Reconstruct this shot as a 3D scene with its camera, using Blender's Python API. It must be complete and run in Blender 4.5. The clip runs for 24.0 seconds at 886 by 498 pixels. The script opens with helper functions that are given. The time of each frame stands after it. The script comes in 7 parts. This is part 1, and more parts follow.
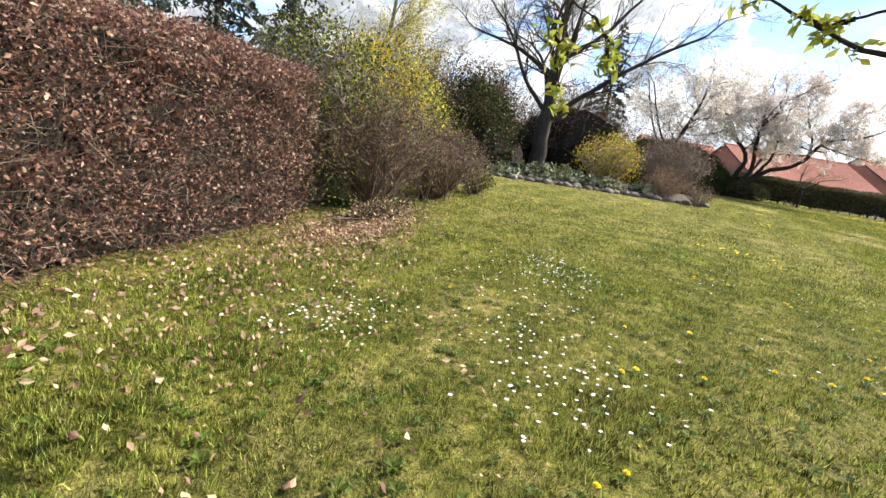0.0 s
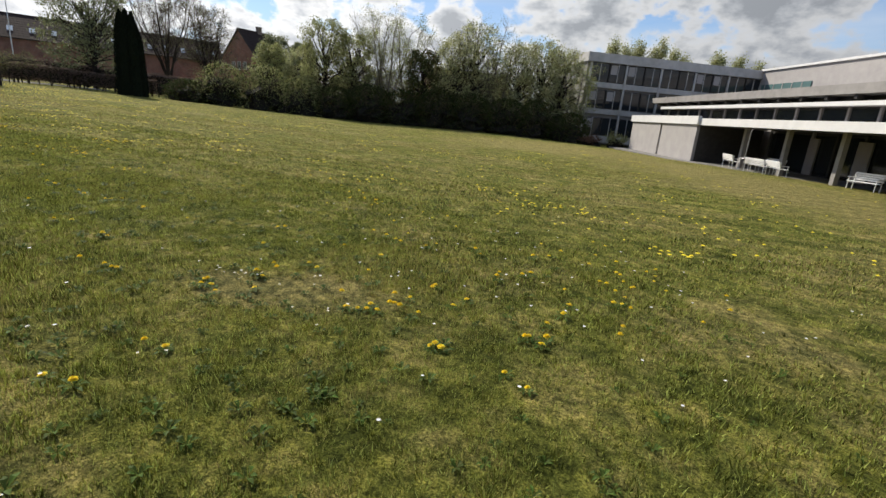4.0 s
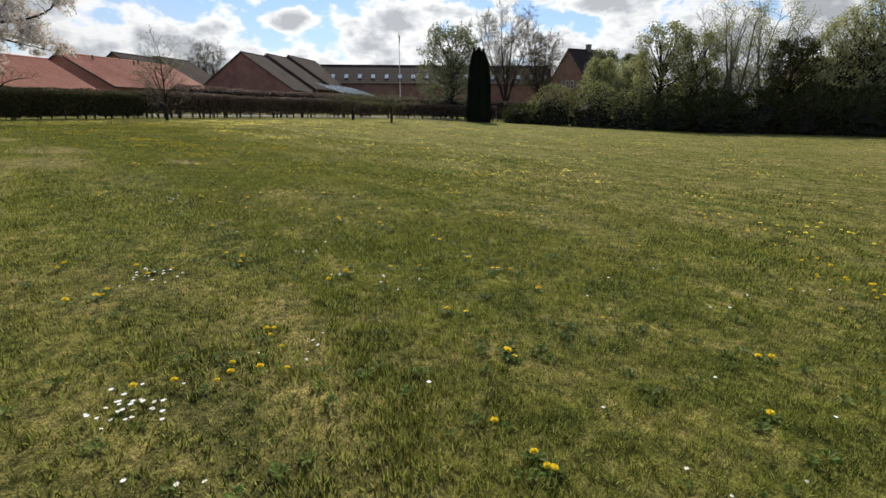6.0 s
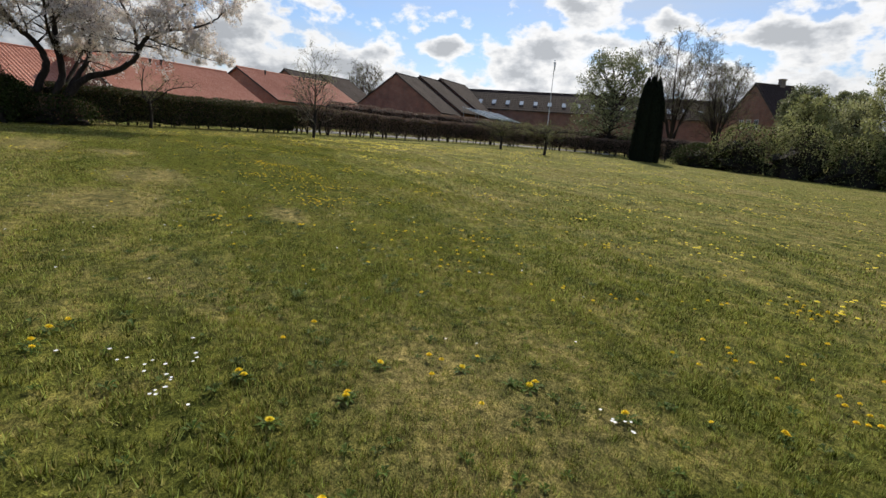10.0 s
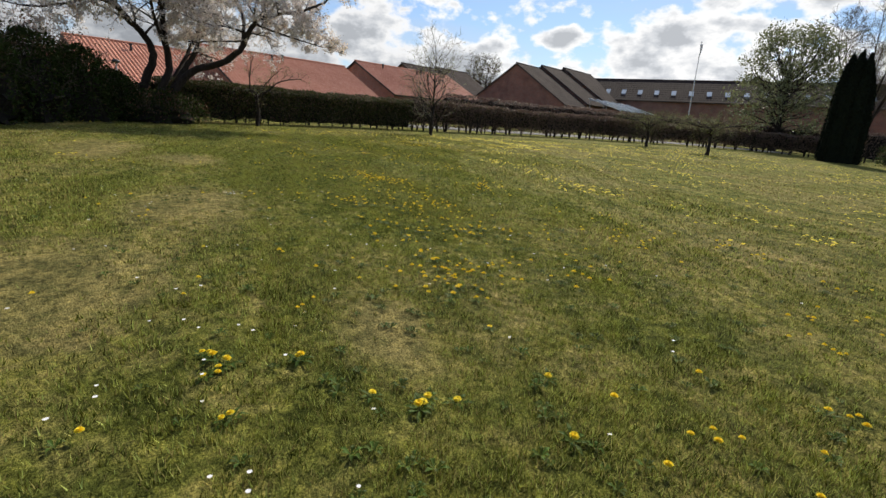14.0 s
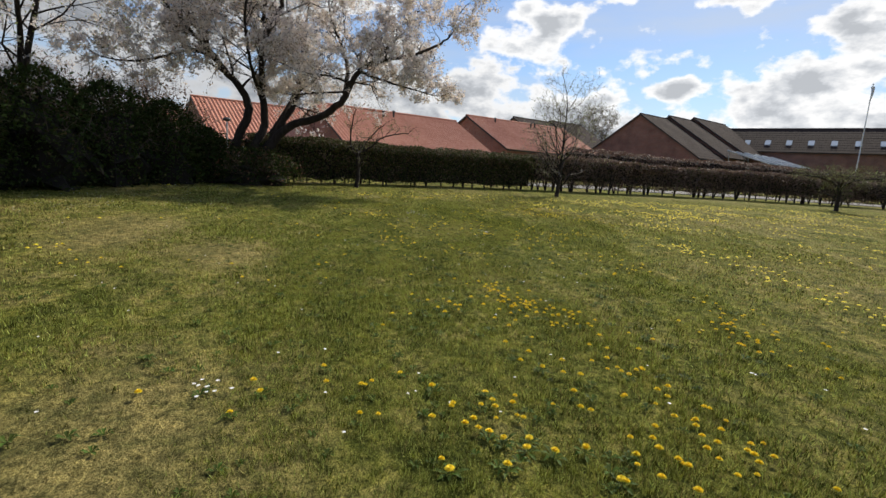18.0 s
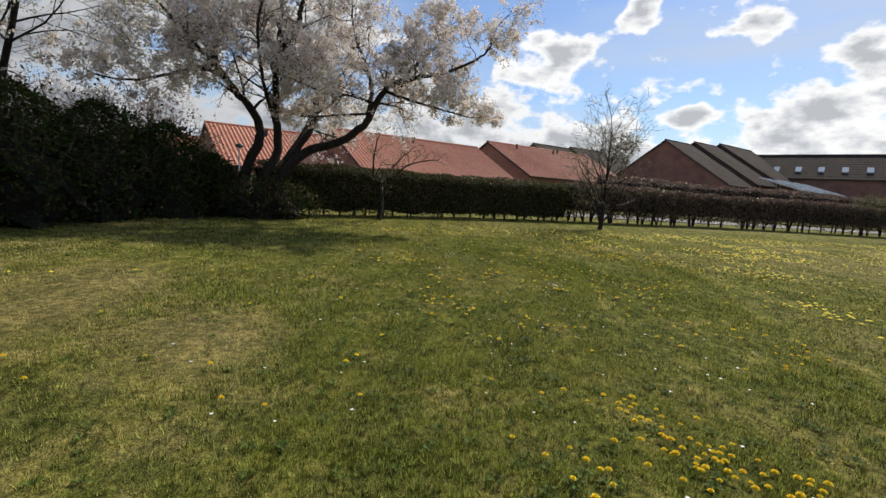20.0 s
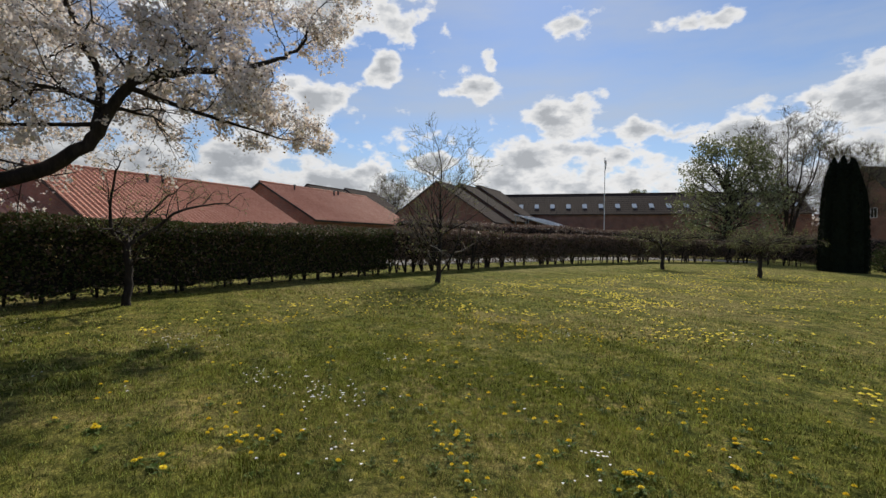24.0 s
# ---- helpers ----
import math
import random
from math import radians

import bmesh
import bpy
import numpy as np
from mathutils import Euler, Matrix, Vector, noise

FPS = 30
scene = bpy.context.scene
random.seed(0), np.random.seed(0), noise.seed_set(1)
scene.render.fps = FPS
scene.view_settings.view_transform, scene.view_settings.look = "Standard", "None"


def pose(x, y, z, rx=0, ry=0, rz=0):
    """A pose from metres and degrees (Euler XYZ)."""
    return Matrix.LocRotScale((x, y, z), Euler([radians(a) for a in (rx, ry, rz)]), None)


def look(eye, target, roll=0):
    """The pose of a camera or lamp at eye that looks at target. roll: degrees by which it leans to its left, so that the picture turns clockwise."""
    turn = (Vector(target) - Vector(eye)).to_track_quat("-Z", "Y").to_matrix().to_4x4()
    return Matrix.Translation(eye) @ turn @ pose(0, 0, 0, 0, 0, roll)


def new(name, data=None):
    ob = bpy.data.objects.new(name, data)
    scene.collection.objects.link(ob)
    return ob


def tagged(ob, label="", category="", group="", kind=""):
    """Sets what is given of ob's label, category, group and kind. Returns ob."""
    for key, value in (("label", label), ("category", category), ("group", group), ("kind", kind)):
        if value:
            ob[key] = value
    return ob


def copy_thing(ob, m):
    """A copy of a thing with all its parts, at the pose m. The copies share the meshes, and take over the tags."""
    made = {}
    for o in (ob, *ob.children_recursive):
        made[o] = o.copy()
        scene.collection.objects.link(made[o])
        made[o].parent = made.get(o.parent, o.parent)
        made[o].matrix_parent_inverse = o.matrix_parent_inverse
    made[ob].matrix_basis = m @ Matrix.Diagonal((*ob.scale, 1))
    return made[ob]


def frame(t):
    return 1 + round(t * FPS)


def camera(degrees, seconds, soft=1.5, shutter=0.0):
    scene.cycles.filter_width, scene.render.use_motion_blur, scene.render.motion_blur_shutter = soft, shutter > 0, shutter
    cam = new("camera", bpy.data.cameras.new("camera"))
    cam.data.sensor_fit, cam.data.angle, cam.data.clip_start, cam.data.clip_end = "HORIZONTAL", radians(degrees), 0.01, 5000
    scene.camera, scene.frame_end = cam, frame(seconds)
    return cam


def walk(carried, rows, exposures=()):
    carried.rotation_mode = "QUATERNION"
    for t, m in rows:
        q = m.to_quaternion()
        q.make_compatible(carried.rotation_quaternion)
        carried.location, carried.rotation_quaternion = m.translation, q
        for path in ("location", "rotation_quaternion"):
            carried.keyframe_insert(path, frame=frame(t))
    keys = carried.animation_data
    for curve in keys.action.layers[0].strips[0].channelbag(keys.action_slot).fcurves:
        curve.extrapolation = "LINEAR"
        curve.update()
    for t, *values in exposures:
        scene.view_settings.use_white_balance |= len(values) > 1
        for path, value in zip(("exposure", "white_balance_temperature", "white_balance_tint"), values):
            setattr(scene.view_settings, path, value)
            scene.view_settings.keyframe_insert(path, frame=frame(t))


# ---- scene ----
cam = camera(85.3, 24.0)
PATH = [
    (0, (5.527, -3.362, 1.433), (1.843, -4.684, 0.611), 9.09),
    (0.5, (4.934, -3.679, 1.418), (1.131, -4.539, 0.525), 7.64),
    (1, (4.274, -3.845, 1.423), (0.396, -4.022, 0.460), 3.68),
    (1.5, (3.552, -3.686, 1.399), (-0.252, -3.156, 0.281), -0.28),
    (2, (2.754, -3.477, 1.392), (-0.599, -1.458, 0.570), 9.00),
    (2.5, (2.282, -2.987, 1.451), (-0.068, 0.122, 0.550), 3.13),
    (4.5, (0.412, -0.720, 1.540), (0.611, 3.126, 0.457), 6.59),
    (5, (-0.059, -0.258, 1.533), (-0.417, 3.563, 0.404), 4.19),
    (5.5, (-0.484, 0.315, 1.581), (-1.848, 3.912, 0.484), -0.78),
    (6, (-1.103, 0.742, 1.662), (-3.371, 3.848, 0.565), 0.10),
    (6.5, (-1.632, 1.254, 1.720), (-4.387, 3.947, 0.641), -1.78),
    (7, (-2.111, 1.594, 1.808), (-5.167, 4.008, 0.895), 0.04),
    (7.5, (-2.617, 2.113, 1.813), (-5.578, 4.686, 1.029), 0.61),
    (8, (-3.112, 2.568, 1.852), (-5.920, 5.288, 1.002), 2.55),
    (8.5, (-3.760, 2.890, 1.950), (-6.517, 5.641, 1.041), 4.83),
    (9, (-4.424, 3.303, 1.985), (-7.332, 5.893, 1.073), 3.58),
    (9.5, (-5.180, 3.650, 1.982), (-8.202, 6.102, 1.057), 4.43),
    (10, (-5.974, 3.971, 1.963), (-8.996, 6.417, 1.024), 4.03),
    (10.5, (-6.813, 4.120, 2.008), (-10.037, 6.290, 1.062), 3.53),
    (12.5, (-9.194, 5.298, 1.954), (-12.515, 7.266, 0.908), 2.09),
    (13, (-9.790, 5.511, 1.964), (-13.124, 7.503, 1.008), 4.39),
    (13.5, (-10.392, 5.737, 1.909), (-13.735, 7.700, 0.923), 5.60),
    (14, (-10.969, 5.879, 1.960), (-14.437, 7.581, 0.921), 3.50),
    (14.5, (-11.520, 6.010, 1.980), (-14.992, 7.760, 1.043), 4.29),
    (15, (-12.174, 6.203, 1.975), (-15.681, 7.897, 1.068), 2.82),
    (15.5, (-12.895, 6.273, 1.999), (-16.484, 7.791, 1.095), 4.29),
    (16, (-13.530, 6.491, 2.024), (-17.166, 7.895, 1.127), 2.64),
    (16.5, (-14.202, 6.538, 2.044), (-17.915, 7.737, 1.161), 2.33),
    (17, (-14.839, 6.719, 2.078), (-18.504, 8.072, 1.219), 2.47),
    (17.5, (-15.433, 6.885, 2.146), (-19.152, 8.137, 1.371), 3.62),
    (18, (-16.091, 6.933, 2.191), (-19.922, 7.863, 1.513), 3.27),
    (18.5, (-16.763, 7.053, 2.213), (-20.635, 7.856, 1.612), 1.13),
    (20.5, (-19.361, 6.641, 2.341), (-23.263, 7.413, 1.916), 4.45),
    (21, (-20.108, 6.593, 2.399), (-24.052, 7.124, 1.992), 4.16),
    (21.5, (-20.763, 6.529, 2.470), (-24.723, 6.940, 2.089), 3.82),
    (22, (-21.471, 6.585, 2.539), (-25.428, 7.150, 2.396), 2.86),
    (22.5, (-22.099, 6.590, 2.543), (-25.979, 7.562, 2.586), 2.58),
    (23, (-22.670, 6.722, 2.545), (-26.230, 8.545, 2.480), -0.57),
    (23.5, (-23.361, 6.795, 2.556), (-26.695, 9.004, 2.473), -0.91),
    (24, (-24.077, 6.832, 2.585), (-27.187, 9.346, 2.513), 0.39),
]
walk(cam, [(t, look(eye, target, roll)) for t, eye, target, roll in PATH], exposures=[(0, 1.45), (1.0, 0.95), (2.0, 0.5), (2.6, 0.15), (4.5, 0.45), (7, 0.15), (8, 0.05), (9.5, 0.2), (12.5, 0.3), (16, 0.3), (21, 0.25), (23, 0.05), (24, -0.03)])

# ---- light ----
SUN_AZ, SUN_EL = 131.0, 41.0
sun_way = Vector((math.cos(radians(SUN_AZ)) * math.cos(radians(SUN_EL)), math.sin(radians(SUN_AZ)) * math.cos(radians(SUN_EL)), math.sin(radians(SUN_EL))))
sun = new("sun", bpy.data.lights.new("sun", "SUN"))
sun.data.energy, sun.data.angle, sun.data.color = 5.0, radians(0.6), (1.0, 0.93, 0.8)
sun.matrix_world = look(sun_way * 200, (0, 0, 0))

world = bpy.data.worlds.new("sky")
scene.world = world
world.use_nodes = True


def nodes_of(tree):
    tree.nodes.clear()

    def add(kind, _links=()):
        n = tree.nodes.new(kind)
        if kind == "ShaderNodeMix":
            n.data_type = "RGBA"
        for socket, value in dict(_links).items():
            put = n.inputs[socket]
            if isinstance(value, bpy.types.NodeSocket):
                tree.links.new(value, put)
            else:
                put.default_value = value
        return n

    return add


def ramp(add, fac, stops):
    n = add("ShaderNodeValToRGB", {"Fac": fac})
    while len(n.color_ramp.elements) < len(stops):
        n.color_ramp.elements.new(0.5)
    for e, (at, col) in zip(n.color_ramp.elements, stops):
        e.position, e.color = at, (*col, 1) if len(col) == 3 else col
    return n.outputs["Color"]


def mixed(add, fac, a, b, blend="MIX"):
    n = add("ShaderNodeMix", {0: fac})
    n.blend_type = blend
    for i, v in ((6, a), (7, b)):
        if isinstance(v, bpy.types.NodeSocket):
            n.id_data.links.new(v, n.inputs[i])
        else:
            n.inputs[i].default_value = (*v, 1)
    return n.outputs[2]


def math_(add, op, a, b=0.0, clamp=False):
    n = add("ShaderNodeMath", {0: a, 1: b})
    n.operation, n.use_clamp = op, clamp
    return n.outputs[0]


# single clouds: compass angle, height, half width and half height in degrees
CLOUDS = [(152.5, 26.5, 9.5, 6.4), (148.4, 19.8, 2.4, 2.0), (156.5, 14.8, 5.6, 3.2), (137.6, 17.6, 3.0, 2.0), (135.4, 20.0, 1.3, 1.5), (127.3, 14.0, 4.4, 2.7), (125.8, 23.6, 3.4, 1.7), (113.0, 22.0, 3.8, 1.2), (119.4, 12.0, 2.4, 1.9), (109.5, 11.2, 8.0, 2.2), (100.0, 13.0, 5.0, 3.0), (121.2, 9.2, 2.2, 1.4), (131.2, 9.3, 4.4, 1.7), (143.0, 9.0, 5.0, 1.6), (91.0, 9.5, 5.5, 2.4), (77.5, 10.5, 7.5, 4.0), (62.0, 12.5, 11.0, 4.0), (212.0, 11.5, 13.0, 5.5), (200.0, 14.0, 7.0, 5.0), (184.5, 16.5, 7.5, 4.0), (173.0, 12.0, 5.5, 3.0), (165.5, 9.0, 4.5, 2.2), (170.0, 24.0, 6.0, 3.0), (192.0, 26.0, 8.0, 3.0)]


def build_sky():
    add = nodes_of(world.node_tree)
    way = add("ShaderNodeTexCoord").outputs["Generated"]
    sky = add("ShaderNodeTexSky")
    sky.sky_type, sky.sun_disc, sky.sun_elevation, sky.sun_rotation = "NISHITA", False, radians(SUN_EL), radians(90 - SUN_AZ)
    sky.air_density, sky.dust_density, sky.ozone_density = 1.2, 0.3, 2.5
    xyz = add("ShaderNodeSeparateXYZ", {0: way})
    x, y, z = (xyz.outputs[k] for k in range(3))
    turn = math_(add, "ADD", math_(add, "MULTIPLY", math_(add, "ARCTAN2", math_(add, "MULTIPLY", y, -1.0), math_(add, "MULTIPLY", x, -1.0)), 57.2958), 180.0)
    high = math_(add, "MULTIPLY", math_(add, "ARCSINE", z), 57.2958)

    def field(scale, detail, seed, flat=1.6, rough=0.55):
        at = add("ShaderNodeCombineXYZ", {0: x, 1: y, 2: math_(add, "MULTIPLY", z, flat)})
        at = add("ShaderNodeMapping", {"Vector": at.outputs[0], "Location": seed}).outputs[0]
        return add("ShaderNodeTexNoise", {"Vector": at, "Scale": scale, "Detail": detail, "Roughness": rough}).outputs["Fac"]

    puff = math_(add, "SUBTRACT", field(13.0, 9.0, (3.7, 1.9, 0.6)), 0.5)
    broad = math_(add, "SUBTRACT", field(5.0, 4.0, (1.3, 5.9, 2.6)), 0.5)
    body = None
    for az, el, w, h in CLOUDS:
        a = math_(add, "MULTIPLY", math_(add, "SUBTRACT", turn, az), 1 / w)
        e = math_(add, "MULTIPLY", math_(add, "SUBTRACT", high, el), 1 / h)
        d = math_(add, "SUBTRACT", 1.0, math_(add, "SQRT", math_(add, "ADD", math_(add, "MULTIPLY", a, a), math_(add, "MULTIPLY", e, e))))
        body = d if body is None else math_(add, "MAXIMUM", body, d)
    body = math_(add, "MAXIMUM", body, -1.2)
    # the bank that closes the distance over the roofs
    bank = math_(add, "SUBTRACT", 0.92, math_(add, "MULTIPLY", math_(add, "ABSOLUTE", math_(add, "SUBTRACT", high, 3.0)), 0.115))
    body = math_(add, "MAXIMUM", body, bank)
    dense = math_(add, "ADD", body, math_(add, "ADD", math_(add, "MULTIPLY", puff, 3.4), math_(add, "MULTIPLY", broad, 1.2)))
    cover = ramp(add, dense, [(0.0, (0, 0, 0)), (0.1, (0.3, 0.3, 0.3)), (0.26, (0.9, 0.9, 0.9)), (0.42, (1, 1, 1))])
    grain = math_(add, "ADD", dense, math_(add, "MULTIPLY", math_(add, "SUBTRACT", field(24.0, 6.0, (9.1, 0.4, 3.3), 2.4), 0.5), 1.1))
    belly = ramp(add, grain, [(0.1, (0.86, 0.86, 0.87)), (0.4, (0.82, 0.82, 0.82)), (0.78, (0.56, 0.58, 0.61)), (1.0, (0.43, 0.45, 0.48))])
    toward = add("ShaderNodeVectorMath", {0: way, 1: sun_way})
    toward.operation = "DOT_PRODUCT"
    belly = mixed(add, 1.0, belly, ramp(add, toward.outputs["Value"], [(0.1, (0.42, 0.43, 0.45)), (0.55, (0.66, 0.67, 0.68)), (0.8, (1.0, 1.0, 1.0))]), "MULTIPLY")
    veil = field(2.2, 6.0, (7.1, 2.2, 4.0), 4.5)
    thin = ramp(add, veil, [(0.4, (0.06, 0.06, 0.06)), (0.66, (0.6, 0.6, 0.6))])
    blue = mixed(add, 1.0, sky.outputs[0], (0.07, 0.078, 0.095), "MULTIPLY")
    hazed = mixed(add, thin, blue, (0.5, 0.55, 0.62))
    full = mixed(add, cover, hazed, belly)
    back = add("ShaderNodeBackground", {"Color": full, "Strength": 1.0})
    add("ShaderNodeOutputWorld", {"Surface": back.outputs[0]})


build_sky()


# ---- materials ----
def stripes(add, at, col):
    """The lighter and darker lanes that a mower leaves, along the length of the lawn."""
    turned = add("ShaderNodeMapping", {"Vector": at, "Rotation": (0, 0, radians(-78.0))}).outputs[0]
    wave = add("ShaderNodeTexWave", {"Vector": turned, "Scale": 0.27, "Distortion": 1.6, "Detail": 3.0, "Detail Scale": 0.6}).outputs["Fac"]
    col = mixed(add, 1.0, col, ramp(add, wave, [(0.2, (0.89, 0.91, 0.89)), (0.8, (1.11, 1.09, 1.09))]), "MULTIPLY")
    tufts = add("ShaderNodeTexNoise", {"Vector": at, "Scale": 5.0, "Detail": 4.0, "Roughness": 0.6}).outputs["Fac"]
    return mixed(add, 1.0, col, ramp(add, tufts, [(0.36, (0.66, 0.72, 0.66)), (0.5, (1.02, 1.02, 1.0)), (0.64, (1.32, 1.28, 1.2))]), "MULTIPLY")


def material(name, colours, scale=8.0, rough=0.8, bump=0.3, bump_scale=None, detail=6.0, vary=0.0, translucent=0.0, metal=0.0, spec=0.3, island=False, second=None, space="Object", stretch=(1, 1, 1), spread=0.17, mown=False):
    """Noise between colours at two scales, with relief; vary: change from piece to piece."""
    m = bpy.data.materials.new(name)
    m.use_nodes = True
    add = nodes_of(m.node_tree)
    at = add("ShaderNodeTexCoord").outputs[space]
    if space == "Object":
        at = add("ShaderNodeNewGeometry").outputs["Position"]
    at = add("ShaderNodeMapping", {"Vector": at, "Scale": stretch}).outputs[0]
    fine = add("ShaderNodeTexNoise", {"Vector": at, "Scale": scale, "Detail": detail, "Roughness": 0.65}).outputs["Fac"]
    wide = add("ShaderNodeTexNoise", {"Vector": at, "Scale": scale * 0.13, "Detail": 3.0}).outputs["Fac"]
    fac = math_(add, "ADD", math_(add, "MULTIPLY", fine, 0.62), math_(add, "MULTIPLY", wide, 0.38))
    n = len(colours)
    col = ramp(add, fac, [(0.5 - spread + 2 * spread * i / max(1, n - 1), c) for i, c in enumerate(colours)])
    if mown:
        col = stripes(add, at, col)
    if vary:
        rnd = add("ShaderNodeNewGeometry").outputs["Random Per Island"] if island else add("ShaderNodeObjectInfo").outputs["Random"]
        if second:
            col = mixed(add, ramp(add, rnd, [(0.45, (0, 0, 0)), (0.95, (1, 1, 1))]), col, second)
        hsv = add("ShaderNodeHueSaturation", {"Color": col, "Value": add("ShaderNodeMapRange", {0: rnd, 3: 1 - vary, 4: 1 + vary}).outputs[0], "Hue": add("ShaderNodeMapRange", {0: rnd, 3: 0.5 - vary * 0.05, 4: 0.5 + vary * 0.05}).outputs[0]})
        col = hsv.outputs[0]
    links = {"Base Color": col, "Roughness": rough, "Metallic": metal, "Specular IOR Level": spec}
    if bump:
        relief = add("ShaderNodeTexNoise", {"Vector": at, "Scale": bump_scale or scale * 2.5, "Detail": 8.0}).outputs["Fac"]
        links["Normal"] = add("ShaderNodeBump", {"Height": relief, "Strength": bump, "Distance": 0.02}).outputs[0]
    shade = add("ShaderNodeBsdfPrincipled", links).outputs[0]
    if translucent:
        thin = add("ShaderNodeBsdfTranslucent", {"Color": col}).outputs[0]
        shade = add("ShaderNodeMixShader", {0: translucent, 1: shade, 2: thin}).outputs[0]
    add("ShaderNodeOutputMaterial", {"Surface": shade})
    return m


# worn and dry spots in the lawn: middle and half widths
DRY_PATCHES = [(-0.4, 2.6, 1.0, 0.5), (-15.7, 4.6, 1.6, 1.1), (-18.8, 5.5, 1.8, 1.0), (-25.5, 3.4, 2.2, 1.0), (-23.8, 5.4, 1.2, 0.8), (-14.2, 7.0, 0.9, 0.4), (9.5, 36.0, 9.0, 10.0), (14.0, 20.0, 4.5, 12.0)]


def lawn_material():
    m = bpy.data.materials.new("lawn")
    m.use_nodes = True
    add = nodes_of(m.node_tree)
    at = add("ShaderNodeNewGeometry").outputs["Position"]
    wide = add("ShaderNodeTexNoise", {"Vector": at, "Scale": 0.28, "Detail": 5.0, "Roughness": 0.6}).outputs["Fac"]
    mid = add("ShaderNodeTexNoise", {"Vector": at, "Scale": 1.9, "Detail": 6.0, "Roughness": 0.68}).outputs["Fac"]
    fine = add("ShaderNodeTexNoise", {"Vector": at, "Scale": 70.0, "Detail": 5.0, "Roughness": 0.75}).outputs["Fac"]
    turf = ramp(add, mid, [(0.36, (0.1, 0.113, 0.022)), (0.5, (0.205, 0.21, 0.045)), (0.63, (0.295, 0.27, 0.075))])
    dry = ramp(add, math_(add, "ADD", math_(add, "MULTIPLY", wide, 0.6), math_(add, "MULTIPLY", mid, 0.4)), [(0.45, (0, 0, 0)), (0.6, (0.85, 0.85, 0.85))])
    for x, y, rx, ry in DRY_PATCHES:
        spot = add("ShaderNodeMapping", {"Vector": at, "Location": (-x / rx, -y / ry, 0), "Scale": (1 / rx, 1 / ry, 0)}).outputs[0]
        far = add("ShaderNodeVectorMath", {0: spot})
        far.operation = "LENGTH"
        ragged = math_(add, "ADD", far.outputs["Value"], math_(add, "MULTIPLY", math_(add, "SUBTRACT", mid, 0.5), 3.0))
        dry = mixed(add, ramp(add, ragged, [(0.6, (0.85, 0.85, 0.85)), (1.15, (0, 0, 0))]), dry, (0.9, 0.9, 0.9))
    col = mixed(add, dry, turf, (0.33, 0.27, 0.11))
    col = stripes(add, at, col)
    clump = add("ShaderNodeTexNoise", {"Vector": at, "Scale": 14.0, "Detail": 5.0, "Roughness": 0.7}).outputs["Fac"]
    col = mixed(add, 1.0, col, ramp(add, clump, [(0.36, (0.42, 0.44, 0.42)), (0.5, (0.92, 0.92, 0.92)), (0.62, (1.25, 1.22, 1.18))]), "MULTIPLY")
    col = mixed(add, 1.0, col, ramp(add, fine, [(0.4, (0.4, 0.42, 0.38)), (0.5, (0.88, 0.9, 0.88)), (0.6, (1.35, 1.32, 1.28))]), "MULTIPLY")
    relief = math_(add, "ADD", math_(add, "MULTIPLY", fine, 0.8), math_(add, "ADD", math_(add, "MULTIPLY", mid, 0.8), math_(add, "MULTIPLY", clump, 1.6)))
    nrm = add("ShaderNodeBump", {"Height": relief, "Strength": 1.0, "Distance": 0.06}).outputs[0]
    b = add("ShaderNodeBsdfPrincipled", {"Base Color": col, "Roughness": 0.95, "Specular IOR Level": 0.05, "Normal": nrm})
    add("ShaderNodeOutputMaterial", {"Surface": b.outputs[0]})
    return m


def leaf_material(name, a, b, translucent=0.35, vary=0.3, rough=0.55, second=None, spec=0.3):
    return material(name, [a, b], scale=3.0, rough=rough, bump=0, vary=vary, island=True, translucent=translucent, second=second, spec=spec)


LAWN = lawn_material()
GRASS = material("grass_blade", [(0.04, 0.061, 0.007), (0.12, 0.142, 0.016), (0.27, 0.285, 0.05)], scale=15.0, rough=0.6, spread=0.1, mown=True, bump=0, vary=0.7, island=True, translucent=0.27, second=(0.34, 0.33, 0.085), spec=0.07)
STRAW = leaf_material("straw_blade", (0.24, 0.2, 0.06), (0.46, 0.395, 0.14), 0.35, 0.5, spec=0.1)
BARK = material("bark", [(0.012, 0.009, 0.007), (0.03, 0.023, 0.019), (0.058, 0.046, 0.037)], 14, 0.95, 0.9, stretch=(1, 1, 0.35))
BARK_GREY = material("bark_grey", [(0.07, 0.06, 0.045), (0.15, 0.13, 0.1), (0.23, 0.2, 0.16)], 14, 0.95, 0.8, stretch=(1, 1, 0.35))
BARK_MID = material("bark_brown", [(0.02, 0.016, 0.013), (0.048, 0.039, 0.031), (0.085, 0.07, 0.055)], 14, 0.95, 0.9, stretch=(1, 1, 0.35))
TWIG = material("twig", [(0.06, 0.042, 0.03), (0.13, 0.095, 0.07)], 20, 0.9, 0.0, vary=0.3, island=True)
TWIG_DRY = material("twig_dry", [(0.09, 0.058, 0.042), (0.22, 0.155, 0.115)], 20, 0.9, 0.0, vary=0.5, island=True)
TWIG_GREY = material("twig_grey", [(0.12, 0.095, 0.075), (0.24, 0.2, 0.16)], 20, 0.9, 0.0, vary=0.35, island=True)
BLOSSOM = leaf_material("blossom", (0.78, 0.72, 0.68), (0.88, 0.83, 0.8), 0.42, 0.16, 0.6, second=(0.72, 0.6, 0.52))
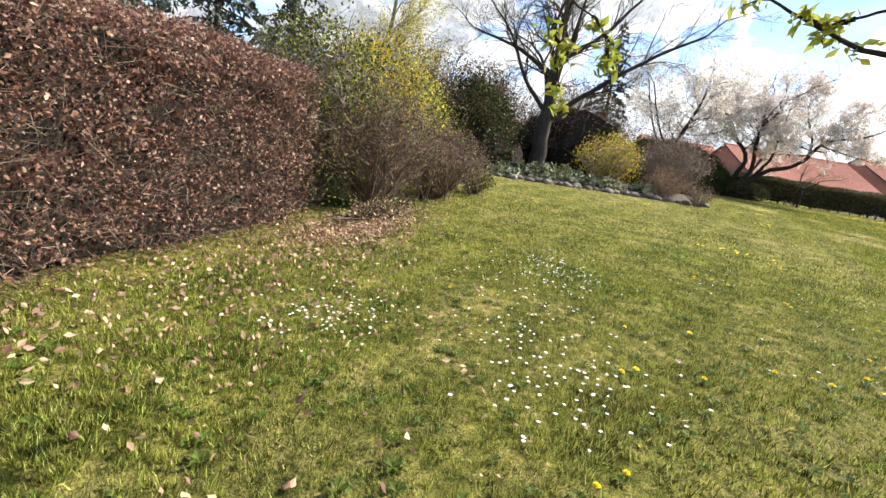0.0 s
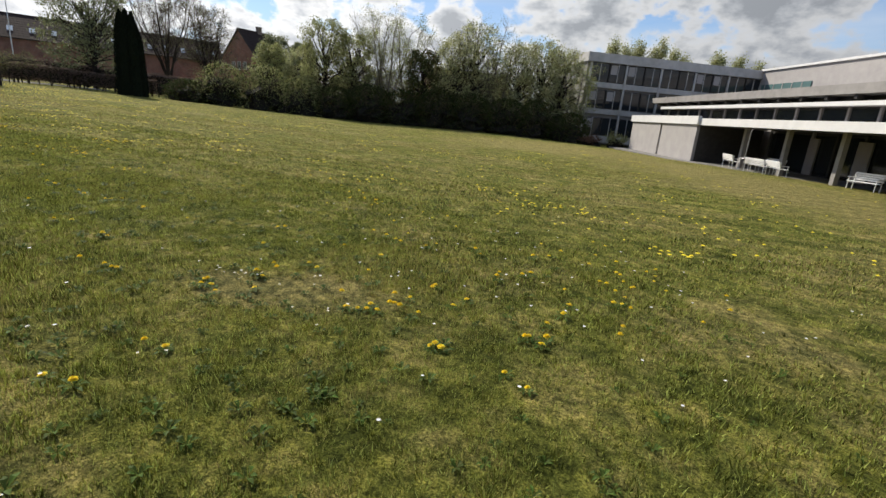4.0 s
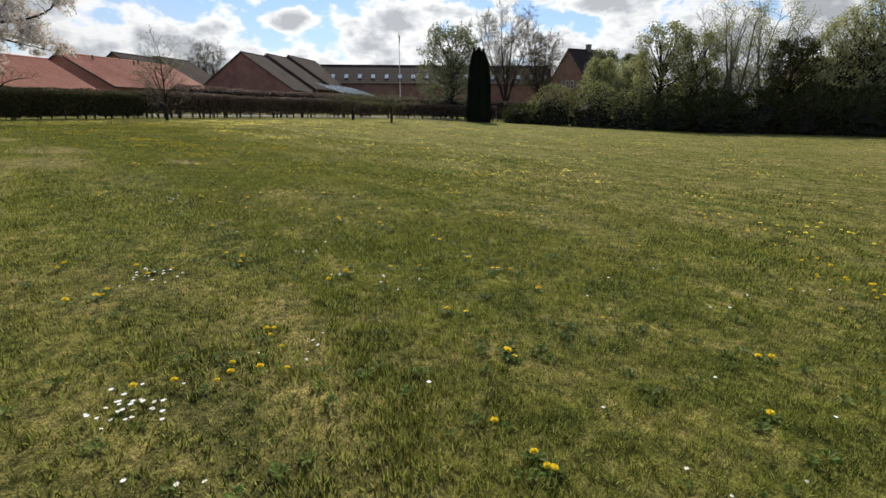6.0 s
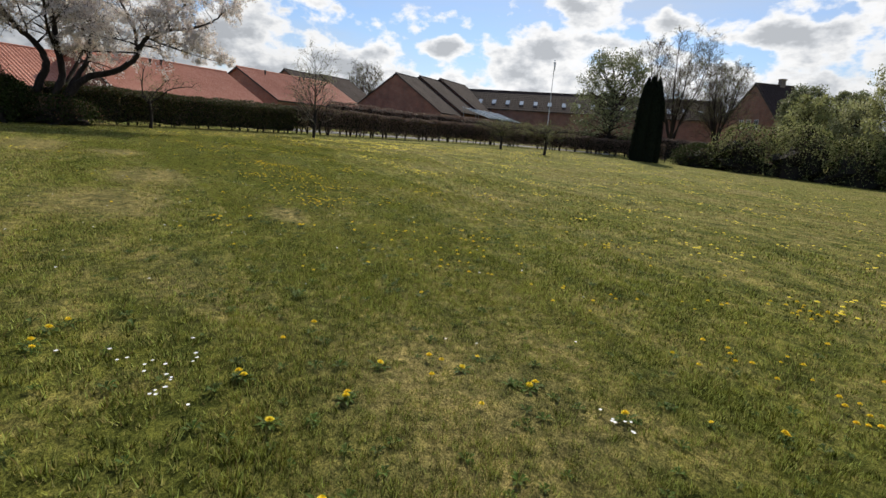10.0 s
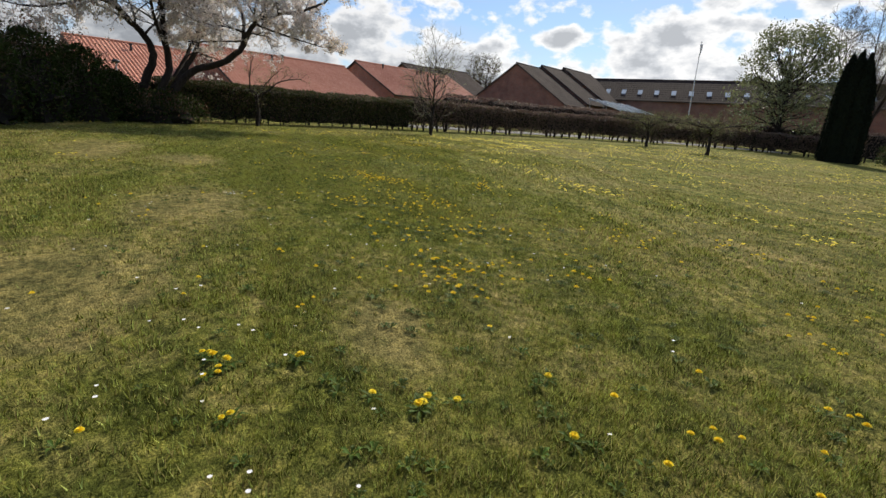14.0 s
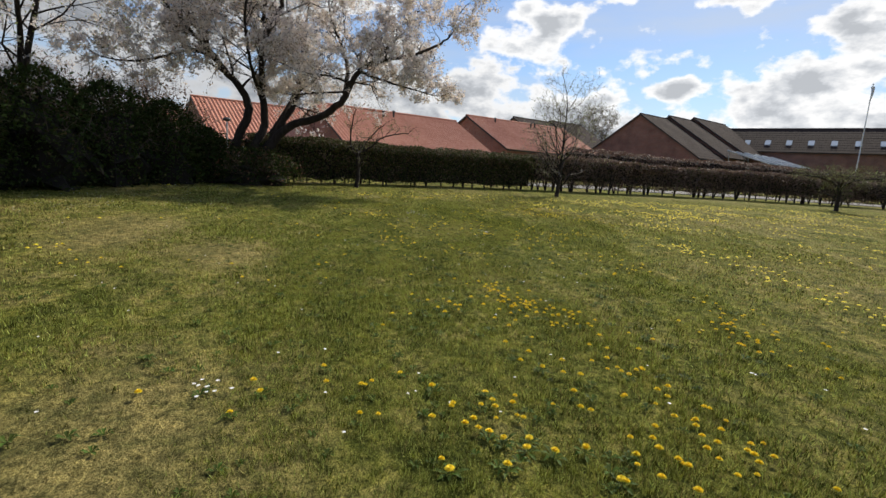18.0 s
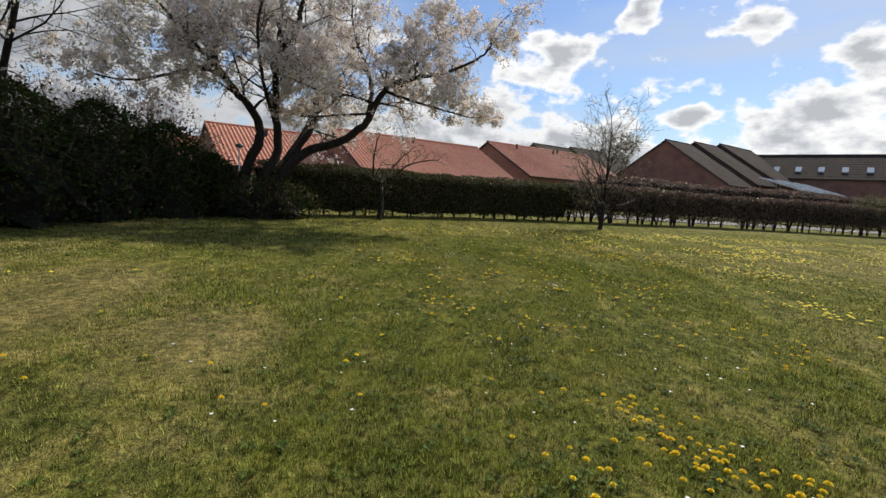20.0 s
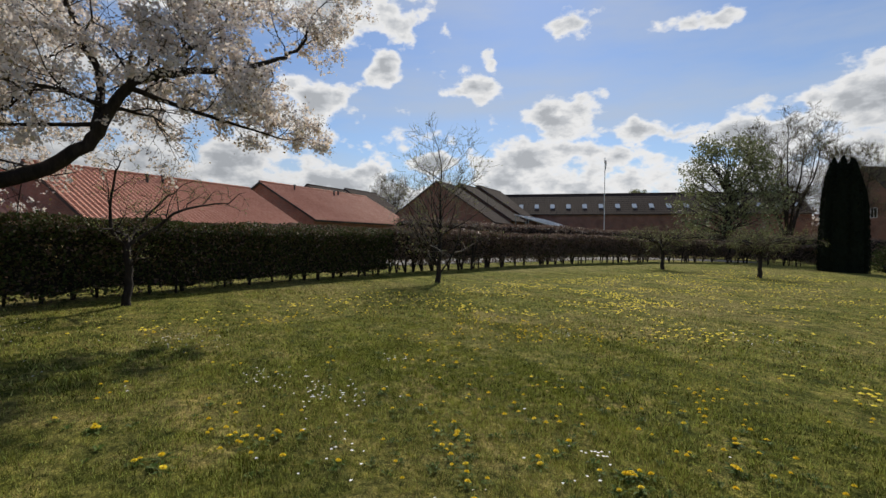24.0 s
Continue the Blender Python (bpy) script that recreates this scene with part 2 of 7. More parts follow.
COPPER = leaf_material("copper_leaf", (0.2, 0.15, 0.06), (0.34, 0.26, 0.11), 0.4, 0.35)
BUD = leaf_material("bud_leaf", (0.2, 0.24, 0.07), (0.36, 0.36, 0.14), 0.4, 0.3)
FRESH = leaf_material("fresh_leaf", (0.2, 0.215, 0.075), (0.35, 0.35, 0.15), 0.42, 0.3)
PALE_GREEN = leaf_material("pale_leaf", (0.27, 0.29, 0.125), (0.45, 0.44, 0.23), 0.42, 0.3)
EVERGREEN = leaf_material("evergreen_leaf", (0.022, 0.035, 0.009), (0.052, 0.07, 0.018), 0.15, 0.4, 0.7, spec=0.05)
HEDGE_LEAF = leaf_material("hedge_leaf", (0.035, 0.058, 0.016), (0.09, 0.118, 0.034), 0.2, 0.4, 0.65, second=(0.09, 0.055, 0.03), spec=0.12)
HEDGE_BROWN = leaf_material("hedge_brown", (0.13, 0.08, 0.06), (0.23, 0.155, 0.118), 0.25, 0.4)
BEECH = leaf_material("beech_leaf", (0.12, 0.056, 0.042), (0.24, 0.12, 0.09), 0.3, 0.55, second=(0.34, 0.21, 0.165))
DRY_LEAF = leaf_material("dry_leaf", (0.22, 0.12, 0.07), (0.36, 0.23, 0.145), 0.25, 0.4, second=(0.45, 0.31, 0.21))
YELLOW_LEAF = leaf_material("yellow_leaf", (0.45, 0.33, 0.02), (0.66, 0.5, 0.05), 0.42, 0.3)
FAR_LEAF = leaf_material("far_leaf", (0.12, 0.14, 0.06), (0.23, 0.24, 0.12), 0.35, 0.3)
LIME_LEAF = leaf_material("lime_leaf", (0.19, 0.22, 0.022), (0.38, 0.38, 0.06), 0.42, 0.35)
RUST_LEAF = leaf_material("rust_leaf", (0.14, 0.06, 0.035), (0.26, 0.13, 0.08), 0.3, 0.35)
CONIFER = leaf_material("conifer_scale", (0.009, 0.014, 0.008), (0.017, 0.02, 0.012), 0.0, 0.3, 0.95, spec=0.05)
SPRUCE = leaf_material("spruce_needle", (0.03, 0.045, 0.028), (0.06, 0.075, 0.05), 0.1, 0.35, 0.6)
# near-black colour standing in for the shade inside hedges and shrubs
SHADE_CORE = material("hedge_core", [(0.01, 0.009, 0.007), (0.028, 0.022, 0.015)], 6, 0.95, 0.6)
RED_TILE = material("red_tile", [(0.36, 0.13, 0.078), (0.46, 0.19, 0.12), (0.53, 0.25, 0.165)], 3.0, 0.75, 0.2, detail=8)
DARK_TILE = material("dark_tile", [(0.026, 0.018, 0.016), (0.043, 0.031, 0.028), (0.064, 0.047, 0.042)], 2.5, 0.9, 0.3, spec=0.06)
BROWN_TILE = material("brown_tile", [(0.035, 0.024, 0.02), (0.06, 0.042, 0.036)], 2.5, 0.85, 0.3, spec=0.1)
WHITE = material("white_paint", [(0.72, 0.7, 0.69), (0.84, 0.83, 0.82)], 1.5, 0.6, 0.05)
PANEL_WHITE = material("white_panel", [(0.31, 0.29, 0.285), (0.4, 0.375, 0.365)], 1.2, 0.8, 0.1)
FASCIA = material("weathered_white", [(0.56, 0.55, 0.545), (0.7, 0.69, 0.685)], 1.4, 0.7, 0.08)
WEATHERED = material("pale_concrete", [(0.34, 0.33, 0.32), (0.46, 0.445, 0.43), (0.56, 0.545, 0.53)], 1.1, 0.85, 0.2)
CONCRETE = material("concrete", [(0.19, 0.18, 0.172), (0.26, 0.245, 0.233), (0.32, 0.3, 0.285)], 1.3, 0.9, 0.3)
PAVING = material("paving", [(0.13, 0.122, 0.115), (0.215, 0.202, 0.19)], 3, 0.9, 0.3, vary=0.1)
DARK_FRAME = material("dark_frame", [(0.03, 0.028, 0.027), (0.06, 0.055, 0.05)], 4, 0.5, 0.05)
GALVANISED = material("galvanised", [(0.42, 0.43, 0.44), (0.56, 0.57, 0.58)], 5, 0.4, 0.05, metal=0.6)
STONE = material("field_stone", [(0.085, 0.07, 0.058), (0.16, 0.138, 0.118), (0.23, 0.205, 0.18)], 9, 0.9, 0.6, vary=0.25)
SOIL = material("soil", [(0.045, 0.032, 0.023), (0.1, 0.075, 0.055)], 12, 0.95, 0.8)
DANDELION = material("dandelion_petal", [(0.91, 0.69, 0.02), (0.96, 0.79, 0.05)], 60, 0.7, 0.2, bump_scale=300, translucent=0.25)
DAISY = material("daisy_petal", [(0.76, 0.75, 0.73), (0.86, 0.85, 0.84)], 60, 0.7, 0.0, translucent=0.25)
STALK = material("flower_stalk", [(0.11, 0.15, 0.035), (0.2, 0.22, 0.07)], 30, 0.7, 0.0)
ROSETTE = leaf_material("rosette_leaf", (0.035, 0.06, 0.008), (0.085, 0.125, 0.02), 0.2, 0.35, 0.6, spec=0.1)
VARIEGATED = leaf_material("variegated_leaf", (0.05, 0.075, 0.025), (0.13, 0.16, 0.06), 0.25, 0.4, second=(0.36, 0.37, 0.26))


def brick_material(name, a, b, mortar):
    m = bpy.data.materials.new(name)
    m.use_nodes = True
    add = nodes_of(m.node_tree)
    at = add("ShaderNodeTexCoord").outputs["UV"]
    br = add("ShaderNodeTexBrick", {"Vector": at, "Color1": (*a, 1), "Color2": (*b, 1), "Mortar": (*mortar, 1), "Scale": 1.0, "Mortar Size": 0.006, "Brick Width": 0.24, "Row Height": 0.066})
    pos = add("ShaderNodeNewGeometry").outputs["Position"]
    dirt = add("ShaderNodeTexNoise", {"Vector": pos, "Scale": 0.9, "Detail": 6.0}).outputs["Fac"]
    col = mixed(add, 1.0, br.outputs[0], ramp(add, dirt, [(0.3, (0.7, 0.7, 0.7)), (0.7, (1.15, 1.12, 1.1))]), "MULTIPLY")
    nrm = add("ShaderNodeBump", {"Height": br.outputs["Fac"], "Strength": -0.4, "Distance": 0.01}).outputs[0]
    b_ = add("ShaderNodeBsdfPrincipled", {"Base Color": col, "Roughness": 0.9, "Normal": nrm})
    add("ShaderNodeOutputMaterial", {"Surface": b_.outputs[0]})
    return m


BRICK = brick_material("red_brick", (0.3, 0.125, 0.085), (0.38, 0.17, 0.115), (0.3, 0.25, 0.2))
BRICK_DARK = brick_material("brown_brick", (0.23, 0.1, 0.075), (0.3, 0.145, 0.105), (0.25, 0.2, 0.165))


def glass_material(name, tint, rough=0.06):
    m = bpy.data.materials.new(name)
    m.use_nodes = True
    add = nodes_of(m.node_tree)
    pos = add("ShaderNodeNewGeometry").outputs["Position"]
    n = add("ShaderNodeTexNoise", {"Vector": pos, "Scale": 0.8, "Detail": 3.0}).outputs["Fac"]
    nrm = add("ShaderNodeBump", {"Height": n, "Strength": 0.05, "Distance": 0.05}).outputs[0]
    b = add("ShaderNodeBsdfPrincipled", {"Base Color": (*tint, 1), "Roughness": rough, "Specular IOR Level": 0.6, "Normal": nrm})
    add("ShaderNodeOutputMaterial", {"Surface": b.outputs[0]})
    return m


GLASS = glass_material("window_glass", (0.018, 0.022, 0.026))
ROOFLIGHT = glass_material("rooflight_glass", (0.5, 0.54, 0.58), 0.12)
GREEN_GLASS = glass_material("green_glass", (0.1, 0.17, 0.17), 0.1)


# ---- mesh tools ----
def lawn_z(x, y):
    """Height of the ground: it falls gently towards the buildings and levels out before them."""
    s = np.clip((x * 0.9 + y * 0.3 - 5) / 20, 0, 1)
    z = -0.0349 * (x * 0.9397 + y * 0.342) + 0.55 * s * s * (3 - 2 * s)
    far = np.clip((np.hypot(x + 8, y - 15) - 62) / 60, 0, 1)
    return z * (1 - far) + 0.9 * far


def gz(x, y):
    return float(lawn_z(np.float64(x), np.float64(y)))


class Buf:
    """Collects vertices and faces; sets of faces with three or four corners."""

    def __init__(self):
        self.v, self.q, self.t, self.n = [], [], [], 0

    def add(self, v, q=None, t=None):
        v = np.asarray(v, np.float32).reshape(-1, 3)
        if q is not None and len(q):
            self.q.append(np.asarray(q, np.int32).reshape(-1, 4) + self.n)
        if t is not None and len(t):
            self.t.append(np.asarray(t, np.int32).reshape(-1, 3) + self.n)
        self.v.append(v)
        self.n += len(v)

    def mesh(self, name, mat, smooth=False, uv=False):
        me = bpy.data.meshes.new(name)
        v = np.concatenate(self.v) if self.v else np.zeros((0, 3), np.float32)
        q = np.concatenate(self.q) if self.q else np.zeros((0, 4), np.int32)
        t = np.concatenate(self.t) if self.t else np.zeros((0, 3), np.int32)
        me.vertices.add(len(v))
        me.vertices.foreach_set("co", v.ravel())
        loops = np.concatenate([q.ravel(), t.ravel()])
        me.loops.add(len(loops))
        me.loops.foreach_set("vertex_index", loops)
        me.polygons.add(len(q) + len(t))
        start = np.concatenate([np.arange(len(q)) * 4, len(q) * 4 + np.arange(len(t)) * 3]).astype(np.int32)
        me.polygons.foreach_set("loop_start", start)
        me.polygons.foreach_set("use_smooth", np.full(len(q) + len(t), bool(smooth)))
        if uv:
            # along the wall and up it
            layer = me.uv_layers.new(name="wall")
            p = v[loops]
            u = np.zeros((len(loops), 2), np.float32)
            for s, c in ((0, 4), (len(q) * 4, 3)):
                blk = p[s:(s + len(q) * 4) if c == 4 else len(p)].reshape(-1, c, 3)
                if len(blk):
                    nrm = np.cross(blk[:, 1] - blk[:, 0], blk[:, 2] - blk[:, 0])
                    side = np.stack([-nrm[:, 1], nrm[:, 0]], 1)
                    side /= np.linalg.norm(side, axis=1, keepdims=True) + 1e-9
                    uu = (blk[:, :, :2] * side[:, None, :]).sum(2)
                    u[s:s + blk.shape[0] * c] = np.stack([uu, blk[:, :, 2]], 2).reshape(-1, 2)
            layer.data.foreach_set("uv", u.ravel())
        me.materials.append(mat)
        me.update()
        me.validate()
        return me


def empty(name, x, y, z, label, category, group="", kind=""):
    ob = new(name)
    ob.empty_display_size = 0.2
    ob.location = (x, y, z)
    tagged(ob, label, category, group, kind)
    return ob


def part(name, buf, mat, parent, label="", smooth=False, uv=False):
    """One mesh under a thing, given in world coordinates."""
    ob = new(name, buf.mesh(name, mat, smooth, uv))
    ob.parent = parent
    at = parent
    off = Vector((0, 0, 0))
    while at is not None:
        off += at.location
        at = at.parent
    ob.location = -off
    if label:
        tagged(ob, label)
    return ob


def structure(name, buf, mat, label, category="", smooth=False, uv=False, kind="structure"):
    ob = new(name, buf.mesh(name, mat, smooth, uv))
    return tagged(ob, label, category or name.replace("_", " "), "", kind)


def tube(buf, pts, rad, n=6):
    pts = np.asarray(pts, float)
    rad = np.asarray(rad, float)
    k = len(pts)
    d = np.gradient(pts, axis=0)
    d /= np.linalg.norm(d, axis=1, keepdims=True) + 1e-9
    ref = np.array([0.0, 0, 1]) if abs(d[0, 2]) < 0.9 else np.array([1.0, 0, 0])
    a = np.cross(d, ref)
    a /= np.linalg.norm(a, axis=1, keepdims=True) + 1e-9
    b = np.cross(d, a)
    th = np.arange(n) * 2 * math.pi / n
    ring = pts[:, None] + rad[:, None, None] * (a[:, None] * np.cos(th)[None, :, None] + b[:, None] * np.sin(th)[None, :, None])
    i = np.arange(k - 1)[:, None] * n
    j = np.arange(n)[None]
    jn = (j + 1) % n
    q = np.stack([i + j, i + jn, i + n + jn, i + n + j], -1).reshape(-1, 4)
    buf.add(ring.reshape(-1, 3), q)


def box(buf, lo, hi, turn=0.0, at=(0, 0, 0), taper=0.0):
    """A box from lo to hi, turned round z by degrees and set at a place; its upper edge drawn in by taper."""
    (x0, y0, z0), (x1, y1, z1) = lo, hi
    v = np.array([(x0, y0, z0), (x1, y0, z0), (x1, y1, z0), (x0, y1, z0), (x0 + taper, y0 + taper, z1), (x1 - taper, y0 + taper, z1), (x1 - taper, y1 - taper, z1), (x0 + taper, y1 - taper, z1)], float)
    c, s = math.cos(radians(turn)), math.sin(radians(turn))
    w = np.stack([v[:, 0] * c - v[:, 1] * s + at[0], v[:, 0] * s + v[:, 1] * c + at[1], v[:, 2] + at[2]], 1)
    buf.add(w, [(3, 2, 1, 0), (4, 5, 6, 7), (0, 1, 5, 4), (1, 2, 6, 5), (2, 3, 7, 6), (3, 0, 4, 7)])


def leaves(buf, at, size, rng, aspect=1.6, droop=0.0, fold=0.25, jitter=0.35):
    """Small pointed leaves at the given places, each a folded kite of two triangles."""
    at = np.asarray(at, float)
    n = len(at)
    if not n:
        return
    d = rng.normal(size=(n, 3))
    d[:, 2] -= droop
    d /= np.linalg.norm(d, axis=1, keepdims=True) + 1e-9
    o = rng.normal(size=(n, 3))
    s = np.cross(d, o)
    s /= np.linalg.norm(s, axis=1, keepdims=True) + 1e-9
    up = np.cross(s, d)
    ln = size * (1 + jitter * rng.normal(size=(n, 1)).clip(-1.5, 1.5))
    w = ln / aspect * 0.5
    a = at - d * ln * 0.5
    c = at + d * ln * 0.5
    m = at - d * ln * 0.08 + up * w * fold
    v = np.stack([a, m + s * w, c, m - s * w], 1).reshape(-1, 3)
    i = np.arange(n)[:, None] * 4
    buf.add(v, None, np.concatenate([i + np.array([[0, 1, 2]]), i + np.array([[0, 2, 3]])], 1).reshape(-1, 3))


def grow(wood, twig, tips, p, d, length, r, level, rng, spread=0.75, lift=0.1, wiggle=0.18, kids=(4, 7), shrink=0.62, last=4, twig_level=3, start=0.3, thin=0.005):
    """A limb with its boughs: it bends on its way, and sends out thinner ones; tips collects where leaves sit."""
    k = 5 if level < 2 else (4 if level < 3 else 3)
    pts, rad = [np.array(p, float)], [r]
    q, e = np.array(p, float), np.array(d, float) / (np.linalg.norm(d) + 1e-9)
    for i in range(k):
        e = e + rng.normal(size=3) * wiggle + np.array([0, 0, lift])
        e /= np.linalg.norm(e)
        q = q + e * length / k
        pts.append(q)
        rad.append(r * (1 - 0.75 * (i + 1) / k))
    fine = level >= twig_level
    tube(twig if fine else wood, pts, rad, 3 if fine else (8 if level == 0 else 5))
    pts = np.array(pts)
    if level >= last:
        tips.append(pts[1:])
        return
    if level == last - 1:
        tips.append(pts[2:])
    n = rng.integers(kids[0], kids[1] + 1)
    for i in range(n):
        f = start + (1 - start) * (i + rng.random()) / n
        j = min(int(f * k), k - 1)
        g = f * k - j
        o = pts[j] * (1 - g) + pts[j + 1] * g
        ax = pts[j + 1] - pts[j]
        ax /= np.linalg.norm(ax) + 1e-9
        s = rng.normal(size=3)
        s -= ax * (s @ ax)
        s /= np.linalg.norm(s) + 1e-9
        sp = spread * (0.7 + 0.6 * rng.random())
        grow(wood, twig, tips, o, ax * math.cos(sp) + s * math.sin(sp), length * shrink * (1.15 - 0.45 * f) * (0.75 + 0.5 * rng.random()), max(r * (1 - 0.72 * f) * 0.68, thin), level + 1, rng, spread, lift, wiggle, kids, shrink, last, twig_level, start, thin)


def scatter(tips, per, reach, rng):
    pts = np.concatenate(tips) if tips else np.zeros((0, 3))
    at = np.repeat(pts, per, axis=0)
    return at + rng.normal(size=at.shape) * reach


def spline(pts, n):
    pts = np.asarray(pts, float)
    t = np.linspace(0, len(pts) - 1, n)
    out = []
    for u in t:
        i = min(int(u), len(pts) - 2)
        f = u - i
        p0, p1, p2, p3 = pts[max(i - 1, 0)], pts[i], pts[i + 1], pts[min(i + 2, len(pts) - 1)]
        out.append(0.5 * ((2 * p1) + (p2 - p0) * f + (2 * p0 - 5 * p1 + 4 * p2 - p3) * f * f + (3 * p1 - p0 - 3 * p2 + p3) * f ** 3))
    return np.array(out)


# ---- ground ----
def build_ground():
    fine = np.arange(-70, 60.1, 1.0)
    out = np.array([80, 95, 120, 160, 220, 320, 500, 900, 1600, 3000.0])
    xs = np.concatenate([-(out[::-1]) - 10, fine, out])
    ys = np.concatenate([-(out[::-1]) + 20, np.arange(-50, 110.1, 1.0), out + 50])
    X, Y = np.meshgrid(xs, ys)
    Z = lawn_z(X, Y)
    dip = np.sin(X * 0.9 + np.sin(Y * 0.7)) * np.sin(Y * 1.1 + X * 0.3) * 0.012
    Z = Z + dip * (np.hypot(X + 8, Y - 10) < 60)
    n, m = len(xs), len(ys)
    b = Buf()
    i = np.arange(m - 1)[:, None] * n + np.arange(n - 1)[None]
    b.add(np.stack([X, Y, Z], -1), np.stack([i, i + 1, i + n + 1, i + n], -1).reshape(-1, 4))
    structure("ground", b, LAWN, "mown spring lawn with dry patches, falling gently towards the buildings", "lawn", smooth=True)


build_ground()

# the middle of the strip of lawn that is walked along
STRIP = spline([(4.5, -5.5), (1.5, -4.4), (-0.5, -1.8), (-0.5, 2.5), (-4, 5.0), (-9, 6.5), (-15, 8.0), (-21, 8.0), (-25, 8.5), (-29, 10.5)], 60)


def strip_distance(p):
    d = np.full(len(p), 1e9)
    for s in STRIP:
        d = np.minimum(d, np.hypot(p[:, 0] - s[0], p[:, 1] - s[1]))
    return d


def patchy(x, y, k, seed):
    """A smooth random field of about 0 to 1 with patches of the size 1 / k."""
    r = np.random.default_rng(seed)
    out = 0
    for _ in range(7):
        a = r.uniform(0, 2 * math.pi)
        f = k * r.uniform(0.6, 1.9)
        out = out + np.sin((x * math.cos(a) + y * math.sin(a)) * f + r.uniform(0, 6.28))
    return 0.5 + out / 7


def blades(buf, x, y, height, width, rng, away):
    """Single blades of grass; away: the angle to which each one leans."""
    n = len(x)
    z = lawn_z(x, y)
    a = rng.uniform(0, 2 * math.pi, n)
    lean = rng.uniform(0.1, 0.95, n)
    b = away + rng.normal(size=n) * 0.5
    h = height * rng.uniform(0.45, 1.3, n)
    w = width * rng.uniform(0.7, 1.4, n)
    dx, dy = np.cos(a) * w * 0.5, np.sin(a) * w * 0.5
    lx, ly = np.cos(b) * lean * h, np.sin(b) * lean * h
    v = np.stack([np.stack([x - dx, y - dy, z - 0.01], 1), np.stack([x + dx, y + dy, z - 0.01], 1), np.stack([x + lx, y + ly, z + h * np.sqrt(1 - 0.6 * lean ** 2)], 1)], 1)
    buf.add(v.reshape(-1, 3), None, np.arange(3 * n))


def build_grass():
    rng = np.random.default_rng(11)
    for near, far, dens, height, width, bunch in ((0.0, 1.8, 7600, 0.035, 0.005, 14), (1.8, 4.2, 2700, 0.036, 0.0082, 9), (4.2, 9.0, 640, 0.034, 0.017, 5), (9.0, 20.0, 150, 0.026, 0.03, 1), (20.0, 46.0, 36, 0.022, 0.05, 1)):
        lo, hi = STRIP.min(0) - far, STRIP.max(0) + far
        n = int((hi[0] - lo[0]) * (hi[1] - lo[1]) * dens / bunch)
        p = rng.uniform(lo, hi, (n, 2))
        p = p[(p[:, 1] > -7.3) & (p[:, 0] < 17.5) & (p[:, 0] > -40) & (p[:, 1] < 53)]
        d = strip_distance(p)
        p = p[(d >= near - 0.5 * rng.random(len(p))) & (d < far)]
        # blades stand in tufts and lean out from their middle
        wide = rng.uniform(0.5, 1.6, len(p)) * 0.4 * (1 / dens * bunch) ** 0.5
        wide, p = np.repeat(wide, bunch), np.repeat(p, bunch, axis=0)
        off = rng.normal(size=p.shape) * wide[:, None]
        away = np.arctan2(off[:, 1], off[:, 0])
        p = p + off
        tuft = 0.3 * patchy(p[:, 0], p[:, 1], 9.0, 6) + 0.4 * patchy(p[:, 0], p[:, 1], 30.0, 16) + 0.4 * patchy(p[:, 0], p[:, 1], 70.0, 26)
        bare = np.zeros(len(p))
        for x, y, rx, ry in DRY_PATCHES:
            bare = np.maximum(bare, 1.2 - np.hypot((p[:, 0] - x) / rx, (p[:, 1] - y) / ry))
        keep = 0.3 * patchy(p[:, 0], p[:, 1], 1.7, 5) + 1.5 * tuft + 0.3 * rng.random(len(p)) - 0.8 * np.clip(bare, 0, 1) > (0.88 if near < 4 else 0.95)
        p, tuft, bare, away = p[keep], tuft[keep], bare[keep], away[keep]
        tall = (0.4 + 0.5 * patchy(p[:, 0], p[:, 1], 2.6, 8) + 1.0 * tuft) * (1 - 0.4 * np.clip(bare, 0, 1))
        # dry blades; the share rises with distance to paint the far lawn's brighter light
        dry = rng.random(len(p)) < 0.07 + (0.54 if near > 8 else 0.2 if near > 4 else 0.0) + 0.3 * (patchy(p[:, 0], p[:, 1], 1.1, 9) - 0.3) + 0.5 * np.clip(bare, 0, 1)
        for pick, mat, label in ((~dry, GRASS, "short tufted green lawn grass"), (dry, STRAW, "dry straw-coloured blades, with more added far off to lighten the lawn")):
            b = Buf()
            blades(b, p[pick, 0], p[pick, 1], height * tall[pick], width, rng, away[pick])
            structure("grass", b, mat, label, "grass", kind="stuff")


build_grass()


# ---- flowers in the lawn ----
def dandelion_parts(rng, r=0.025, h=0.05):
    head, stalk = Buf(), Buf()
    for ring, (n, rr, zz) in enumerate(((14, 1.0, 0.0), (11, 0.72, 0.006), (7, 0.4, 0.010))):
        for i in range(n):
            a = (i + 0.5 * ring + 0.3 * rng.random()) * 2 * math.pi / n
            w = 0.3 * r
            c, s = math.cos(a), math.sin(a)
            o = np.array([c, s, 0])
            e = np.array([-s, c, 0])
            base = np.array([0, 0, h + zz * 0.4])
            tip = base + o * r * rr + np.array([0, 0, zz])
            mid = (base + tip) / 2 + np.array([0, 0, 0.004])
            head.add([base, mid + e * w, tip, mid - e * w], [(0, 1, 2, 3)])
    tube(stalk, [(0, 0, -0.01), (0.003, 0.002, h * 0.5), (0, 0, h)], [0.003, 0.0025, 0.003], 4)
    return head, stalk, rosette(rng, 7, 0.085)


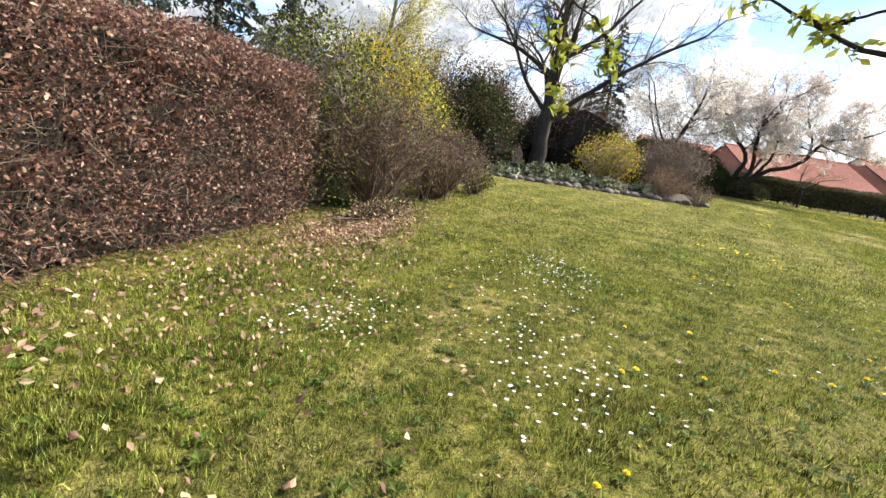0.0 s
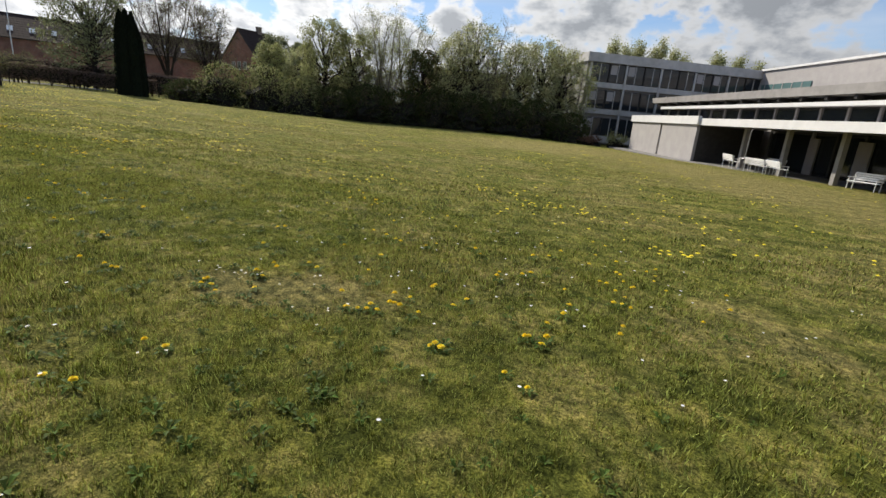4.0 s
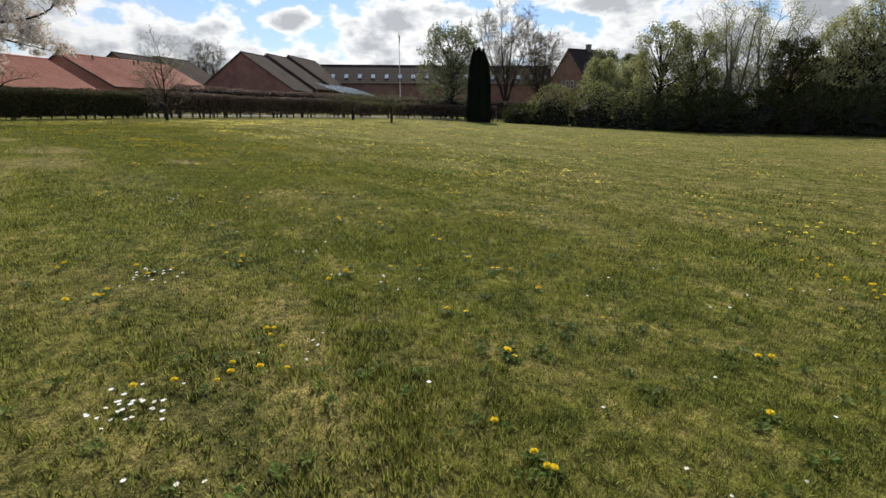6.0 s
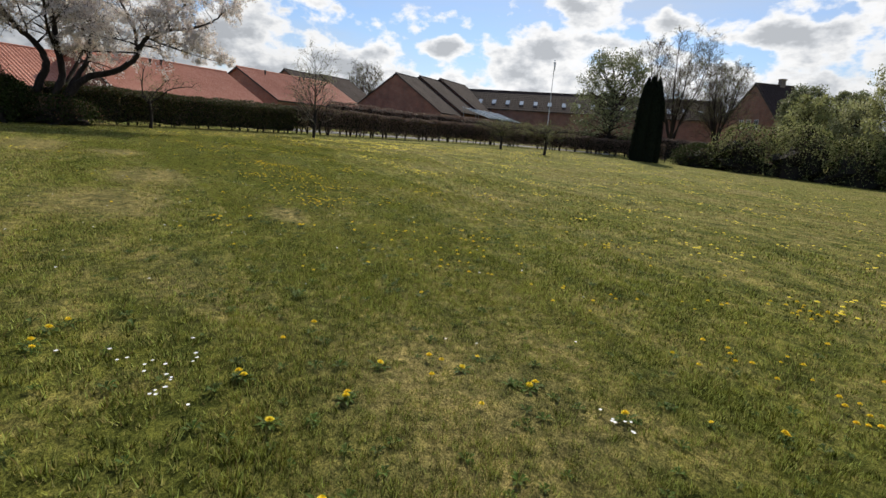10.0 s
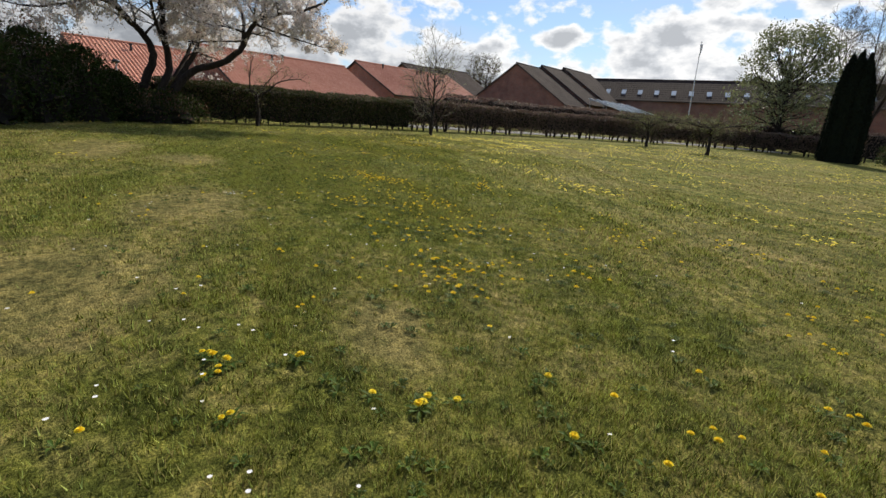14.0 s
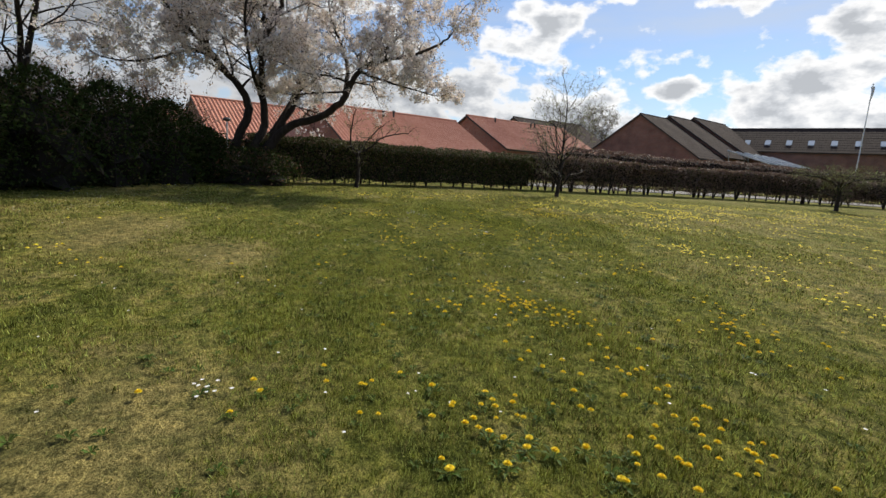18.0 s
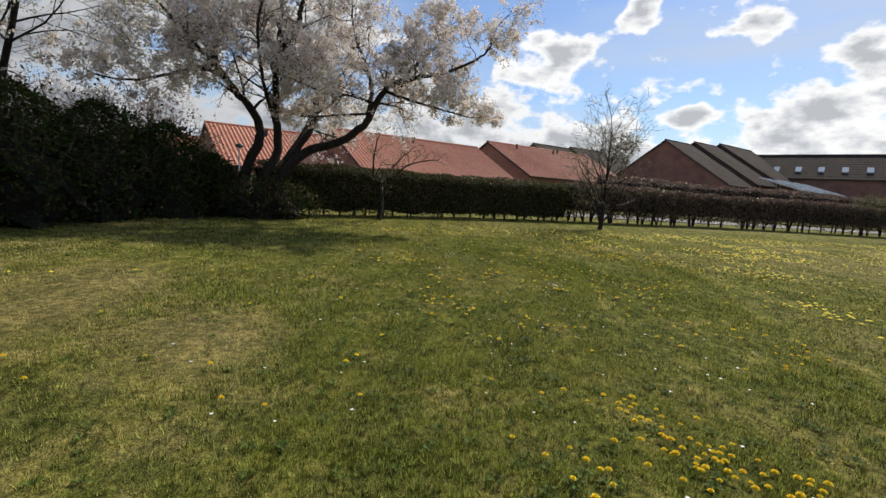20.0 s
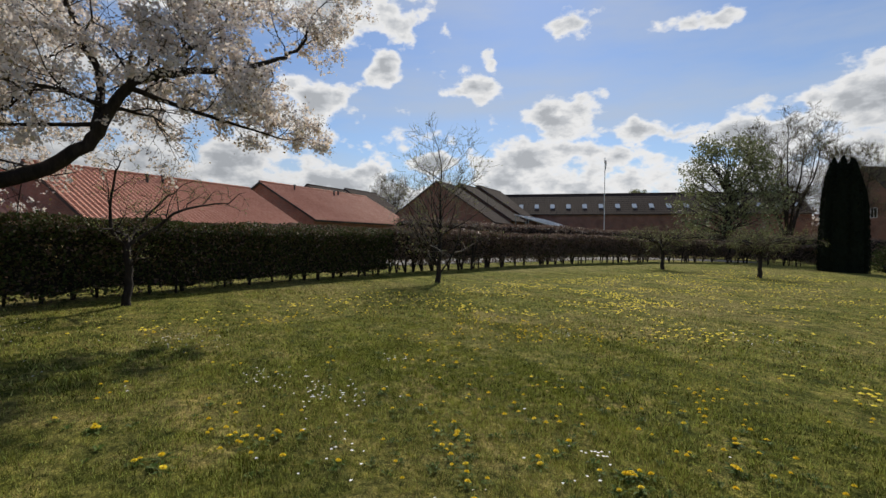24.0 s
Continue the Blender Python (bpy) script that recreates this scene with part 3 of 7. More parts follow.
def rosette(rng, n, length):
    """Flat leaves spread from one point just over the turf."""
    b = Buf()
    for i in range(n):
        a = (i + 0.5 * rng.random()) * 2 * math.pi / n
        ln = length * rng.uniform(0.6, 1.15)
        o, e = np.array([math.cos(a), math.sin(a), 0]), np.array([-math.sin(a), math.cos(a), 0]) * 0.011
        up = np.array([0, 0, 1.0])
        m, t = o * ln * 0.6 + up * 0.03, o * ln + up * rng.uniform(0.008, 0.03)
        b.add([up * 0.008, m + e, t, m - e, m - up * 0.003], None, [(0, 4, 1), (1, 4, 2), (2, 4, 3), (3, 4, 0)])
    return b


def daisy_parts(r=0.0125, h=0.042):
    petals, eye, stalk = Buf(), Buf(), Buf()
    for i in range(11):
        a = i * 2 * math.pi / 11
        o, e = np.array([math.cos(a), math.sin(a), 0.12]), np.array([-math.sin(a), math.cos(a), 0])
        b0 = np.array([0, 0, h])
        petals.add([b0, b0 + o * r * 0.6 + e * r * 0.24, b0 + o * r, b0 + o * r * 0.6 - e * r * 0.24], [(0, 1, 2, 3)])
    th = np.arange(6) * math.pi / 3
    eye.add(np.concatenate([np.stack([np.cos(th) * r * 0.36, np.sin(th) * r * 0.36, np.full(6, h + 0.001)], 1), [(0, 0, h + 0.004)]]), None, [(i, (i + 1) % 6, 6) for i in range(6)])
    tube(stalk, [(0, 0, -0.01), (0.002, 0, h)], [0.0018, 0.0015], 3)
    return petals, eye, stalk


# single dandelions beside the walked line
DANDELIONS = [(1.55, -2.53), (1.75, -3.03), (1.85, -3.13), (1.95, -1.43), (1.05, -4.83), (0.45, -2.53), (0.25, -0.43), (0.75, -3.13), (0.95, -1.93), (0.55, -1.13), (1.6, 2.1), (1.7, 2.0), (-0.7, 1.4), (0.9, 1.8), (0.3, 2.3), (-0.7, 2.8), (1.8, 3.7), (2.6, 3.1), (-1.0, 2.4), (-2.5, 3.4), (-1.1, 4.5), (-1.9, 2.6), (-5.6, 2.1), (-4.5, 3.8), (-3.5, 4.9), (-2.9, 4.7), (-9.1, 4.8), (-8.0, 6.5), (-8.5, 5.3), (-8.5, 4.8), (-13.9, 6.3), (-13.2, 7.8), (-13.2, 6.9), (-13.4, 5.9), (-12.3, 9.3), (-14.1, 5.8)]
DANDELIONS_B = [(-16.7, 7.7), (-16.8, 8.4), (-16.8, 9.4), (-17.2, 8.2), (-16.2, 9.4), (-17.6, 7.8), (-16.8, 9.0), (-19.4, 9.4), (-19.3, 7.7), (-19.6, 8.7), (-19.6, 7.5), (-23.1, 6.9), (-22.9, 6.8), (-23.1, 5.1), (-23.7, 8.4), (-23.7, 7.2), (-24.4, 4.2), (-29.3, 7.1), (-28.4, 7.3), (-26.0, 10.3), (-27.4, 9.7), (-25.8, 11.7), (-28.4, 8.1), (-10.1, 3.7), (-6.7, 7.6), (-7.4, 6.8)]
DANDELIONS_C = [(-17.62, 7.81), (-17.70, 7.78), (-17.13, 7.78), (-17.00, 8.00), (-17.17, 8.19), (-17.38, 8.06), (-17.32, 8.15), (-16.81, 8.35), (-16.78, 8.41), (-16.77, 8.50), (-16.91, 8.52), (-16.91, 8.23), (-16.50, 8.35), (-16.68, 7.69), (-16.96, 9.26), (-16.99, 9.24), (-16.81, 9.31), (-16.79, 9.39), (-16.78, 9.04), (-16.89, 8.88), (-16.80, 8.88), (-16.51, 9.03), (-16.47, 9.13), (-16.65, 9.61), (-17.41, 9.08), (-17.90, 8.53), (-17.79, 8.28), (-17.43, 7.23), (-18.25, 6.61), (-19.11, 6.35), (-19.38, 6.50), (-19.36, 4.77), (-18.41, 7.61), (-18.47, 8.26), (-18.49, 8.48), (-18.20, 8.55), (-17.08, 8.85), (-16.47, 10.27), (-16.40, 9.88)]
DANDELIONS_D = [(-25.15, 6.75), (-25.32, 8.20), (-24.99, 8.10), (-25.48, 8.10), (-25.65, 7.76), (-25.82, 7.95), (-25.95, 8.07), (-25.93, 7.56), (-26.32, 8.34), (-26.36, 5.81), (-26.36, 6.30), (-26.29, 6.21), (-27.32, 6.60), (-29.28, 7.12), (-28.36, 7.48), (-26.84, 5.24), (-27.15, 4.47), (-26.62, 4.16), (-26.57, 3.71), (-26.75, 4.73), (-26.00, 8.41), (-27.28, 9.42), (-27.42, 9.72), (-26.50, 9.09), (-26.38, 9.10), (-25.97, 10.03), (-26.06, 10.26), (-26.05, 10.35), (-27.61, 10.70), (-28.11, 10.48), (-28.19, 11.65), (-28.55, 12.27), (-27.92, 11.92), (-25.62, 11.17), (-24.96, 10.55), (-25.82, 11.75), (-26.64, 9.90), (-26.62, 10.13), (-24.86, 5.65)]
DANDELIONS_E = [(-29.25, 7.08), (-29.67, 6.82), (-28.41, 7.34), (-28.17, 7.45), (-28.50, 8.02), (-28.41, 8.13), (-28.21, 8.20), (-28.28, 8.35), (-28.19, 8.55), (-26.68, 9.17), (-27.37, 9.65), (-27.30, 9.73), (-27.21, 9.42), (-27.06, 9.34), (-27.52, 8.56), (-28.21, 9.53), (-28.44, 9.86), (-28.09, 9.79), (-27.44, 10.58), (-27.21, 10.56), (-26.66, 10.37), (-26.57, 9.88), (-26.23, 10.19), (-26.05, 10.29), (-26.01, 10.38), (-25.89, 10.20), (-25.92, 10.43), (-25.93, 11.08), (-25.60, 11.15), (-25.56, 11.10), (-25.78, 11.70), (-25.63, 11.98), (-25.36, 11.22), (-26.28, 11.75), (-26.46, 12.07), (-26.86, 12.52), (-28.11, 10.11), (-28.36, 10.71), (-28.07, 10.41), (-30.11, 9.71), (-30.17, 9.82), (-28.76, 9.76), (-30.07, 9.00)]
DANDELIONS_F = [(-0.16, -0.87), (0.05, -0.80), (0.27, -0.74), (0.48, -0.78), (0.73, -1.07), (0.81, -1.60), (0.86, -1.48), (1.16, -0.40), (1.25, -0.42), (1.31, -0.33), (1.48, -1.11), (0.38, 2.40), (0.93, 1.83), (-0.37, 3.25), (-1.04, 2.54), (-1.10, 0.98), (-0.91, 0.93), (0.21, 4.71), (0.20, 5.61), (1.39, 1.54), (1.51, 1.36)]
DANDELIONS_G = [(1.63, 2.13), (1.76, 2.11), (0.97, 1.79), (-0.70, 1.38), (0.44, 2.30), (0.36, 2.31), (0.21, 2.28), (1.82, 2.41), (2.02, 2.67), (2.13, 2.93), (2.71, 3.16), (2.80, 3.35), (1.18, 2.77), (1.05, 2.59), (0.68, 2.65), (1.49, 3.47), (1.55, 3.67), (1.90, 3.75), (-1.02, 2.55), (-0.95, 2.46), (-0.84, 2.31), (-0.65, 2.77), (-0.25, 3.14), (-1.82, 2.56), (-2.53, 3.45), (0.46, 4.97), (0.34, 4.57), (0.40, 4.45), (0.73, 4.35), (0.84, 4.60), (0.26, 3.83), (2.06, 4.48), (1.39, 4.35), (1.33, 4.53)]
DANDELIONS_H = [(-2.45, 3.40), (-1.04, 4.53), (-1.00, 3.75), (-1.80, 2.57), (-3.24, 3.72), (-3.10, 3.80), (-5.71, 2.16), (-5.87, 2.78), (-6.69, 2.17), (-5.61, 2.04), (-5.69, 1.86), (-6.60, 2.07), (-7.47, 1.25), (-5.64, 3.39), (-4.52, 3.81), (-4.46, 3.55), (-4.33, 4.23), (-4.11, 4.45), (-3.47, 4.97), (-3.33, 4.96), (-2.88, 4.68), (-4.04, 5.14), (-3.91, 5.08), (-4.69, 5.45), (-5.67, 5.50), (-6.26, 4.25), (-7.77, 4.79), (-7.42, 4.88), (-6.35, 5.35)]
DANDELIONS_I = [(-7.36, 3.88), (-6.25, 5.29), (-6.17, 4.17), (-5.55, 5.43), (-5.41, 5.48), (-5.89, 3.35), (-5.52, 3.28), (-6.25, 5.30), (-7.29, 5.45), (-10.40, 3.79), (-10.48, 3.92), (-4.36, 7.12), (-4.24, 7.69), (-4.57, 5.41), (-9.07, 4.82), (-10.19, 3.70), (-8.51, 4.80), (-8.54, 5.33), (-8.79, 5.71), (-8.00, 6.57), (-6.71, 7.62), (-7.05, 7.30), (-14.15, 5.76), (-14.04, 5.83), (-13.98, 5.89), (-13.92, 5.85), (-13.86, 5.77), (-13.89, 6.33), (-13.39, 5.86), (-13.37, 6.65), (-13.24, 6.96), (-13.16, 6.87), (-13.16, 7.11)]
# where they stand thick: middle, spread, how many
DANDELION_BEDS = [(-21.25, 9.1, 0.3, 22), (-20.9, 9.55, 0.3, 14), (-21.0, 10.0, 0.3, 12), (-20.26, 9.86, 0.3, 12), (-19.5, 9.4, 0.3, 10), (-18.8, 7.9, 0.3, 8), (-19.0, 8.2, 0.25, 6), (-18.57, 9.4, 0.3, 10), (-18.2, 8.9, 0.2, 6), (-20.2, 11.2, 0.4, 14), (-18.0, 11.3, 0.3, 10), (-18.1, 12.3, 0.4, 14), (-19.2, 13.8, 0.6, 22), (-20.4, 14.2, 0.4, 10), (-24.1, 21.4, 0.8, 40), (-26.7, 9.75, 0.6, 16), (-24.4, 14.9, 0.8, 24), (-32.5, 9.8, 0.8, 26), (-32.6, 13.0, 0.9, 40), (-31.4, 19.3, 1.2, 70), (-28.0, 16.6, 0.9, 40), (-28.2, 12.2, 0.4, 12), (-28.3, 8.2, 0.25, 6), (-26.0, 10.3, 0.25, 8), (-27.3, 9.7, 0.25, 6), (-15.2, 8.0, 0.45, 26), (-21.1, 9.2, 0.55, 10), (-18.5, 9.6, 1.6, 45), (-14.5, 9.5, 2.2, 40), (-16, 7, 3, 30), (-22.5, 7.5, 2.0, 16), (-24.5, 10.5, 2.6, 40), (-27.5, 11.5, 2.2, 40), (-26.5, 9.5, 1.4, 12), (-11, 8, 2.5, 40), (1.0, 3.0, 1.4, 20), (-30.5, 14.0, 2.6, 120), (-33.5, 18.0, 3.5, 260), (-36, 24, 4.0, 560), (-37, 31, 4.5, 700), (-38, 38, 4.5, 450), (-30, 25, 6, 340), (-33, 14, 3.0, 260), (-34, 20, 3.0, 420), (-28, 34, 7, 420), (-22, 16, 5, 120), (-15, 13, 5, 90), (-9, 10, 4, 60), (2.5, 4.0, 1.2, 26), (5, 8, 3, 60), (0, 9, 5, 80), (-30, 40, 6, 200), (-18, 30, 9, 160), (-5, 22, 9, 130), (8, 20, 8, 120), (-33, 9, 2.5, 50)]
# single daisies beside the walked line
DAISIES = [(-7.12, 3.54), (-7.11, 3.60), (-6.43, 4.50), (-6.33, 4.55), (-5.77, 4.66), (-5.88, 3.85), (-5.48, 3.94), (-5.39, 3.98), (-5.32, 4.11), (-5.35, 3.94), (-5.27, 4.06), (-14.55, 6.48), (-14.42, 6.53), (-14.34, 6.37), (-14.20, 6.52), (-13.20, 6.61), (-13.56, 5.76), (-5.88, 2.46), (-6.00, 2.61), (-5.93, 2.66), (-5.77, 2.66), (-5.80, 2.52), (-4.58, 3.66), (-4.18, 3.97), (-4.14, 3.93), (-4.08, 3.84), (-3.84, 3.80), (-3.86, 4.14), (-6.42, 2.19), (-6.54, 2.15), (-2.45, 4.81), (-2.42, 4.75), (-3.85, 1.47), (-3.79, 1.50), (-3.72, 1.55), (-3.68, 1.63), (-3.72, 1.67), (-3.69, 1.39), (-3.73, 1.47), (-3.66, 1.52), (-3.81, 1.63), (-3.78, 1.85), (-3.67, 2.80), (-3.62, 2.68), (-3.52, 2.54), (-3.56, 2.66), (-3.48, 2.49), (-3.78, 2.34)]
DAISIES_B = [(-2.94, 1.53), (-3.03, 1.45), (-1.55, 1.42), (-0.80, 1.29), (-0.67, 1.33), (0.08, 1.93), (-0.86, 2.83), (-0.79, 2.67), (-0.21, 2.93), (-0.16, 2.93)]
DAISY_BEDS = [(-29.9, 8.9, 0.35, 12), (-29.2, 9.2, 0.3, 12), (-29.6, 14.4, 0.3, 12), (-26.4, 10.4, 0.12, 8), (-32.5, 8.4, 0.5, 26), (-27.7, 8.7, 0.15, 6), (-29.8, 10.6, 0.25, 8), (-1.2, -4.2, 0.6, 16), (-0.6, -3.9, 0.5, 14), (0.4, -3.7, 0.6, 14), (2.4, -5.3, 0.4, 60), (2.3, -3.4, 0.5, 40), (1.4, -4.0, 0.8, 60), (-0.8, -4.1, 0.8, 70), (-3.8, 1.55, 0.18, 12), (-5.8, 2.57, 0.2, 9), (-9.4, 4.4, 0.35, 12), (-7.4, 6.7, 0.12, 5), (-19.5, 6.15, 0.15, 6), (-27.6, 17.4, 0.9, 40), (-29, 9.2, 0.6, 24), (-28, 1.5, 1.2, 50), (-0.9, 2.7, 0.2, 8), (-3, -1.5, 2.5, 90), (-9, -2, 4, 140), (-16, 6, 4, 80), (-24, 9, 3, 70), (1, 4, 3, 60), (-33, 5, 2.5, 60), (-31, 1, 2, 70), (-33.5, 2.5, 1.6, 70), (-34.5, 5.5, 1.2, 40), (-30, 3.2, 2.0, 60)]


def flower_places(beds, seed):
    rng = np.random.default_rng(seed)
    out = [rng.normal(size=(int(n * 1.6), 2)) * s * (0.8, 0.55) + (x, y) for x, y, s, n in beds]
    return np.concatenate(out)


def on_lawn(p):
    """Leaves out what would stand in beds, hedges or on the terrace."""
    return p[(p[:, 0] < 17) & (p[:, 0] > -37) & (p[:, 1] > -6.7) & (p[:, 1] < 51)]


def build_flowers():
    rng = np.random.default_rng(21)
    head, stalk, spread = dandelion_parts(rng)
    first = empty("dandelion", *DANDELIONS[0], gz(*DANDELIONS[0]), "open yellow dandelion on a short stalk in the lawn", "dandelion", "dandelions in the lawn")
    meshes = [("flower_head", head.mesh("flower_head", DANDELION)), ("stalk", stalk.mesh("stalk", STALK)), ("leaf_rosette", spread.mesh("leaf_rosette", ROSETTE))]
    for name, me in meshes:
        o = new(name, me)
        o.parent = first
    more = on_lawn(flower_places(DANDELION_BEDS, 3))
    # the rest in small companies of three to ten
    seat = np.concatenate([rng.uniform((-34, -4), (14, 40), (250, 2)), rng.uniform((-36, 8), (-6, 36), (330, 2))])
    loose = np.repeat(seat, rng.integers(2, 10, len(seat)), axis=0)
    loose = loose + rng.normal(size=loose.shape) * 0.19
    more = np.concatenate([more, on_lawn(loose)])
    near = strip_distance(more)
    order = np.argsort(near)
    single = [*DANDELIONS[1:], *DANDELIONS_B, *DANDELIONS_C, *DANDELIONS_D, *DANDELIONS_E, *DANDELIONS_F, *DANDELIONS_G, *DANDELIONS_H, *DANDELIONS_I, *[tuple(more[i]) for i in order[:60]]]
    for x, y in single:
        s = rng.uniform(0.85, 1.3)
        m = pose(x, y, gz(x, y), rng.uniform(-14, 14), rng.uniform(-14, 14), rng.uniform(0, 360))
        c = copy_thing(first, m)
        c.scale = (s, s, s * rng.uniform(0.6, 1.1))
    b = Buf()
    v = np.concatenate(head.v)
    q = np.concatenate(head.q)
    rest = more[order[60:]]
    thick = patchy(rest[:, 0], rest[:, 1], 1.5, 33) + 0.35 * rng.random(len(rest)) > 0.62
    rest = rest[thick]
    th = np.arange(6) * math.pi / 3
    dome = np.concatenate([np.stack([np.cos(th) * 0.026, np.sin(th) * 0.026, np.full(6, 0.058)], 1), [(0, 0, 0.074)]])
    cap = [(i, (i + 1) % 6, 6) for i in range(6)]
    for (x, y), d in zip(rest, near[order[60:]][thick]):
        s = rng.uniform(0.75, 1.2)
        if d < 5:
            b.add(v * (s, s, s) + (x, y, gz(x, y)), q)
        else:
            b.add(dome * (s * 1.25, s * 1.25, s) + (x, y, gz(x, y)), None, cap)
    structure("dandelions", b, DANDELION, "many yellow dandelions scattered over the far lawn", "dandelion", kind="stuff")

    # leaf rosettes of weeds in the turf
    b = Buf()
    flat = rosette(rng, 6, 0.06)
    v, t = np.concatenate(flat.v), np.concatenate(flat.t)
    for x, y in on_lawn(STRIP[rng.integers(0, len(STRIP), 2600)] + rng.normal(size=(2600, 2)) * 2.0):
        k, q = rng.uniform(0.6, 1.3), rng.uniform(0, 6.28)
        c, w = math.cos(q), math.sin(q)
        b.add(np.stack([v[:, 0] * c - v[:, 1] * w, v[:, 0] * w + v[:, 1] * c, v[:, 2]], 1) * k + (x, y, gz(x, y)), None, t)
    structure("weed_leaves", b, ROSETTE, "flat dark green leaves of weeds between the grass", "weeds", kind="stuff")

    petals, eye, stem = daisy_parts()
    spots = on_lawn(flower_places(DAISY_BEDS, 5))
    near = strip_distance(spots)
    order = np.argsort(near)
    x, y = spots[order[0]]
    daisy = empty("daisy", x, y, gz(x, y), "small white daisy with a yellow eye in the grass", "daisy", "daisies in the lawn")
    for name, bf, mat in (("petals", petals, DAISY), ("eye", eye, DANDELION), ("stalk", stem, STALK)):
        o = new(name, bf.mesh(name, mat))
        o.parent = daisy
    for x, y in [*DAISIES, *DAISIES_B, *[tuple(spots[i]) for i in order[1:230]]]:
        c = copy_thing(daisy, pose(x, y, gz(x, y), rng.uniform(-18, 18), rng.uniform(-18, 18), rng.uniform(0, 360)))
        s = rng.uniform(0.75, 1.15)
        c.scale = (s, s, s)
    b = Buf()
    v = np.concatenate(petals.v)
    q = np.concatenate(petals.q)
    for i in order[230:]:
        x, y = spots[i]
        s = rng.uniform(0.9, 1.35)
        b.add(v * (s, s, 1.0) + (x, y, gz(x, y)), q)
    structure("daisies", b, DAISY, "drifts of small white daisies in the lawn", "daisy", kind="stuff")

    # dry beech leaves blown out from under the clipped hedge
    p = np.concatenate([rng.normal(size=(1300, 2)) * (1.9, 0.6) + (2.2, -6.5), rng.normal(size=(1500, 2)) * (1.0, 0.35) + (-0.6, -7.0), rng.normal(size=(760, 2)) * (1.5, 0.9) + (2.8, -5.5), rng.normal(size=(90, 2)) * (2.0, 1.0) + (0.5, -5.4), rng.normal(size=(1600, 2)) * (0.9, 0.3) + (-0.3, -6.75)])
    p = p[p[:, 1] > -7.6]
    b = Buf()
    leaves(b, np.stack([p[:, 0], p[:, 1], lawn_z(p[:, 0], p[:, 1]) + 0.032 + 0.022 * rng.random(len(p))], 1), 0.045, rng, 1.6)
    structure("fallen_leaves", b, DRY_LEAF, "dry light-brown beech leaves lying in the grass", "leaves", kind="stuff")


build_flowers()


# ---- hedges ----
def along(line, step):
    line = np.asarray(line, float)
    seg = np.linalg.norm(np.diff(line, axis=0), axis=1)
    tot = seg.sum()
    s = np.arange(0, tot, step)
    cum = np.concatenate([[0], np.cumsum(seg)])
    x = np.interp(s, cum, line[:, 0])
    y = np.interp(s, cum, line[:, 1])
    return np.stack([x, y], 1), tot


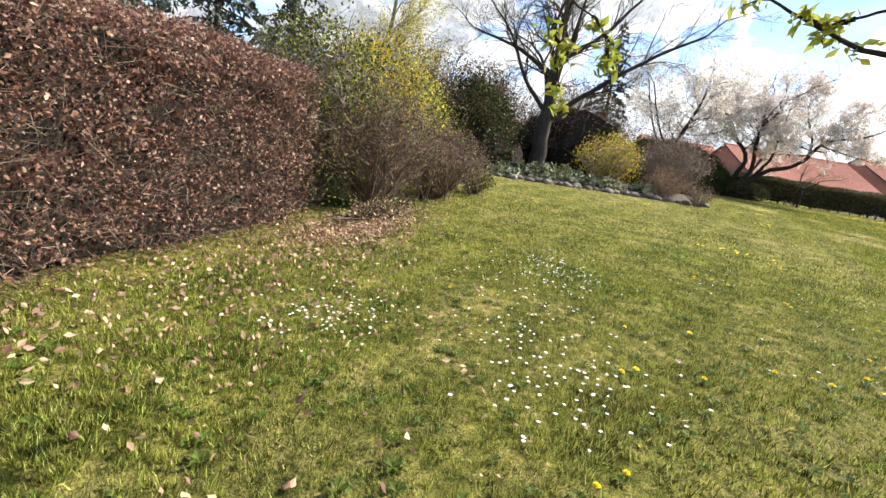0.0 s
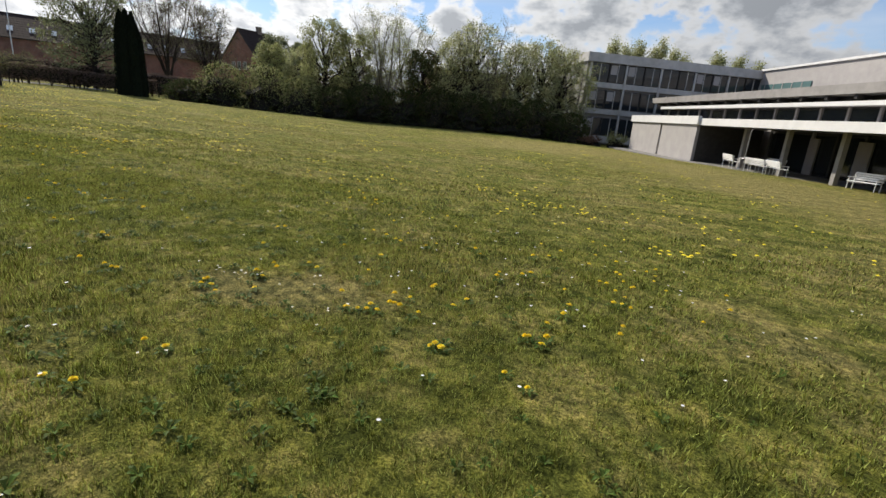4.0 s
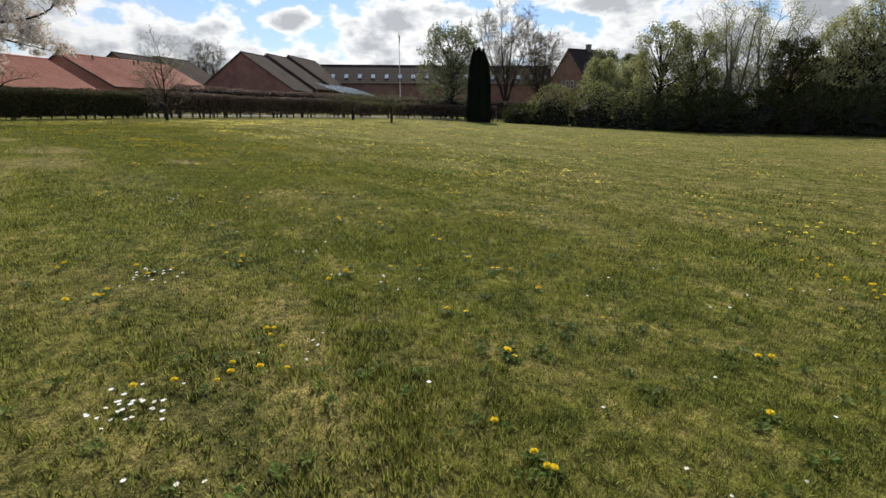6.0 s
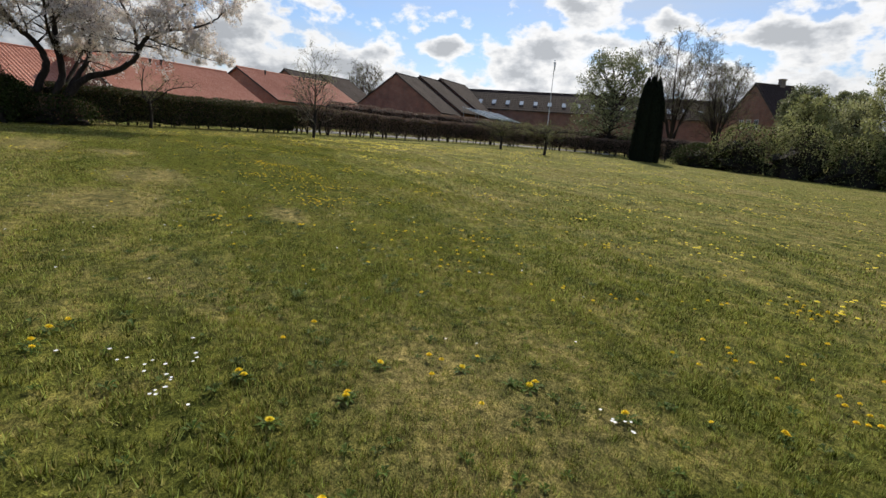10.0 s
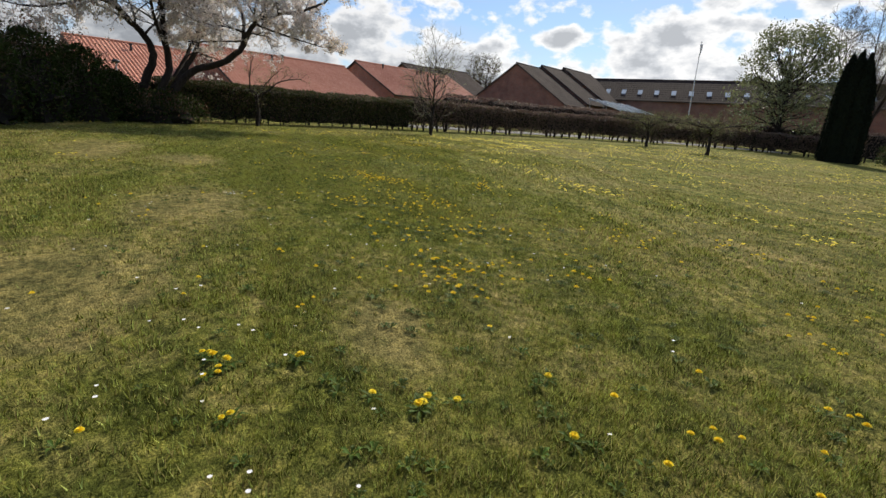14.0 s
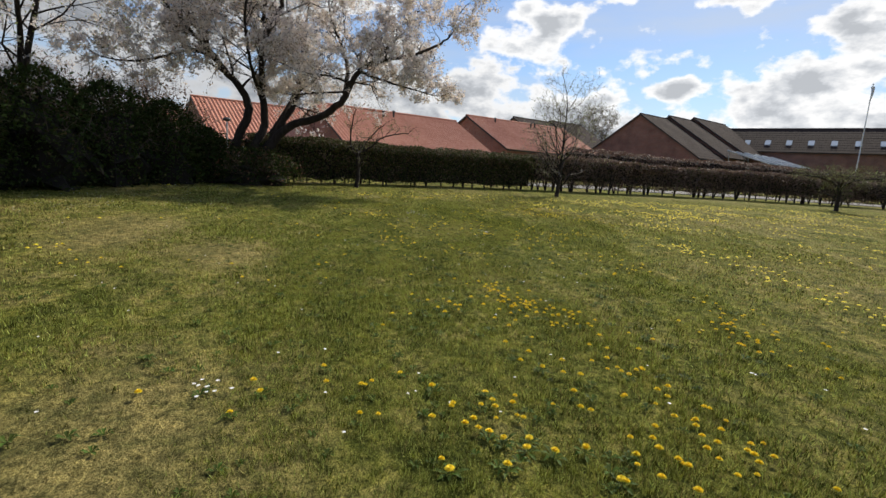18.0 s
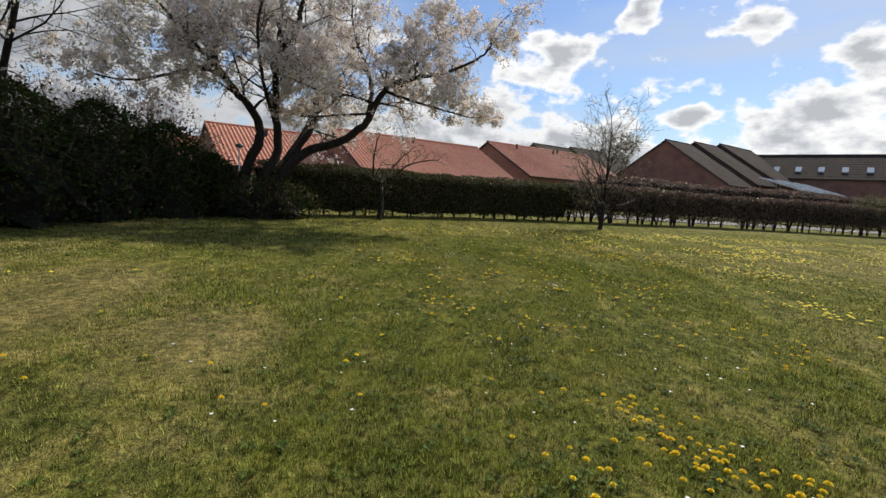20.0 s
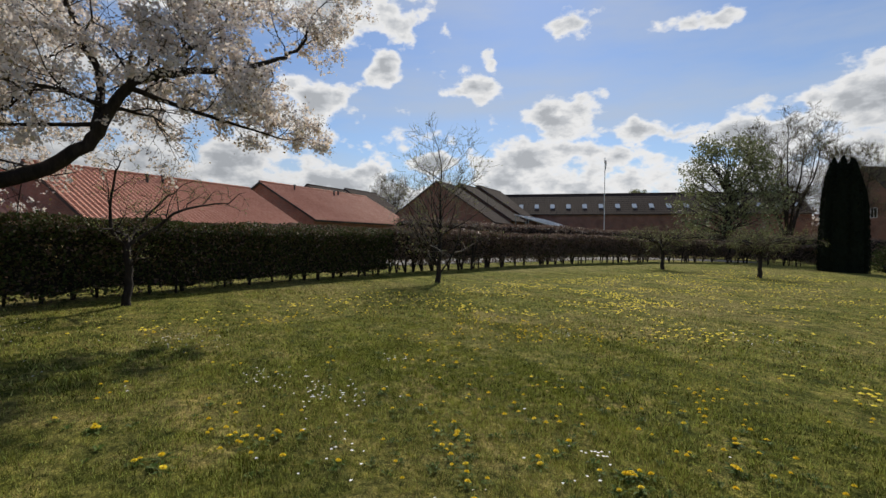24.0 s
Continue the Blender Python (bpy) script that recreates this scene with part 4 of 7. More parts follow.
def hedge(name, label, line, width, height, low, leaf_mats, per_metre, leaf, rng, stem_gap=0.5, twig_mat=TWIG, twigs=12, core=0.5, round_top=0.1, foot=0.0, stem=0.032, holes=0.0, twig=0.005):
    """A clipped hedge along a line: stems at the foot, twigs all through, leaves thick near the faces.
    foot: the share of its height up to which bare stems show, with light between them."""
    pts, tot = along(line, 0.05)
    nrm = np.gradient(pts, axis=0)
    nrm = np.stack([-nrm[:, 1], nrm[:, 0]], 1)
    nrm /= np.linalg.norm(nrm, axis=1, keepdims=True)
    z0 = lawn_z(pts[:, 0], pts[:, 1])
    lvl = (lambda i: height * (1 + 0.03 * np.sin(i * 0.021) + 0.02 * np.sin(i * 0.13)))
    base = empty(name, *pts[0], gz(*pts[0]), label, "hedge")
    for i in range(0, len(pts), max(1, int(stem_gap / 0.05))):
        if foot and rng.random() < 0.12:
            continue
        p = pts[i] + rng.normal(size=2) * (0.16 if foot else 0.1)
        z = gz(*p)
        r = rng.uniform(0.6, 1.4) * stem
        b = Buf()
        for _ in range(1 if not foot else rng.integers(2, 4)):
            lean = rng.normal(size=2) * (0.12 if not foot else 0.2)
            tube(b, [(p[0], p[1], z - 0.05), (p[0] + lean[0] * 0.4 + 0.02 * rng.normal(), p[1] + lean[1] * 0.4, z + height * 0.3), (p[0] + lean[0], p[1] + lean[1], z + height * 0.8)], [r, r * 0.7, r * 0.3], 5)
        part("stem", b, BARK, base)
    # twigs
    b = Buf()
    n = int(tot * twigs)
    i = rng.integers(0, len(pts), n)
    u = rng.uniform(-0.5, 0.5, n) * width
    h = rng.uniform(low * 0.7, 0.98, n) * lvl(i)
    p = np.stack([pts[i, 0] + nrm[i, 0] * u, pts[i, 1] + nrm[i, 1] * u, z0[i] + h], 1)
    if foot:
        keep = h / height > foot * rng.uniform(0.0, 1.0, n)
        i, u, h, p = i[keep], u[keep], h[keep], p[keep]
        n = len(i)
    d = rng.normal(size=(n, 3)) * (1, 1, 0.8) + np.stack([nrm[i, 0] * np.sign(u), nrm[i, 1] * np.sign(u), np.full(n, 0.7)], 1)
    d /= np.linalg.norm(d, axis=1, keepdims=True)
    ln = rng.uniform(0.08, 0.3, n)[:, None] * min(1, height / 2)
    s = np.cross(d, rng.normal(size=(n, 3)))
    s *= twig / (np.linalg.norm(s, axis=1, keepdims=True) + 1e-9)
    v = np.stack([p - s, p + s, p + d * ln + s * 0.3, p + d * ln - s * 0.3], 1)
    b.add(v.reshape(-1, 3), np.arange(4 * n).reshape(-1, 4))
    tagged(part("twig_layer", b, twig_mat, base), kind="stuff")
    # added solid body, coloured near black as the shade deep in the hedge
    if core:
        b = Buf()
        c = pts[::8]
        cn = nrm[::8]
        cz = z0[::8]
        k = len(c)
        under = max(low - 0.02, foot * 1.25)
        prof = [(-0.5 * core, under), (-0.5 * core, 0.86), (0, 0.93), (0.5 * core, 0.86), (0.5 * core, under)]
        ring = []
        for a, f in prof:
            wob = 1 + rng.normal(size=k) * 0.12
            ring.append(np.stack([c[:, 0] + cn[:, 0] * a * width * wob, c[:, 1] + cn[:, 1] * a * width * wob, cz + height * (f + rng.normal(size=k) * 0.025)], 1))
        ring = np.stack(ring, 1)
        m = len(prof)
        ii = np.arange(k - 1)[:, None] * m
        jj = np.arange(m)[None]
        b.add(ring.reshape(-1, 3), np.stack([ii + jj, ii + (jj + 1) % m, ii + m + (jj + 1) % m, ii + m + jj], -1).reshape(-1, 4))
        part("hedge_core", b, SHADE_CORE, base)
    for mat, share in leaf_mats:
        b = Buf()
        n = int(tot * per_metre * share)
        i = rng.integers(0, len(pts), n)
        u = np.sign(rng.uniform(-1, 1, n)) * (0.5 - np.abs(rng.normal(size=n)) * (0.2 if holes else 0.13))
        f = low + (1 - low) * rng.random(n) ** 0.85
        onTop = rng.random(n) < width / (width + 2 * height)
        u = np.where(onTop, rng.uniform(-0.5, 0.5, n), u) * width
        f = np.where(onTop, 1 - np.abs(rng.normal(size=n)) * 0.03, f)
        f = f - round_top * (np.abs(u / width) * 2) ** 4 * (f > 0.85)
        # ragged lower edge
        keep = f > low + 0.2 * (patchy(pts[i, 0] * 3, pts[i, 1] * 3, 1.0, 4) - 0.5)
        if holes:
            deep = patchy(pts[i, 0] + 0.7 * f * height, f * height * 1.3 - pts[i, 0] * 0.4, 8.5, 71)
            keep &= deep + 0.5 * rng.random(len(i)) + 0.4 * (f > 0.9) > holes
        if foot:
            # thin towards the ground, thicker round the stems
            near = 0.5 + 0.5 * np.cos(i * 0.05 / stem_gap * 2 * math.pi)
            edge = foot * (1.35 - 0.9 * patchy(pts[i, 0], pts[i, 1], 1.6, 14) + 0.25 * rng.random(len(i)) - 0.3 * near)
            keep &= (f > edge) | (rng.random(len(i)) < 0.12 + 0.5 * near * patchy(pts[i, 0], pts[i, 1], 0.9, 24))
        i, u, f = i[keep], u[keep], f[keep]
        p = np.stack([pts[i, 0] + nrm[i, 0] * u, pts[i, 1] + nrm[i, 1] * u, z0[i] + f * lvl(i)], 1) + rng.normal(size=(len(i), 3)) * 0.03
        leaves(b, p, leaf, rng, 1.5)
        part("foliage", b, mat, base)
    return base


def build_hedges():
    rng = np.random.default_rng(31)
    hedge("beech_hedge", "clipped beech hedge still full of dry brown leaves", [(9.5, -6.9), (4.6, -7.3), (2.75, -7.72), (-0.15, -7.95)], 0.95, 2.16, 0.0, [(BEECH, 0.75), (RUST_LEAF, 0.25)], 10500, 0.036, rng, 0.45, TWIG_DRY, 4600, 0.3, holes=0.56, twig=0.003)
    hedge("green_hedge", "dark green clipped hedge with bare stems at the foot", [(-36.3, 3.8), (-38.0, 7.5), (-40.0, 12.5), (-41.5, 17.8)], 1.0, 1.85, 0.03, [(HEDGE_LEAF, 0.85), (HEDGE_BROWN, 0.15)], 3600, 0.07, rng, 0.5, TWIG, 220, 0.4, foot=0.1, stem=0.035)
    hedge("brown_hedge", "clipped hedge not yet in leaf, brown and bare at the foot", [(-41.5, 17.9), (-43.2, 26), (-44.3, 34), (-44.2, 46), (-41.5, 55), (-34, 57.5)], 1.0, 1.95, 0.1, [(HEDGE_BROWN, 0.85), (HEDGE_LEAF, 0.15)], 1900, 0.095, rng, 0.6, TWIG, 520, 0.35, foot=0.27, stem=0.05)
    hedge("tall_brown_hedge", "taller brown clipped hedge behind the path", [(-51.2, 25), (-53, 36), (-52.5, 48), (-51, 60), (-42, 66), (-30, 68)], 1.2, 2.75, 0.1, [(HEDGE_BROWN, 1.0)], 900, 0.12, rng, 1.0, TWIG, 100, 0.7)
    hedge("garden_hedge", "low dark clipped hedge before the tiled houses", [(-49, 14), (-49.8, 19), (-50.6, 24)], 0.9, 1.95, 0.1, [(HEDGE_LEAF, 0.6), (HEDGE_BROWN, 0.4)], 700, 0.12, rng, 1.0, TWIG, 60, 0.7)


build_hedges()


# ---- trees ----
def tree(name, label, x, y, rng, limbs, category="tree", bark=BARK, twig_mat=TWIG, leaf_sets=(), group="", twig_label=""):
    """limbs: (points up the limb, radius at its foot, radius at its end, kids, length of the boughs, depth of branching)."""
    z = gz(x, y)
    base = empty(name, x, y, z, label, category, group)
    wood, twig, tips = Buf(), Buf(), []
    for pts, r0, r1, kids, length, last, opts in limbs:
        p = spline(np.array(pts, float) + (x, y, z), 4 * len(pts))
        k = len(p)
        p[1:-1] += rng.normal(size=(k - 2, 3)) * min(0.05, r0 * 0.14)
        rad = np.linspace(r0, r1, k)
        if pts[0][2] <= 0:
            rad[0] *= 1.45
            rad[1] *= 1.1
        tube(wood, p, rad, 9)
        o = {"spread": 0.8, "lift": 0.08, "wiggle": 0.2, "kids": (4, 6), "shrink": 0.6, "start": 0.25, "from": 0.35}
        o.update(opts)
        f0 = o.pop("from")
        for i in range(kids):
            f = f0 + (1 - f0) * (i + rng.random()) / kids
            j = min(int(f * (k - 1)), k - 2)
            ax = p[j + 1] - p[j]
            ax /= np.linalg.norm(ax)
            s = rng.normal(size=3)
            s -= ax * (s @ ax)
            s /= np.linalg.norm(s)
            s[2] = abs(s[2]) * 0.6
            sp = o["spread"] * rng.uniform(0.75, 1.25)
            grow(wood, twig, tips, p[j], ax * math.cos(sp) + s * math.sin(sp), length * (1.15 - 0.5 * f) * rng.uniform(0.75, 1.2), max(rad[j] * 0.42, 0.012), 1, rng, last=last, **o)
        grow(wood, twig, tips, p[-1], p[-1] - p[-2], length * 0.75, r1, 1, rng, last=last, **o)
    part("trunk", wood, bark, base, smooth=True)
    if twig.v:
        tagged(part("twig_layer", twig, twig_mat, base), kind="stuff")
    for pname, mat, per, reach, size, aspect in leaf_sets:
        b = Buf()
        at = tips
        if pname == "blossom":
            # flowers sit in tufts on a part of the twigs, none low down
            at = [t[rng.random(len(t)) < 0.42] for t in tips if t[0, 2] > z + 2.0 and rng.random() < 0.84]
        leaves(b, scatter(at, per, reach, rng), size, rng, aspect)
        part(pname, b, mat, base)
    return base


def build_trees():
    rng = np.random.default_rng(41)
    # the old cherry in flower: two winding stems, an upright one and a long low bough
    o = {"spread": 0.95, "lift": 0.0, "wiggle": 0.26, "kids": (3, 4), "shrink": 0.7, "from": 0.4, "start": 0.15}
    limbs = [
        ([(0, -0.1, -0.1), (0.0, 0.0, 1.2), (0.1, 0.36, 2.15), (0.1, 0.52, 2.9), (0.0, 0.1, 3.7), (-0.1, -0.56, 4.4), (-0.2, -1.0, 5.05), (-0.3, -1.35, 5.8), (-0.4, -2.1, 6.3), (-0.5, -2.9, 7.3)], 0.2, 0.03, 15, 2.1, 4, o),
        ([(-0.2, -0.88, 4.7), (-0.6, -1.0, 5.6), (-0.8, -0.8, 6.4), (-1.0, -0.6, 7.6)], 0.1, 0.03, 9, 1.9, 4, {**o, "from": 0.2}),
        ([(0.05, -0.4, 4.3), (0.3, -1.2, 4.65), (0.5, -2.1, 4.3), (0.6, -3.2, 4.0), (0.6, -4.2, 4.1)], 0.07, 0.02, 11, 1.5, 4, {**o, "from": 0.2}),
        ([(0.1, 0.3, 0.2), (0.1, 0.8, 1.5), (0.0, 1.1, 2.3), (0.0, 1.04, 3.4), (-0.1, 0.98, 4.7), (-0.2, 1.02, 5.7), (-0.3, 1.1, 6.5), (-0.5, 1.2, 8.0)], 0.19, 0.04, 14, 2.3, 4, {**o, "from": 0.45}),
        ([(-0.15, 1.0, 5.3), (0.3, 1.67, 6.25), (0.6, 1.9, 6.95), (0.9, 2.6, 7.5), (1.2, 3.6, 8.3)], 0.11, 0.03, 11, 1.9, 4, {**o, "from": 0.2}),
        ([(0.1, 0.7, 0.6), (0.0, 1.4, 1.8), (-0.2, 1.9, 2.6), (-0.4, 2.2, 3.2), (-0.6, 2.35, 4.0), (-0.8, 2.4, 4.8), (-0.9, 2.5, 5.7), (-1.0, 2.7, 7.2)], 0.14, 0.03, 13, 2.1, 4, {**o, "from": 0.45}),
        ([(0.2, 0.9, 1.0), (0.3, 2.0, 2.2), (0.5, 3.0, 2.55), (0.7, 3.9, 3.15), (0.8, 4.2, 3.75), (0.9, 4.6, 4.4), (1.0, 5.25, 4.75), (1.1, 6.2, 5.0), (1.2, 7.2, 5.4), (1.2, 7.9, 5.9), (1.2, 8.1, 6.5)], 0.17, 0.018, 17, 1.6, 4, {**o, "from": 0.42}),
        ([(0.75, 4.05, 3.5), (0.5, 4.15, 4.5), (0.3, 3.9, 5.3), (0.2, 3.5, 6.4), (0.2, 3.4, 7.4)], 0.09, 0.02, 11, 1.8, 4, {**o, "from": 0.2}),
        ([(0.9, 4.6, 4.35), (1.2, 5.3, 4.1), (1.4, 6.3, 3.85), (1.5, 7.4, 3.65)], 0.06, 0.015, 9, 1.1, 4, {**o, "from": 0.15}),
        ([(0.95, 5.0, 4.6), (0.6, 5.6, 5.4), (0.4, 6.3, 6.1), (0.3, 6.8, 6.9)], 0.06, 0.015, 9, 1.4, 4, {**o, "from": 0.15}),
        ([(0.75, 4.1, 3.6), (0.2, 3.1, 3.55), (-0.2, 2.0, 3.45), (-0.3, 1.4, 3.6)], 0.045, 0.012, 6, 0.9, 4, {**o, "from": 0.2}),
        ([(0.8, 4.25, 3.95), (1.1, 3.5, 4.05), (1.4, 2.6, 4.05), (1.8, 1.6, 4.3)], 0.05, 0.012, 7, 1.2, 4, {**o, "from": 0.2}),
        ([(-0.1, 0.7, 0.8), (-1.2, 1.6, 2.6), (-2.4, 2.4, 4.2), (-3.4, 2.9, 5.4)], 0.12, 0.04, 8, 2.3, 4, o),
        ([(0.0, 1.05, 3.2), (0.5, 0.8, 3.9), (1.3, 0.7, 4.8), (2.2, 0.8, 5.7), (3.0, 1.2, 6.7)], 0.07, 0.03, 9, 1.9, 4, {**o, "from": 0.3}),
        ([(-0.1, -0.6, 4.4), (0.9, -1.4, 5.4), (1.8, -2.2, 6.2), (2.2, -3.2, 6.9)], 0.07, 0.02, 9, 1.8, 4, {**o, "from": 0.2}),
    ]
    tree("cherry_tree", "old many-stemmed cherry tree in full white blossom", -36.1, 3.4, rng, limbs, twig_mat=BARK, leaf_sets=(("blossom", BLOSSOM, 13, 0.056, 0.06, 1.15), ("young_foliage", COPPER, 1, 0.07, 0.05, 1.9)))
    # the second one, thinly in flower
    o = {"spread": 0.9, "lift": 0.0, "wiggle": 0.26, "kids": (3, 4), "shrink": 0.72, "from": 0.3, "start": 0.15, "thin": 0.007}
    limbs = [
        ([(0, 0, -0.1), (0.3, 0.3, 1.6), (0.8, 0.9, 3.4), (1.2, 1.6, 5.4), (1.2, 2.0, 7.2)], 0.13, 0.03, 12, 2.6, 4, o),
        ([(0.4, 0.4, 2.0), (0.0, -0.6, 3.6), (0.2, -1.4, 5.6), (0.3, -1.8, 7.0)], 0.08, 0.03, 9, 2.4, 4, o),
        ([(0.5, 0.5, 2.2), (1.5, -0.4, 3.8), (2.4, -1.0, 5.2), (3.0, -1.4, 6.4)], 0.08, 0.03, 9, 2.4, 4, o),
        ([(0.6, 0.6, 2.6), (1.6, 1.2, 4.0), (2.6, 1.6, 5.4), (3.2, 1.8, 6.4)], 0.08, 0.03, 9, 2.4, 4, o),
    ]
    tree("blossom_tree", "slender leaning fruit tree with scattered white blossom", -32.9, -2.0, rng, limbs, twig_mat=BARK, leaf_sets=(("blossom", BLOSSOM, 9, 0.065, 0.07, 1.3), ("young_foliage", BUD, 1, 0.09, 0.06, 1.8)))
    # the large bare tree in the border
    o = {"spread": 0.68, "lift": 0.02, "wiggle": 0.19, "kids": (4, 5), "shrink": 0.68, "from": 0.25, "start": 0.2}
    limbs = [
        ([(0, 0, -0.1), (0.03, 0.02, 2.2), (0.05, 0.05, 4.5), (0.05, 0.1, 7.5), (0.1, 0.2, 10.8)], 0.52, 0.14, 12, 4.4, 4, {**o, "from": 0.45}),
        ([(0.1, 0.2, 3.0), (0.4, 2.2, 4.6), (0.3, 4.6, 6.4), (0.2, 7.2, 7.9)], 0.17, 0.05, 10, 3.2, 4, o),
        ([(0.1, -0.1, 3.4), (0.4, -1.4, 5.0), (0.4, -2.6, 7.2), (0.2, -4.0, 8.8)], 0.14, 0.04, 9, 3.2, 4, o),
        ([(0.1, 0.1, 4.6), (1.6, 0.8, 6.4), (3.4, 1.6, 8.6)], 0.17, 0.05, 8, 3.0, 4, o),
        ([(0.1, -0.1, 5.4), (0.5, -2.2, 6.6), (0.8, -4.8, 7.4)], 0.15, 0.04, 8, 2.8, 4, o),
        ([(0.1, 0.1, 6.0), (-0.5, 2.4, 8.0), (-0.8, 4.2, 10.4)], 0.16, 0.04, 8, 2.8, 4, o),
    ]
    tree("bare_tree", "large bare tree with a thick forked trunk in the stone border", -22.8, -8.7, rng, limbs, bark=BARK_MID, leaf_sets=(("bud_layer", BUD, 1, 0.1, 0.035, 1.8),))
    # young tree on the lawn
    o = {"spread": 0.95, "lift": 0.1, "wiggle": 0.16, "kids": (3, 5), "shrink": 0.58, "from": 0.18}
    tree("young_tree", "slender young fruit tree with opening buds on the lawn", -38.0, 17.85, rng, [([(0, 0, -0.1), (0.03, 0.05, 1.1), (0, 0.1, 2.6), (0.05, 0.1, 4.3)], 0.1, 0.02, 36, 2.3, 3, {**o, "twig_level": 2, "thin": 0.008})], bark=BARK, twig_mat=TWIG_GREY, leaf_sets=(("young_foliage", BUD, 1, 0.05, 0.045, 1.7),))
    # old pruned apple before the hedge
    o = {"spread": 0.9, "lift": 0.05, "wiggle": 0.3, "kids": (3, 4), "shrink": 0.55, "from": 0.3, "twig_level": 2}
    tree("apple_tree", "old hard-pruned apple tree with knotty boughs before the hedge", -36.6, 8.05, rng, [
        ([(0, 0, -0.1), (0.02, 0.04, 0.7), (0.0, 0.0, 1.4)], 0.09, 0.07, 2, 0.8, 3, o),
        ([(0, 0, 1.3), (0.1, -0.25, 1.6), (0.2, -0.3, 2.1), (0.2, -0.2, 2.9)], 0.05, 0.02, 6, 1.0, 3, o),
        ([(0, 0, 1.3), (0.1, 0.6, 1.75), (0.2, 1.0, 2.1), (0.3, 1.7, 2.3)], 0.05, 0.018, 8, 1.1, 3, o),
        ([(0, 0, 1.3), (-0.4, 0.3, 1.8), (-0.5, 0.9, 2.5)], 0.045, 0.018, 6, 1.0, 3, o)],
        bark=BARK, twig_mat=TWIG, leaf_sets=(("bud_layer", BUD, 1, 0.04, 0.03, 1.7),))
    # two umbrella-shaped small apple trees
    for x, y in ((-39.06, 36.8), (-33.6, 36.7)):
        o = {"spread": 1.1, "lift": 0.0, "wiggle": 0.2, "kids": (4, 5), "shrink": 0.6, "from": 0.5, "twig_level": 2}
        lim = [([(0, 0, -0.1), (0.03, 0.05, 0.7), (0.0, 0.0, 1.5)], 0.13, 0.08, 3, 1.1, 3, o)]
        for k in range(6):
            a = k * 1.05 + 0.3
            c, s = math.cos(a), math.sin(a)
            lim.append(([(0, 0, 1.3), (0.7 * c, 0.7 * s, 1.85), (2.1 * c, 2.1 * s, 2.05)], 0.06, 0.025, 9, 1.05, 3, {**o, "lift": -0.06, "from": 0.25, "thin": 0.01}))
        tree("small_apple_tree", "small flat-crowned apple tree, bare but for buds", x, y, rng, lim, bark=BARK, twig_mat=TWIG, leaf_sets=(("bud_layer", BUD, 1, 0.05, 0.04, 1.7),), group="small apple trees on the lawn")


build_trees()


def conifer_column(x, y, h, r, rng):
    """A dark columnar conifer of several upright spires."""
    z = gz(x, y)
    base = empty("columnar_conifer", x, y, z, "tall dark green columnar conifer at the edge of the lawn", "conifer")
    b = Buf()
    tube(b, [(x, y, z - 0.1), (x, y, z + h * 0.8)], [0.2, 0.05], 8)
    part("trunk", b, BARK, base)
    spires = [(0, 0, h, r), (0.45, 0.25, h * 0.98, r * 0.85), (-0.5, -0.2, h * 0.985, r * 0.85), (0.7, -0.3, h * 0.955, r * 0.75), (-0.8, 0.25, h * 0.95, r * 0.7), (0.1, -0.5, h * 0.97, r * 0.85), (1.0, 0.2, h * 0.8, r * 0.6), (-0.3, 0.5, h * 0.96, r * 0.8)]
    c = Buf()
    pts = []
    for dx, dy, hh, rr in spires:
        t = np.linspace(0, 1, 9)
        prof = rr * np.array([1.0, 1.05, 1.02, 0.96, 0.9, 0.82, 0.7, 0.48, 0.04])
        tube(c, np.stack([x + dx + 0 * t, y + dy + 0 * t, z - 0.08 + hh * t], 1), prof * 0.86, 10)
        n = int(5200 * hh / h)
        f = rng.random(n) ** 0.9
        a = rng.uniform(0, 2 * math.pi, n)
        q = np.interp(f, t, prof) * rng.uniform(0.85, 1.06, n)
        pts.append(np.stack([x + dx + np.cos(a) * q, y + dy + np.sin(a) * q, z - 0.05 + hh * f], 1))
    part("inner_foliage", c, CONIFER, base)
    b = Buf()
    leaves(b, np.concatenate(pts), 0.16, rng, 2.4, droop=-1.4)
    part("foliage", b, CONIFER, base)


